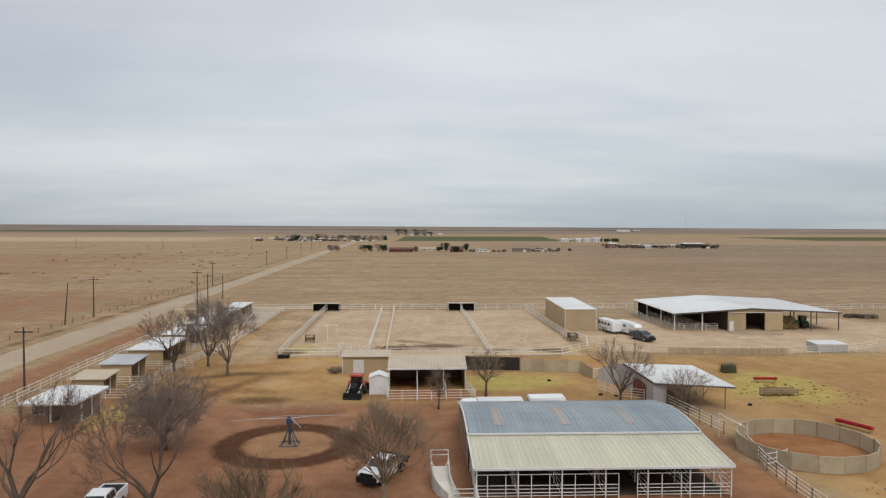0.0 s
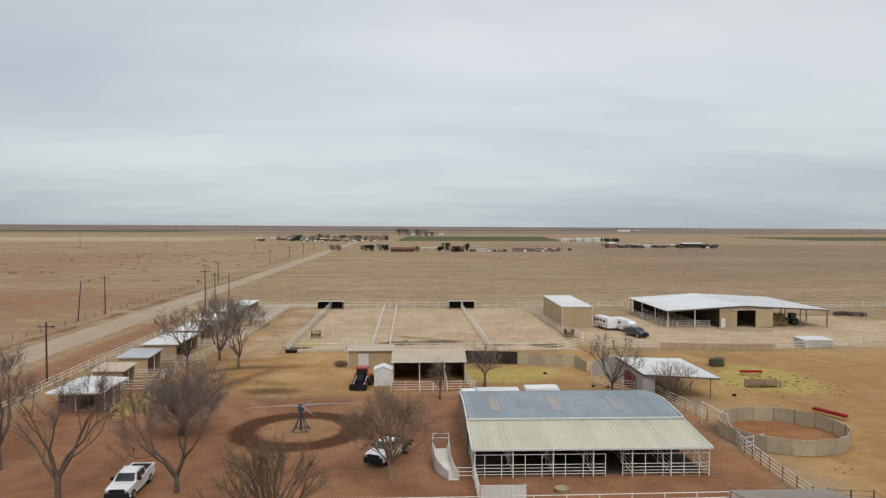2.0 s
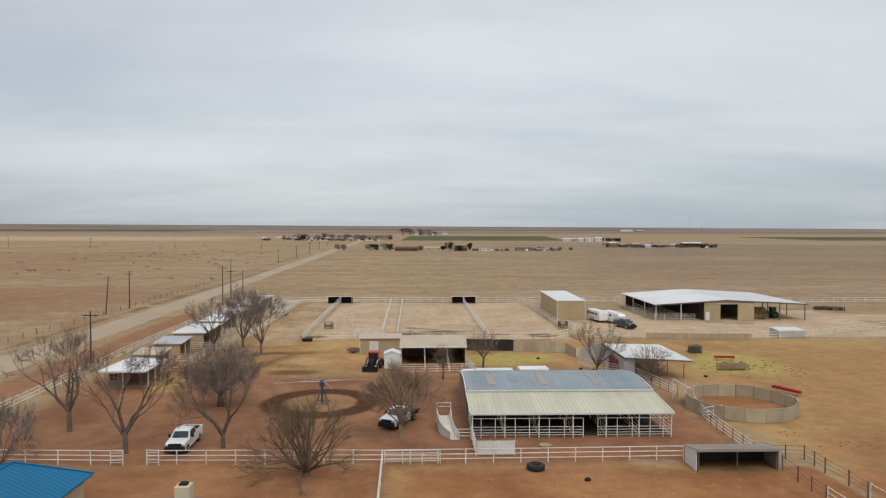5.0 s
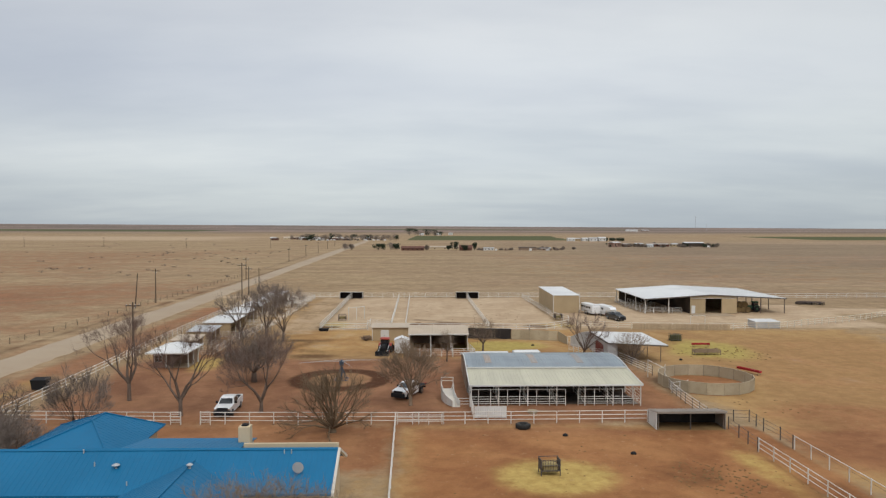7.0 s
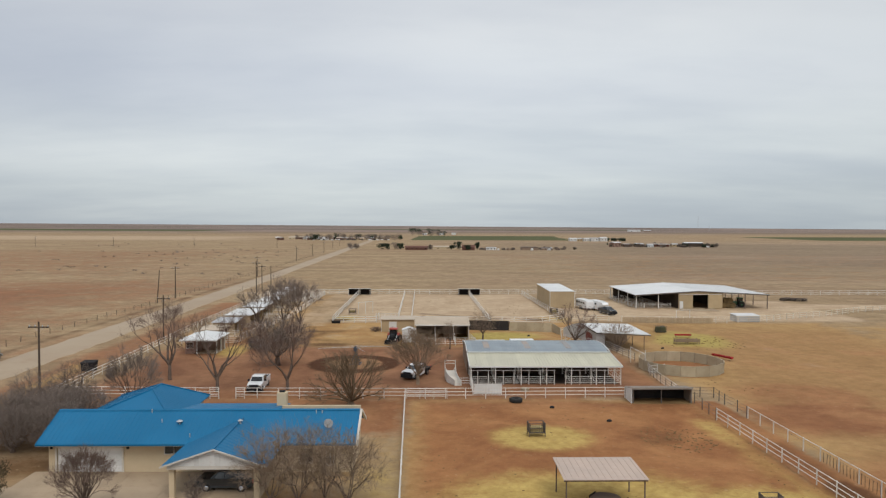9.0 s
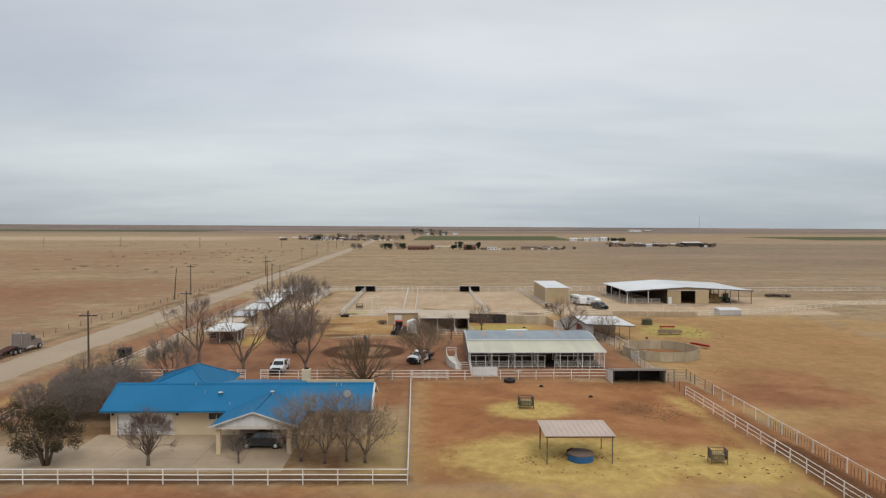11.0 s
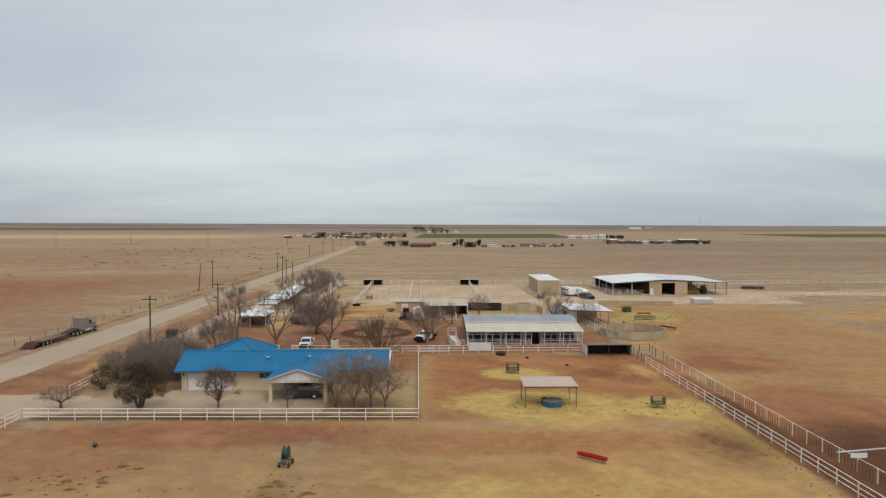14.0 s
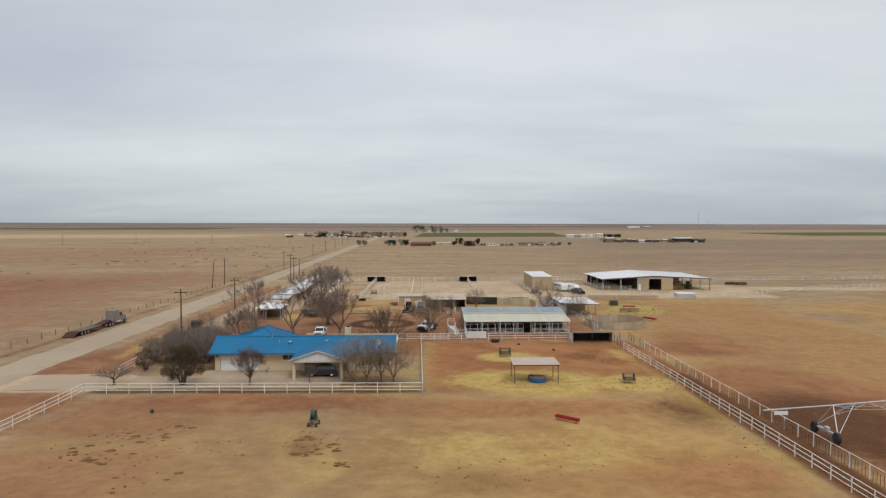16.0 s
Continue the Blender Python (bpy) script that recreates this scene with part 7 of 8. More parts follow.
def round_bale(label, x, y, z, rz, mat, r=0.75, ln=1.2):
    m = M()
    n = 20
    m.loft([[(a, r * k * math.cos(2 * math.pi * i / n), r + r * k * math.sin(2 * math.pi * i / n)) for i in range(n)] for a, k in ((-ln / 2, 0.9), (-ln / 2 + 0.06, 0.99), (0, 1.0), (ln / 2 - 0.06, 0.99), (ln / 2, 0.9))])
    ob = part("round_bale", m, mat)
    ob.matrix_basis = pose(x, y, z, 0, 0, rz)
    tagged(ob, label, "hay bale", "round bales")


for i in range(3):
    for j in range(2):
        round_bale("round hay bale stacked under the barn wing", 80.4 + i * 1.25, 141.0 + 1.4 * j, 0, 90, BROWN_HAY)
for i in range(2):
    round_bale("round hay bale stacked under the barn wing", 81.0 + i * 1.25, 141.2, 1.35, 90, BROWN_HAY)
hf = thing("hay_rack", "dark green hay packed in a slatted rack", "hay rack", 48.5, 97.2, 0, 4)
hb = M().soft_box(-1.0, 1.0, -0.6, 0.6, 0.12, 1.2, 0.12)
rb = random.Random(8)
hb.v = [(a + rb.uniform(-0.07, 0.07), b + rb.uniform(-0.07, 0.07), c + rb.uniform(-0.1, 0.1)) for a, b, c in hb.v]
part("hay", hb, GREEN_HAY, hf)
for k in range(7):
    for q in (-0.68, 0.68):
        part("slat", M().tube((-1.08 + k * 0.36, q, 0), (-1.08 + k * 0.36, q, 1.45), 0.03), DARK_PIPE, hf)
for q in (-0.68, 0.68):
    for z in (0.3, 1.3):
        part("rail", M().tube((-1.1, q, z), (1.1, q, z), 0.03), DARK_PIPE, hf)

# farm implements parked beyond the barn
def disc_harrow(label, x, y, rz):
    v = thing("disc_harrow", label, "farm implement", x, y, 0, rz, group="parked implements")
    part("tool_bar", M().box(-2.2, 2.2, -0.1, 0.1, 0.75, 0.95).box(-1.8, 1.8, 0.9, 1.1, 0.75, 0.95).tube((0, 0, 0.85), (0, -2.0, 0.5), 0.08), RUST_PIPE, v)
    for i in range(9):
        for k, yy in ((0, -0.1), (1, 1.0)):
            w = M().lathe(0, 0, [(0.38, -0.02), (0.40, 0.0), (0.2, 0.07), (0.05, 0.08)], 14)
            w.v = [(c + (-2.0 + i * 0.5), a + yy, b + 0.4) for a, b, c in w.v]
            part("disc", w, DARK_PIPE, v)
    for s in (-1, 1):
        part("wheel", M().wheel(s * 1.2, 0.5, 0.35, 0.35, 0.2), RUBBER, v)


disc_harrow("rusty disc harrow parked in the open", 107.6, 158.8, 20)
disc_harrow("rusty disc harrow parked in the open", 110.2, 157.2, -10)

tb = thing("rubber_trough", "low black rubber trough outside the pen corner", "trough", -21.4, 110.7, 0, 4)
part("bin", M().hexa([(-0.9, -0.4, 0), (0.9, -0.4, 0), (0.9, 0.4, 0), (-0.9, 0.4, 0), (-1.0, -0.5, 0.5), (1.0, -0.5, 0.5), (1.0, 0.5, 0.5), (-1.0, 0.5, 0.5)]), BLACK, tb)
part("rim", M().tube((-1.0, -0.5, 0.5), (1.0, -0.5, 0.5), 0.05).tube((1.0, -0.5, 0.5), (1.0, 0.5, 0.5), 0.05).tube((1.0, 0.5, 0.5), (-1.0, 0.5, 0.5), 0.05).tube((-1.0, 0.5, 0.5), (-1.0, -0.5, 0.5), 0.05), RUBBER, tb)

# dung, hay wisps and clods lying about
def clods(name, label, spots, seed):
    rng = random.Random(seed)
    m = M()
    for x, y, rx, ry, n, s in spots:
        for _ in range(n):
            a, d = rng.uniform(0, 6.283), math.sqrt(rng.random())
            px, py = x + rx * d * math.cos(a), y + ry * d * math.sin(a)
            r, h = s * rng.uniform(0.4, 1.4), s * rng.uniform(0.15, 0.5)
            k = 6
            rings = [[(px + r * q * rng.uniform(0.7, 1.2) * math.cos(2 * math.pi * i / k), py + r * q * rng.uniform(0.7, 1.2) * math.sin(2 * math.pi * i / k), z) for i in range(k)] for q, z in ((1, -0.02), (0.85, h * 0.6), (0.3, h))]
            m.loft(rings)
    me = quick_mesh(name, m)
    me.materials.append(CLOD)
    tagged(new(name, me), label, "clods", kind="stuff")


def dung_patches(name, label, seed, where):
    """Thin, ragged brown patches, each a little above the soil."""
    rng = random.Random(seed)
    m = M()
    for x, y, spread, n, s in where:
        s *= 0.85
        for _ in range(int(n * 2.4)):
            px, py, k = x + rng.gauss(0, spread), y + rng.gauss(0, spread * 0.6), 9
            big = rng.random() ** 2.2
            a, b, z = s * (0.3 + 1.25 * big), s * (0.25 + 0.75 * big), rng.uniform(0.03, 0.06)
            rag = [rng.uniform(0.45, 1.3) for _ in range(k)]
            m.loft([[(px + a * q * rag[i] * math.cos(6.283 * i / k), py + b * q * rag[i] * math.sin(6.283 * i / k), h) for i in range(k)] for q, h in ((1, -0.08), (0.8, z), (0.35, z + 0.03))])
    me = quick_mesh(name, m)
    me.materials.append(DUNG)
    tagged(new(name, me), label, "dung", kind="stuff")


dung_patches("dung_patches", "ragged brown dung patches trodden into dry ground", 17, [(-13.5, -19.8, 0.8, 3, 0.75), (-13.0, -24.2, 0.7, 4, 0.8), (-11.4, -22.0, 1.2, 5, 0.6), (-9.5, -27.3, 1.0, 4, 0.5), (-19.7, -24.6, 0.6, 2, 0.5), (-34.2, -24.8, 2.2, 9, 0.7), (-30.5, -19.5, 2.5, 8, 0.6), (-29.5, -14.5, 0.8, 3, 0.5), (-26.5, -31, 2.5, 5, 0.5), (-3, 121, 1.5, 5, 0.6), (52, 85, 4, 12, 0.4)])
clods("droppings", "scattered dark droppings and trampled hay on bare soil", [(13.5, 5.5, 6.5, 4, 60, 0.09), (14.2, 7.6, 2.4, 1.6, 60, 0.11), (9.5, 6.5, 1.5, 1.0, 25, 0.12), (26, 24, 4, 4.5, 150, 0.13), (12, 30, 14, 9, 40, 0.12), (27, 4, 6, 4, 40, 0.12), (-13.5, -20, 3.5, 3.5, 40, 0.17), (4, -30, 9, 4, 20, 0.13), (-30, -22, 10, 8, 50, 0.16), (32.0, 0, 1.4, 38, 70, 0.09), (4, 15, 5, 12, 40, 0.11), (30, 45, 3, 4, 24, 0.16), (42, 48, 6, 4, 16, 0.16), (52, 84, 8, 8, 50, 0.17), (4, 140, 22, 25, 120, 0.16), (20, -25, 12, 6, 30, 0.13)], 5)
for x, y in ((15.0, 36.5), (20.5, 30.5), (20.0, 92.0), (25.2, 83.5), (27.2, 83.0), (42.5, 77.8)):
    rk = M()
    rk.loft([[(x + 0.3 * q * math.cos(2 * math.pi * i / 7) * (1 + 0.25 * math.sin(i * 2.1)), y + 0.24 * q * math.sin(2 * math.pi * i / 7), z) for i in range(7)] for q, z in ((0.9, -0.02), (1, 0.12), (0.5, 0.26))])
    tagged(part("feed_pan", rk, BLACK), "small dark rubber feed pan on the ground", "feed pan", "feed pans")

# ---- power poles ----
def power_pole(label, x, y, h, cross=True, lean=(0, 0), rz=0):
    v = thing("power_pole", label, "utility pole", x, y, 0, rz, group="power poles")
    part("shaft", M().path([(0, 0, 0), (lean[0], lean[1], h)], [0.16, 0.10], 10), POLE_WOOD, v)
    if cross:
        a = part("crossarm", M().box(-1.25, 1.25, -0.06, 0.06, h - 0.75, h - 0.6), POLE_WOOD, v)
        for i in (-1.1, -0.45, 0.45, 1.1):
            part("insulator", M().lathe(i, 0, [(0.05, h - 0.6), (0.08, h - 0.5), (0.05, h - 0.42)], 8), GALV, a)
        part("brace", M().tube((-0.6, 0, h - 0.7), (0, 0, h - 1.3), 0.02, n=4).tube((0.6, 0, h - 0.7), (0, 0, h - 1.3), 0.02, n=4), GALV, v)
    return v


POLES = [(-47.3, 36.6, 10.6), (-52.3, 89.2, 8.5), (-54.2, 170.3, 11.1), (-56.2, 186.0, 9.1)]
for x, y, h in POLES:
    power_pole("dark wooden power pole with a crossarm beside the road", x, y, h)
power_pole("bare wooden pole beside the road", -58.2, 208.0, 7.3, False)
power_pole("dark wooden power pole with a crossarm across the road", -77.3, 164.8, 9.8)
power_pole("bare leaning wooden pole across the road", -77.8, 151.8, 9.3, False, (0.5, 0.6))
power_pole("dark wooden power pole with a crossarm across the road", -74.5, 254.0, 8.8)
for i in range(5):
    power_pole("distant wooden power pole along the road", -82.5 - i * 3.6, 385 + i * 80, 8.3)
for i in range(5):
    power_pole("distant wooden power pole across the fields", -150 - i * 85, 640 + i * 12, 9.5)
wires = thing("power_lines", "thin sagging power lines between poles", "power line", -47.3, 36.6)
chain = [(-43.0, -60.0, 10.6)] + POLES[:4]
for (ax, ay, ah), (bx, by, bh) in zip(chain[1:], chain[2:]):
    for s in (-1.1, 1.1):
        q = [(ax + s + (bx - ax) * t - 0, ay + (by - ay) * t, ah - 0.42 + (bh - ah) * t - 1.1 * 4 * t * (1 - t)) for t in np.linspace(0, 1, 11)]
        part("wire", M((-47.3, 36.6, 0)).path([tuple(map(float, k)) for k in q], [0.008] * 11, 3), POLE_WOOD, wires)


# ---- trees ----
def prisms(name, segs, sides=3):
    """Many short tapering sticks, each from point to point with two radii, as one mesh."""
    s = np.array(segs, dtype=float)
    a, b, ra, rb = s[:, 0:3], s[:, 3:6], s[:, 6], s[:, 7]
    w = b - a
    w /= np.maximum(np.linalg.norm(w, axis=1, keepdims=True), 1e-6)
    ref = np.where(np.abs(w[:, 2:3]) > 0.8, [[1.0, 0.0, 0.0]], [[0.0, 0.0, 1.0]])
    u = np.cross(w, ref)
    u /= np.maximum(np.linalg.norm(u, axis=1, keepdims=True), 1e-6)
    v = np.cross(w, u)
    rows = []
    for end, r in ((a, ra), (b, rb)):
        for i in range(sides):
            t = 2 * math.pi * i / sides
            rows.append(end + (u * math.cos(t) + v * math.sin(t)) * r[:, None])
    pts = np.stack(rows, 1).reshape(-1, 3)
    k = (np.arange(len(s)) * 2 * sides)[:, None]
    f = np.concatenate([k + np.array([[i, (i + 1) % sides, sides + (i + 1) % sides, sides + i]]) for i in range(sides)])
    me = bpy.data.meshes.new(name)
    me.from_pydata(pts.tolist(), [], f.tolist())
    return me


def branches(rng, start, tips, thin, limbs, crown, sprays, total, stems, wild):
    """Splits the tips into ever smaller sprays and draws the wood that carries them."""
    stack = [(start, tips, 0 if stems < 2 else 1, None)]
    big = max(6, int(total * 0.012))
    while stack:
        p, g, joint, limb = stack.pop()
        n = len(g)
        c = g.mean(0)
        if joint and n > total / stems:
            node = p
        else:
            if limb is None:
                limb = []
                limbs.append(limb)
            f = 1.0 if n == 1 else rng.uniform(0.3, 0.5)
            node = p + (c - p) * f
            ln = float(np.linalg.norm(node - p))
            if n > 1:
                node = node + rng.normal(0, wild * ln, 3)
            mid = (p + node) / 2 + rng.normal(0, wild * 0.8 * ln, 3) + np.array([0, 0, 0.05 * ln])
            r = thin * n ** 0.47
            out = limb if n > big else crown
            out.append((*p, *mid, r, r * 0.93))
            out.append((*mid, *node, r * 0.93, r * 0.85 if n > 1 else thin * 0.6))
            if n <= 3:
                sprays.append((*p, *node))
            joint = 0
        if n == 1:
            continue
        i = rng.integers(n)
        far = g[np.argmax(((g - g[i]) ** 2).sum(1))]
        near = g[np.argmax(((g - far) ** 2).sum(1))]
        for _ in range(2):
            side = ((g - near) ** 2).sum(1) < ((g - far) ** 2).sum(1)
            if side.all() or not side.any():
                side = np.arange(n) < n // 2
            near, far = g[side].mean(0), g[~side].mean(0)
        for q in (g[side], g[~side]):
            stack.append((node, q, joint, limb))


def bare_tree(label, x, y, h, width, seed, fork=0.2, low=0.3, tips=1300, stems=5, thin=0.0085, twig=None, name="bare_tree", fan=0.0, wild=0.07, hollow=0.30, side=5):
    """A leafless tree: trunk to fork*h, limbs, and a rounded crown of fine twigs from low*h to h."""
    rng = np.random.default_rng(seed)
    v = thing(name, label, "tree", x, y, 0, 0, group="bare trees")
    fz = fork * h
    cz = h * (0.5 + 0.30 * low) if not fan else h * 0.62
    d = rng.normal(0, 1, (tips, 3))
    d /= np.linalg.norm(d, axis=1, keepdims=True)
    ph = rng.uniform(0, 6.28, 4)
    az = np.arctan2(d[:, 1], d[:, 0])
    lump = 1 + 0.09 * np.sin(3 * az + ph[0] + 2 * d[:, 2]) + 0.07 * np.sin(5 * az + ph[1] - 4 * d[:, 2]) + 0.05 * np.sin(9 * az + ph[2] + 7 * d[:, 2])
    r = rng.random(tips) ** hollow * lump
    up = np.where(d[:, 2] > 0, h - cz, cz - low * h)
    pts = np.stack([d[:, 0] * width / 2, d[:, 1] * width / 2, d[:, 2] * up], 1) * r[:, None]
    pts[:, 2] += cz
    if fan:
        k = np.clip((pts[:, 2] - fz) / (h - fz), 0, 1)
        pts[:, :2] *= (1 - fan + fan * k ** 0.8)[:, None]
    trunk = thin * tips ** 0.48
    lean = rng.normal(0, 0.03 * h * fork, 2)
    base = [(0, 0, -0.1), (lean[0] * 0.4, lean[1] * 0.4, fz * 0.5), (lean[0], lean[1], fz)]
    part("trunk", M().path(base, [trunk * 1.3, trunk * 1.02, trunk * 0.95], 9), BARK, v, smooth=True)
    limbs, crown = [], []
    sprays = []
    branches(rng, np.array(base[-1]) - np.array([0, 0, 0.05]), pts, thin, limbs, crown, sprays, tips, stems, wild)
    # fine side twigs along the last shoots
    sp = np.repeat(np.array(sprays), side, 0)
    a, b = sp[:, :3], sp[:, 3:]
    ln = np.linalg.norm(b - a, axis=1, keepdims=True)
    q = a + (b - a) * rng.uniform(0.25, 1.0, ln.shape)
    e = q + ((b - a) / np.maximum(ln, 1e-6) + rng.normal(0, 0.55, a.shape) + [0, 0, 0.12]) * (0.06 * h * rng.uniform(0.5, 1.2, ln.shape))
    e[:, 2] = np.minimum(e[:, 2], h * 1.03)
    fine = np.concatenate([q, e, np.full(ln.shape, thin * 0.8), np.full(ln.shape, thin * 0.45)], 1)
    crown = np.concatenate([np.array(crown), fine])
    for q in limbs:
        if q:
            part("limb", prisms("limb", q, 6), BARK, v, smooth=True)
    part("crown", prisms("crown", crown), twig or TWIG, v, kind="stuff")
    return v


def vase_tree(label, x, y, h, width, seed, fork=0.18, stems=4, spread=(18, 42), levels=6, r0=0.17, twig=None, bark=None, shoots=4, lean=(0.0, 0.0), fine=0.0075, name="bare_tree", curl=0.10, rise=0.10, haze=3):
    """A leafless tree whose limbs fork upwards again and again from a short trunk, like a vase."""
    rng = np.random.default_rng(seed)
    v = thing(name, label, "tree", x, y, 0, 0, group="bare trees")
    fz = fork * h
    top_ = np.array([lean[0] * 0.3, lean[1] * 0.3, fz])
    limbs, twigs = [], []

    def turned(d, deg):
        side = np.cross(d, rng.normal(0, 1, 3))
        side /= np.linalg.norm(side)
        q = radians(deg)
        return d * math.cos(q) + side * math.sin(q)

    def grow(p, d, length, r, level, limb):
        steps = 3 if level < 4 else 2
        for i in range(steps):
            d = d + rng.normal(0, curl, 3) + np.array([lean[0] * 0.01, 0, rise * (1.0 - d[2])])
            d /= np.linalg.norm(d)
            q = p + d * length / steps
            r2 = max(fine, r * (0.93 if level else 0.95))
            (limb if level < 3 else twigs).append((*p, *q, r, r2))
            if level >= 2:
                for _ in range(shoots if level >= levels - 1 else 1):
                    a = p + (q - p) * rng.random()
                    e = turned(d, rng.uniform(18, 55))
                    ln = length * rng.uniform(0.25, 0.6)
                    mid = a + e * ln * 0.5 + rng.normal(0, 0.04 * ln, 3)
                    twigs.append((*a, *mid, fine * 0.95, fine * 0.8))
                    twigs.append((*mid, *(mid + (e + [0, 0, 0.25]) * ln * 0.5), fine * 0.8, fine * 0.4))
            p, r = q, r2
        if level >= levels:
            return
        for deg, kr, kl in ((rng.uniform(6, 18), 0.74, rng.uniform(0.78, 0.92)), (rng.uniform(24, 42), 0.6, rng.uniform(0.68, 0.86))):
            grow(p, turned(d, deg), length * kl, max(fine, r * kr), level + 1, limb)

    thick = r0 * min(0.75, 1.55 / math.sqrt(stems))
    spin = rng.uniform(0, 6.28)
    for i in range(stems):
        az = spin + 6.283 * i / stems + rng.normal(0, 0.25)
        t = radians(rng.uniform(*spread))
        limb = []
        limbs.append(limb)
        grow(top_ - [0, 0, 0.05 * h * rng.random() * (fork > 0.1)], np.array([math.sin(t) * math.cos(az), math.sin(t) * math.sin(az), math.cos(t)]), (h - fz) * 0.26, thick * rng.uniform(0.85, 1.1), 0, limb)
    # hair-thin sprays that carry no weight of their own
    base = np.array(twigs)[rng.integers(0, len(twigs), haze * 600)]
    a, d = base[:, :3], base[:, 3:6] - base[:, :3]
    ln = np.maximum(np.linalg.norm(d, axis=1, keepdims=True), 1e-6)
    q = a + d * rng.random(ln.shape)
    e = q + (d / ln + rng.normal(0, 0.5, a.shape) + [0, 0, 0.15]) * (0.075 * h * rng.uniform(0.4, 1.2, ln.shape))
    hair = np.concatenate([q, e, np.full(ln.shape, fine * 0.5), np.full(ln.shape, fine * 0.3)], 1)
    ends = np.array([q[3:6] for q in twigs])
    kz = (h - fz) / max(0.1, np.percentile(ends[:, 2], 99.5) - fz)
    kx = width / 2 / np.percentile(np.hypot(ends[:, 0] - top_[0], ends[:, 1] - top_[1]), 97)

    def fitted(segs):
        q = np.array(segs)
        for c in (0, 3):
            q[:, c] = top_[0] + (q[:, c] - top_[0]) * kx + lean[0] * np.clip((q[:, c + 2] - fz) / h, 0, 1)
            q[:, c + 1] = top_[1] + (q[:, c + 1] - top_[1]) * kx + lean[1] * np.clip((q[:, c + 2] - fz) / h, 0, 1)
            q[:, c + 2] = fz + (q[:, c + 2] - fz) * kz
            q[:, c + 2] = np.maximum(q[:, c + 2], 0.04)
        return q

    part("trunk", M().path([(0, 0, -0.1), (0, 0, 0.12), (top_[0] * 0.5, top_[1] * 0.5, fz * 0.5), tuple(top_ + [0, 0, 0.04])], [r0 * 1.45, r0 * 1.1, r0 * 0.98, r0 * 0.88], 9), bark or BARK, v, smooth=True)
    for q in limbs:
        part("limb", prisms("limb", fitted(q), 6), bark or BARK, v, smooth=True)
    part("crown", prisms("crown", fitted(np.concatenate([np.array(twigs), hair]))), twig or TWIG, v, kind="stuff")
    return v


vase_tree("tall bare tree with grey trunk on red soil", -37.5, 52.4, 11.0, 11.6, 11, 0.20, 4, (20, 50), 6, 0.24, TWIG_RED, None, 4, haze=6)
vase_tree("tall forked bare tree beside the white fence", -28.45, 45.0, 10.6, 11.0, 23, 0.19, 4, (14, 52), 6, 0.23, TWIG_RED, None, 4, haze=6)
vase_tree("tall bare tree beside the parked pickup", -19.4, 46.4, 9.6, 10.6, 31, 0.16, 4, (14, 50), 6, 0.21, TWIG_RED, None, 4, haze=6)
bare_tree("broad bare tree with dense grey twigs", -24.2, 62.6, 8.2, 10.0, 44, 0.16, 0.16, 2600, 7, 0.0085, THICKET, wild=0.08, hollow=0.45, side=4)
vase_tree("round-crowned bare tree over a parked pickup", -1.7, 49.3, 7.8, 8.6, 52, 0.17, 22, (4, 56), 5, 0.22, TWIG_TAN, TWIG_TAN, 4, fine=0.0085, rise=0.05, curl=0.05, haze=9)
vase_tree("low spreading bare tree behind the white fence", -9.9, 38.4, 6.8, 11.0, 66, 0.05, 24, (8, 74), 3, 0.40, TWIG_BUSH, TWIG_BUSH, 3, fine=0.0145, rise=0.03, curl=0.05, haze=3)
vase_tree("broad bare tree before the roadside sheds", -27.2, 97.4, 11.0, 12.0, 71, 0.18, 7, (14, 52), 6, 0.2, THICKET, None, 5, fine=0.0105, haze=8)
vase_tree("broad bare tree before the roadside sheds", -32.0, 104.0, 11.0, 12.4, 77, 0.16, 7, (14, 52), 6, 0.2, THICKET, None, 5, fine=0.0105, haze=8)
vase_tree("smaller bare tree before the roadside sheds", -36.0, 100.0, 9.2, 9.6, 79, 0.16, 6, (14, 52), 6, 0.2, THICKET, None, 4, fine=0.009, haze=4)
bare_tree("slender bare tree beside the windbreak", 10.0, 83.4, 6.6, 5.6, 83, 0.26, 0.3, 480, 5, 0.0085, TWIG_TAN, side=2)
bare_tree("small bare tree beside the stall runs", 3.6, 77.2, 5.4, 3.2, 89, 0.28, 0.3, 320, 4, 0.0075, TWIG_TAN, side=2)
vase_tree("spreading bare tree beside the hay shed", 27.0, 80.6, 7.8, 9.4, 97, 0.14, 6, (16, 58), 5, 0.18, TWIG_RED, None, 3, fine=0.0095)
bare_tree("round bare bush beside the hay shed", 33.6, 75.4, 5.3, 7.2, 101, 0.06, 0.14, 700, 14, 0.0085, TWIG_TAN, fan=0.4, side=2)
vase_tree("many-stemmed bare tree behind the blue-roofed house", -36.4, 37.2, 7.4, 8.4, 113, 0.05, 11, (8, 54), 5, 0.14, None, None, 6, fine=0.0085, haze=7)
bare_tree("thin bare tree behind the house", -42.0, 34.0, 6.6, 5.6, 127, 0.22, 0.26, 700, 5, 0.0085, side=2)
bare_tree("thin bare tree behind the house", -44.5, 30.0, 6.2, 5.6, 131, 0.2, 0.26, 700, 5, 0.0085, side=2)
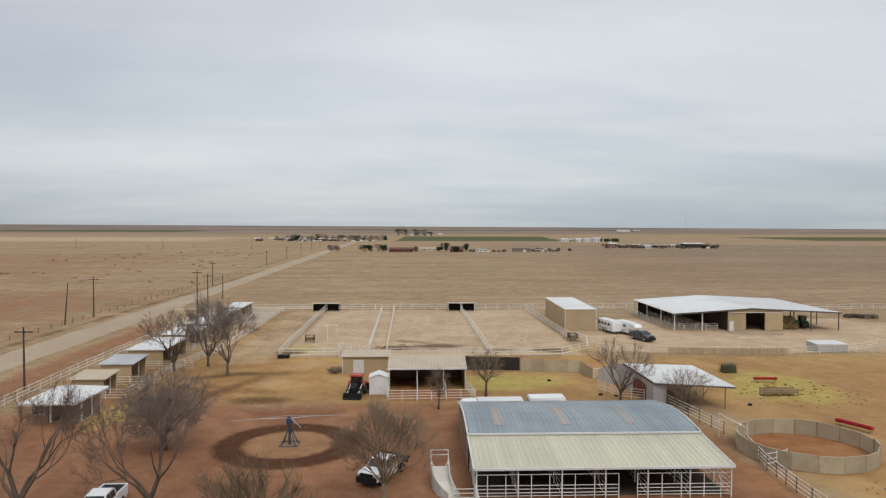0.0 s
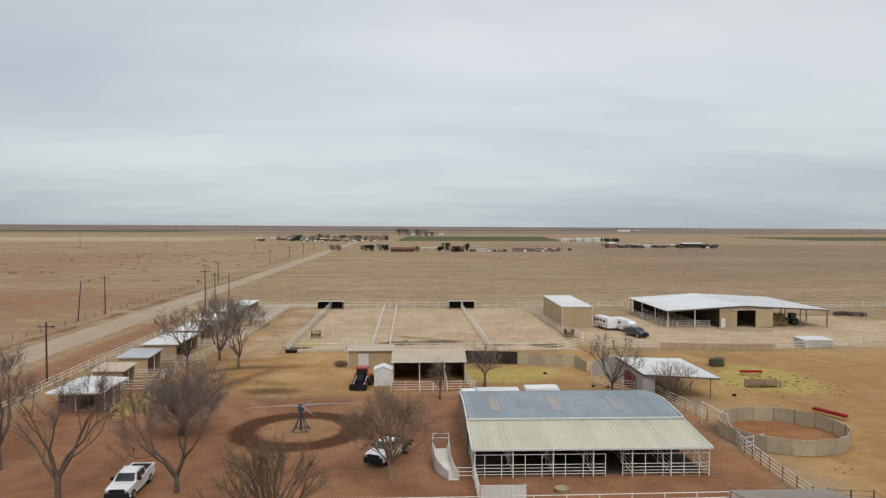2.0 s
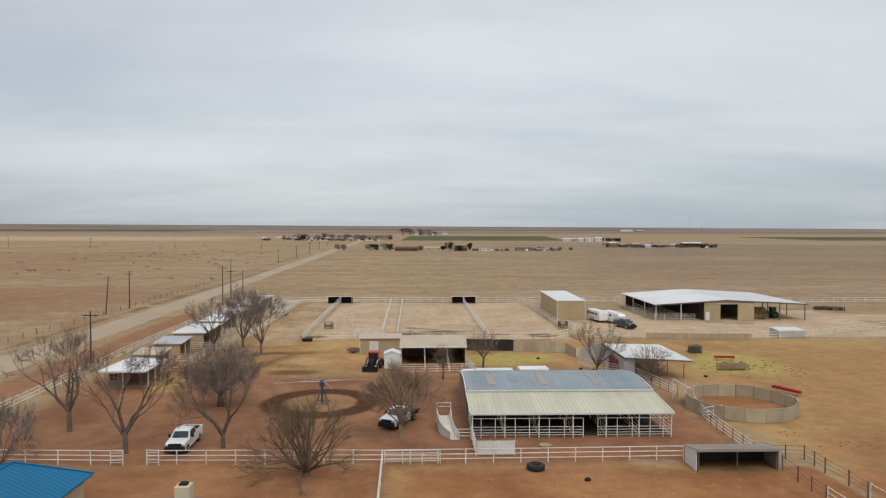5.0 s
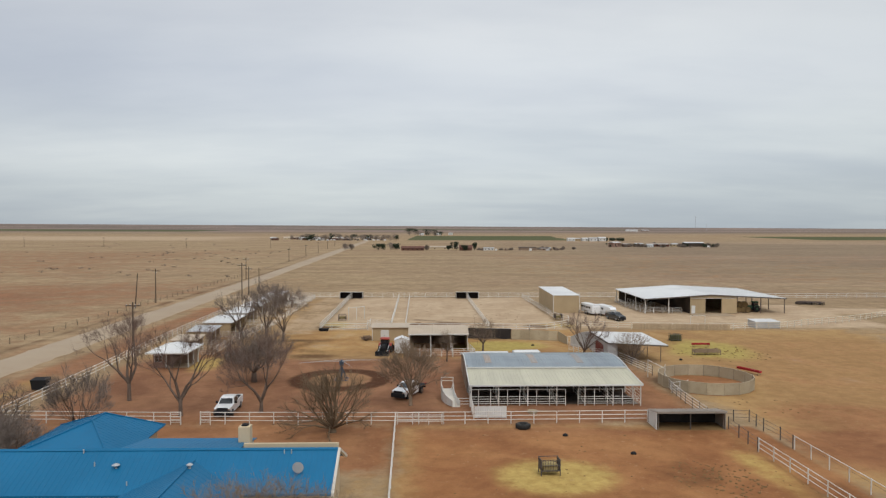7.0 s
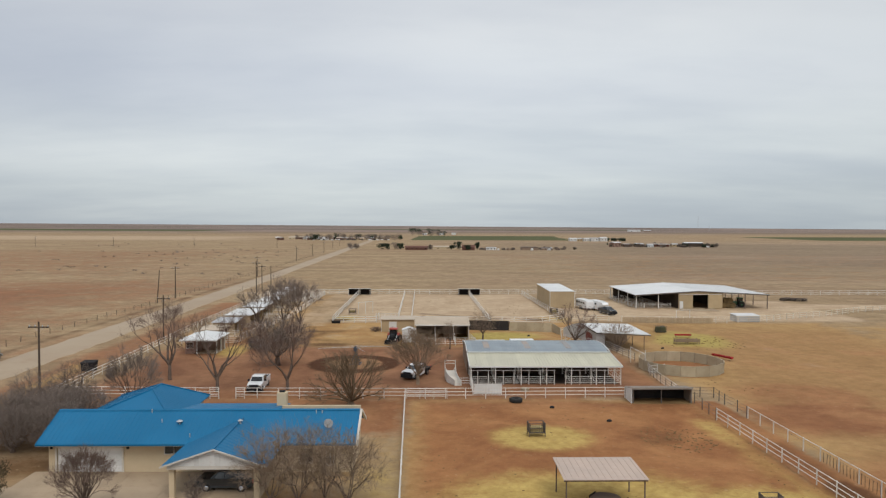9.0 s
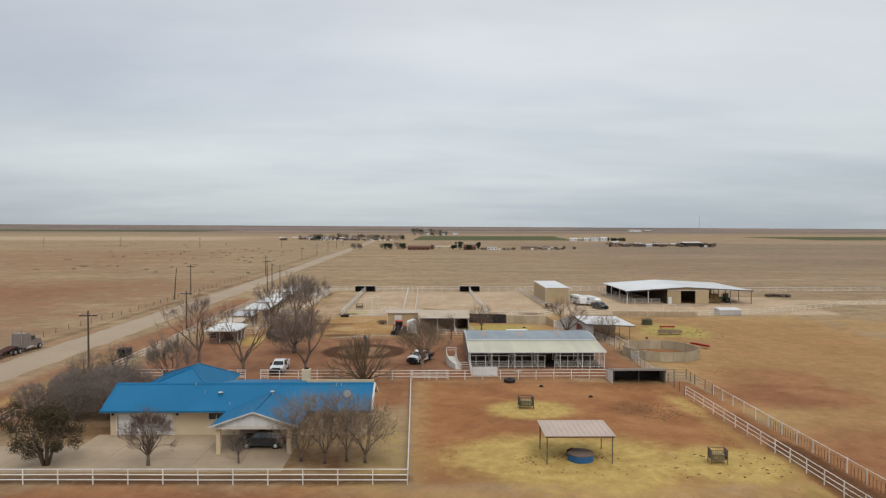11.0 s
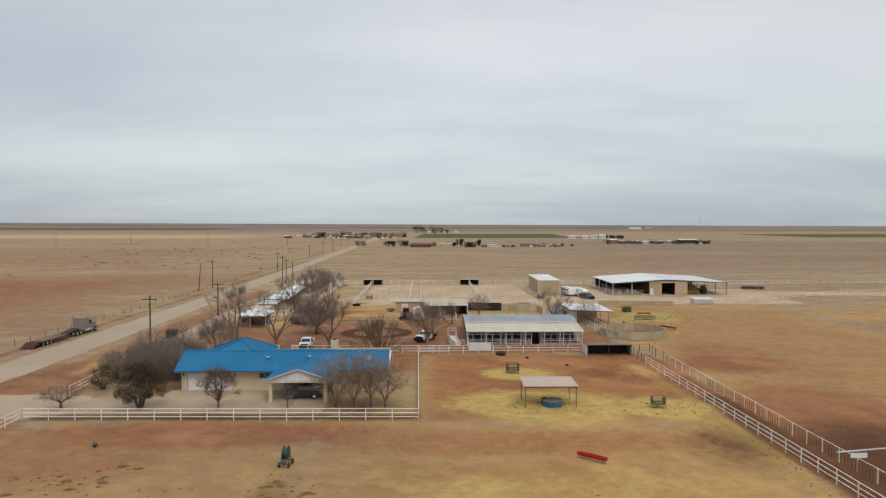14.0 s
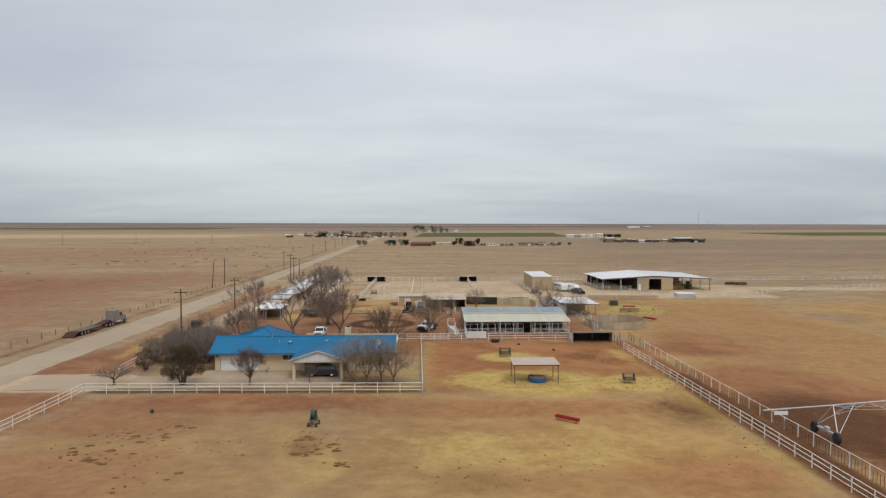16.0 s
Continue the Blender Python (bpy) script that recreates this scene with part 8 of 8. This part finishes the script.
for i, (x, y, h) in enumerate(((-46.0, 21.5, 4.1), (-43.2, 24.2, 4.8), (-41.0, 20.4, 4.4), (-39.4, 25.2, 5.0), (-37.4, 21.0, 4.6), (-44.6, 27.8, 4.6), (-40.6, 29.0, 4.9), (-37.2, 27.0, 4.8))):
    bare_tree("grey bare thicket bush beside the house", x, y, h, h * 1.3, 140 + i * 3, 0.04, 0.08, 1500, 9, 0.0065, THICKET, name="thicket_bush", fan=0.12, side=6)
vase_tree("small rounded bare tree on the driveway edge", -26.5, 5.0, 5.2, 5.0, 171, 0.2, 22, (3, 58), 5, 0.15, TWIG_RED, None, 4, fine=0.006, rise=0.05, curl=0.05, haze=5)
bare_tree("bare sapling on the driveway edge", -18.3, 5.5, 3.1, 1.9, 177, 0.3, 0.32, 220, 4, 0.006)
for i, (x, y, h, w) in enumerate(((-12.6, 6.2, 6.8, 6.6), (-10.3, 5.6, 7.2, 6.8), (-8.3, 6.2, 6.9, 6.4), (-6.5, 5.8, 6.4, 6.8))):
    bare_tree("slender bare tree before the house wall", x, y, h, w, 181 + i * 4, 0.12, 0.22, 420, 4, 0.0068, TWIG_TAN, wild=0.11, hollow=0.4, side=7)
bare_tree("low heap of brush beside the tack room", -11.4, 98.2, 1.1, 2.6, 205, 0.05, 0.08, 400, 12, 0.012, TWIG_RED, name="brush_heap", side=3)
bare_tree("low twiggy tree beside the drive", -45.8, 5.9, 2.9, 5.6, 197, 0.24, 0.34, 800, 7, 0.0062, side=3)


def leafy(label, x, y, h, width, seed, stems=4, leaves=9000, size=0.16, name="evergreen_tree", mat=None, low=0.22):
    rng = random.Random(seed)
    v = thing(name, label, "tree", x, y)
    tips = []
    for i in range(stems):
        a = 6.283 * i / stems + rng.uniform(-0.3, 0.3)
        e = (math.cos(a) * width * 0.22, math.sin(a) * width * 0.22, h * 0.5)
        part("trunk", M().path([(math.cos(a) * 0.15, math.sin(a) * 0.15, -0.1), (e[0] * 0.45, e[1] * 0.45, h * 0.22), e], [0.16, 0.13, 0.06], 7), BARK, v, smooth=True)
        lm = M()
        for j in range(7):
            b = rng.uniform(0, 6.283)
            q = (e[0] + math.cos(b) * width * 0.22, e[1] + math.sin(b) * width * 0.22, h * rng.uniform(0.45, 0.9))
            lm.path([e, ((e[0] + q[0]) / 2, (e[1] + q[1]) / 2, (e[2] + q[2]) / 2 + 0.2), q], [0.05, 0.03, 0.015], 4)
        part("limb", quick_mesh("limb", lm), BARK, v)
    clumps = []
    while len(clumps) < 46:
        a, rr, zz = rng.uniform(0, 6.283), math.sqrt(rng.random()), rng.random()
        lim = math.sqrt(max(0.0, 1 - (2 * zz - 0.85) ** 2 / 1.4))
        clumps.append((math.cos(a) * rr * lim * width * 0.46, math.sin(a) * rr * lim * width * 0.46, h * (low + (0.95 - low) * zz), rng.uniform(0.09, 0.17) * width))
    m = M()
    for _ in range(leaves):
        cx, cy, cz, cr = clumps[rng.randrange(len(clumps))]
        n = Vector((rng.gauss(0, 1), rng.gauss(0, 1), rng.gauss(0, 0.8)))
        n = n.normalized() * cr * rng.random() ** 0.4
        c = Vector((cx, cy, cz)) + n
        u = Vector((rng.gauss(0, 1), rng.gauss(0, 1), rng.gauss(0, 1))).normalized()
        w = u.orthogonal().normalized()
        s = size * rng.uniform(0.6, 1.3)
        m.face([tuple(c - u * s), tuple(c + w * s * 0.5), tuple(c + u * s), tuple(c - w * s * 0.5)])
    part("crown", quick_mesh("crown", m), mat or LEAF, v, kind="stuff")
    return v


leafy("dark green many-stemmed live oak beside the driveway", -36.0, 5.2, 5.6, 5.9, 301, 6, 16000, 0.075)
leafy("small dusty evergreen beside the yard fence", -45.4, 15.8, 3.1, 3.8, 307, 3, 2400, 0.07)

# ---- the distance: farmsteads, trees, fields' edge ----
def far_house(label, x, y, w, d, h, wall, roof, rz=0, gable=1.2, windows=3):
    v = thing("farm_building", label, "building", x, y, 0, rz, group="distant farm buildings")
    part("wall", M().box(-w / 2, w / 2, -d / 2, d / 2, 0, h), wall, v)
    part("roof", M().prism_x([(-d / 2 - 0.4, h), (d / 2 + 0.4, h), (0, h + gable)], -w / 2 - 0.4, w / 2 + 0.4), roof, v)
    for i in range(windows):
        a = -w / 2 + (i + 0.5) * w / windows
        part("window", M().box(a - 0.6, a + 0.6, -d / 2 - 0.05, -d / 2 + 0.02, h * 0.3, h * 0.72), GLASS, v)
    return v


far_house("long low red-brown brick farmhouse", -12, 582, 20, 8, 2.4, BRICK_RED, BRICK_RED, 0, 1.6, 5)
far_house("long low white farm building", 17, 606, 28, 7, 2.2, STUCCO, TAN_ROOF, 0, 1.0, 3)
far_house("dark red barn among trees", 35, 584, 11, 7, 2.6, BRICK_RED, BRICK_RED, 0, 2.2, 1)
far_house("short white mobile home", 56, 588, 9, 4, 2.2, WHITE_WALL, GALV, 0, 0.4, 3)
far_house("dark open hay shed far off", 91, 590, 15, 7, 2.6, TAN_DARK, DARK_PIPE, 0, 0.5, 0)
far_house("low rusty metal shed", 105, 586, 6, 4, 1.8, TAN_DARK, RUST_ROOF, 0, 0.5, 1)
for x, y, w, h, wall, roof in ((207, 960, 10, 3.6, WHITE_WALL, WHITE_ROOF), (217, 965, 7, 3.2, TAN_WALL, GALV), (226, 958, 8, 3.8, WHITE_WALL, WHITE_ROOF), (237, 955, 11, 4.2, WHITE_WALL, GALV), (250, 955, 10, 5.0, WHITE_WALL, WHITE_ROOF)):
    far_house("distant pale farm shed with a metal roof", x, y, w, 11, h, wall, roof, 0, 1.1, 2)
for x, y, w, h, wall, roof, rz in ((197, 690, 11, 4.6, BRICK_PINK, WHITE_ROOF, 35), (212, 700, 7, 2.6, BRICK_RED, RUST_ROOF, 0), (222, 690, 8, 3.2, TAN_DARK, GALV, 12), (232, 684, 6, 2.0, WHITE_WALL, GALV, 0), (239, 700, 9, 2.6, BRICK_RED, RUST_ROOF, -10), (252, 703, 12, 2.4, BRICK_RED, RUST_ROOF, 5), (264, 700, 7, 2.6, TAN_WALL, GALV, 0)):
    far_house("distant farm shed with a metal roof", x, y, w, 7, h, wall, roof, rz, 0.9, 2)
# solid dark walls stand in for the shade of an open front
far_house("distant open hay barn with a white roof", 286, 706, 20, 9, 4.0, STALL_SHADE, WHITE_ROOF, 0, 0.9, 0)
jr = random.Random(21)
for i in range(26):
    x, y = (jr.uniform(190, 300), jr.uniform(672, 700)) if i < 15 else (jr.uniform(42, 120), jr.uniform(578, 596))
    w, hh = jr.uniform(1.6, 4.5), jr.uniform(0.8, 1.9)
    jm = M().soft_box(-w / 2, w / 2, -0.9, 0.9, 0, hh, 0.12).soft_box(-w / 4, w / 3, -0.8, 0.8, hh, hh + 0.5, 0.1)
    jo = part("parked_machine", jm, jr.choice((WHITE_WALL, RUST_PIPE, DARK_PIPE, TAN_DARK, BRICK_RED, GALV)))
    jo.matrix_basis = pose(x, y, 0, 0, 0, jr.uniform(0, 90))
    tagged(jo, "small parked machine in a distant farmyard", "machine", "farmyard clutter")
rng = random.Random(9)
for i in range(24):
    x = -228 + i * 6.6 + rng.uniform(-4, 4)
    wall, roof = rng.choice(((WHITE_WALL, GALV), (STUCCO, TAN_ROOF), (TAN_WALL, WHITE_ROOF), (TAN_DARK, GALV), (BRICK_RED, RUST_ROOF), (BRICK_RED, TAN_ROOF)))
    far_house("distant hamlet house beside the road", x, 1010 + rng.uniform(-25, 60), rng.uniform(5, 10), 7, rng.uniform(2.4, 3.4), wall, roof, rng.uniform(-20, 20), 1.4, 2)
for i in range(22):
    cm = M().soft_box(-2.2, 2.2, -0.9, 0.9, 0.2, 1.0, 0.15).soft_box(-1.2, 1.0, -0.8, 0.8, 1.0, 1.6, 0.12)
    co = part("parked_car", cm, rng.choice((WHITE_CAR, WHITE_CAR, DARK_CAR)))
    co.matrix_basis = pose(-170 + i * 5.2 + rng.uniform(-2, 2), 985 + rng.uniform(-15, 20), 0, 0, 0, rng.uniform(-30, 30))
    tagged(co, "distant parked car in the roadside hamlet", "car", "hamlet cars")
for i in range(3):
    far_house("far white farm building near the horizon", -10 + i * 34 + rng.uniform(-4, 4), 1500 + rng.uniform(-60, 60), rng.uniform(9, 14), 9, 4, WHITE_WALL, GALV, 0, 1.2, 2)
far_house("far pale barns near the horizon", 690, 2300, 40, 15, 7, WHITE_WALL, GALV, 0, 2.0, 2)
far_house("far pale barns near the horizon", 735, 2300, 24, 15, 6, TAN_DARK, GALV, 0, 2.0, 2)

FAR_TREES = [(-43, 590, 5.5, 6, 1), (-39, 592, 5.5, 6, 1), (-26, 586, 6, 7, 1), (-32, 592, 6.5, 7, 0), (0, 578, 5, 6, 0), (20, 586, 4.5, 5, 1), (26.5, 584, 7.5, 7, 1), (43, 584, 7.5, 5, 1), (-74, 600, 5.5, 8, 0), (-68, 598, 5, 7, 0), (34, 580, 4.5, 6, 1)]
for i in range(34):
    FAR_TREES.append((-190 + i * 4.4 + rng.uniform(-3, 3), 985 + rng.uniform(-20, 40), rng.uniform(6, 10), rng.uniform(8, 13), 0 if rng.random() < 0.75 else 1))
for i in range(9):
    FAR_TREES.append((-34 + i * 8 + rng.uniform(-3, 3), 1400 + rng.uniform(-40, 40), rng.uniform(8, 12), rng.uniform(9, 14), rng.random() < 0.5))
for i in range(10):
    FAR_TREES.append((-30 + rng.uniform(-40, 60), 2000 + rng.uniform(-100, 100), rng.uniform(10, 14), rng.uniform(14, 24), 1))
for i in range(8):
    FAR_TREES.append((258 + i * 3.4 + rng.uniform(-1, 1), 962 + rng.uniform(-10, 15), rng.uniform(3.5, 5), rng.uniform(5, 7), 1))

for i in range(34):
    FAR_TREES.append((186 + rng.uniform(0, 118), 672 + rng.uniform(0, 40), rng.uniform(1.5, 4.5), rng.uniform(3, 6), rng.random() < 0.25))
for i in range(16):
    FAR_TREES.append((46 + rng.uniform(0, 90), 588 + rng.uniform(0, 24), rng.uniform(1.2, 3), rng.uniform(3, 5), 0))


def far_tree(x, y, h, w, green, seed):
    r = random.Random(seed)
    v = thing("distant_tree", "distant dark evergreen tree" if green else "distant bare grey tree", "tree", x, y, group="distant trees")
    part("trunk", M().path([(0, 0, -0.2), (0.1, 0, h * 0.5)], [0.25, 0.12], 6), BARK, v)
    m = M()
    blobs = [(r.gauss(0, 0.2) * w, r.gauss(0, 0.2) * w, h * r.uniform(0.3, 0.9), w * r.uniform(0.12, 0.24)) for _ in range(14)]
    for _ in range(620):
        bx, by, bz, br = r.choice(blobs)
        n = Vector((r.gauss(0, 1), r.gauss(0, 1), r.gauss(0, 1))).normalized() * br
        c = Vector((bx, by, min(bz + n.z, h))) + Vector((n.x, n.y, 0))
        c.z = max(c.z, h * 0.1)
        u = Vector((r.gauss(0, 1), r.gauss(0, 1), r.gauss(0, 1))).normalized()
        q = u.orthogonal().normalized()
        s = (0.5 if green else 0.85) * r.uniform(0.6, 1.2)
        k = 0.6 if green else 0.10
        m.face([tuple(c - u * s), tuple(c + q * s * k), tuple(c + u * s), tuple(c - q * s * k)])
    part("crown", quick_mesh("crown", m), LEAF_FAR if green else TWIG, v, kind="stuff")


for i, (x, y, h, w, gr) in enumerate(FAR_TREES):
    far_tree(x, y, h, w, gr, 400 + i)

# low scrub dotted over the far-left pasture
sc = M()
for _ in range(90):
    x, y = rng.uniform(-420, -85), rng.uniform(150, 800)
    if rng.random() < 0.55:
        x, y = rng.gauss(-150, 40), rng.gauss(430, 90)
        if x > -84:
            continue
    for _ in range(14):
        c = Vector((x + rng.gauss(0, 0.7), y + rng.gauss(0, 0.7), rng.uniform(0.05, 0.8)))
        u = Vector((rng.gauss(0, 1), rng.gauss(0, 1), rng.gauss(0, 0.7))).normalized() * 0.38
        q = u.orthogonal().normalized() * 0.16
        sc.face([tuple(c - u), tuple(c + q), tuple(c + u), tuple(c - q)])
me = quick_mesh("scrub", sc)
me.materials.append(TWIG)
tagged(new("scrub", me), "low dry scrub dotted over the pasture", "scrub", kind="stuff")


def lattice_tower(label, x, y, h, z=0):
    v = thing("radio_tower", label, "tower", x, y, z, group="distant towers")
    for i in range(3):
        a = 2 * math.pi * i / 3
        part("leg", M().tube((1.2 * math.cos(a), 1.2 * math.sin(a), 0), (0.7 * math.cos(a), 0.7 * math.sin(a), h), 0.22), GALV, v)
    for k in range(int(h / 6)):
        part("brace", M().tube((1.1, 0, k * 6), (-0.5, 0.9, k * 6 + 5), 0.1, n=4), GALV, v)


lattice_tower("thin distant radio mast", 1450, 3700, 72, 5)
lattice_tower("thin distant radio mast", 1180, 2880, 24, 4)
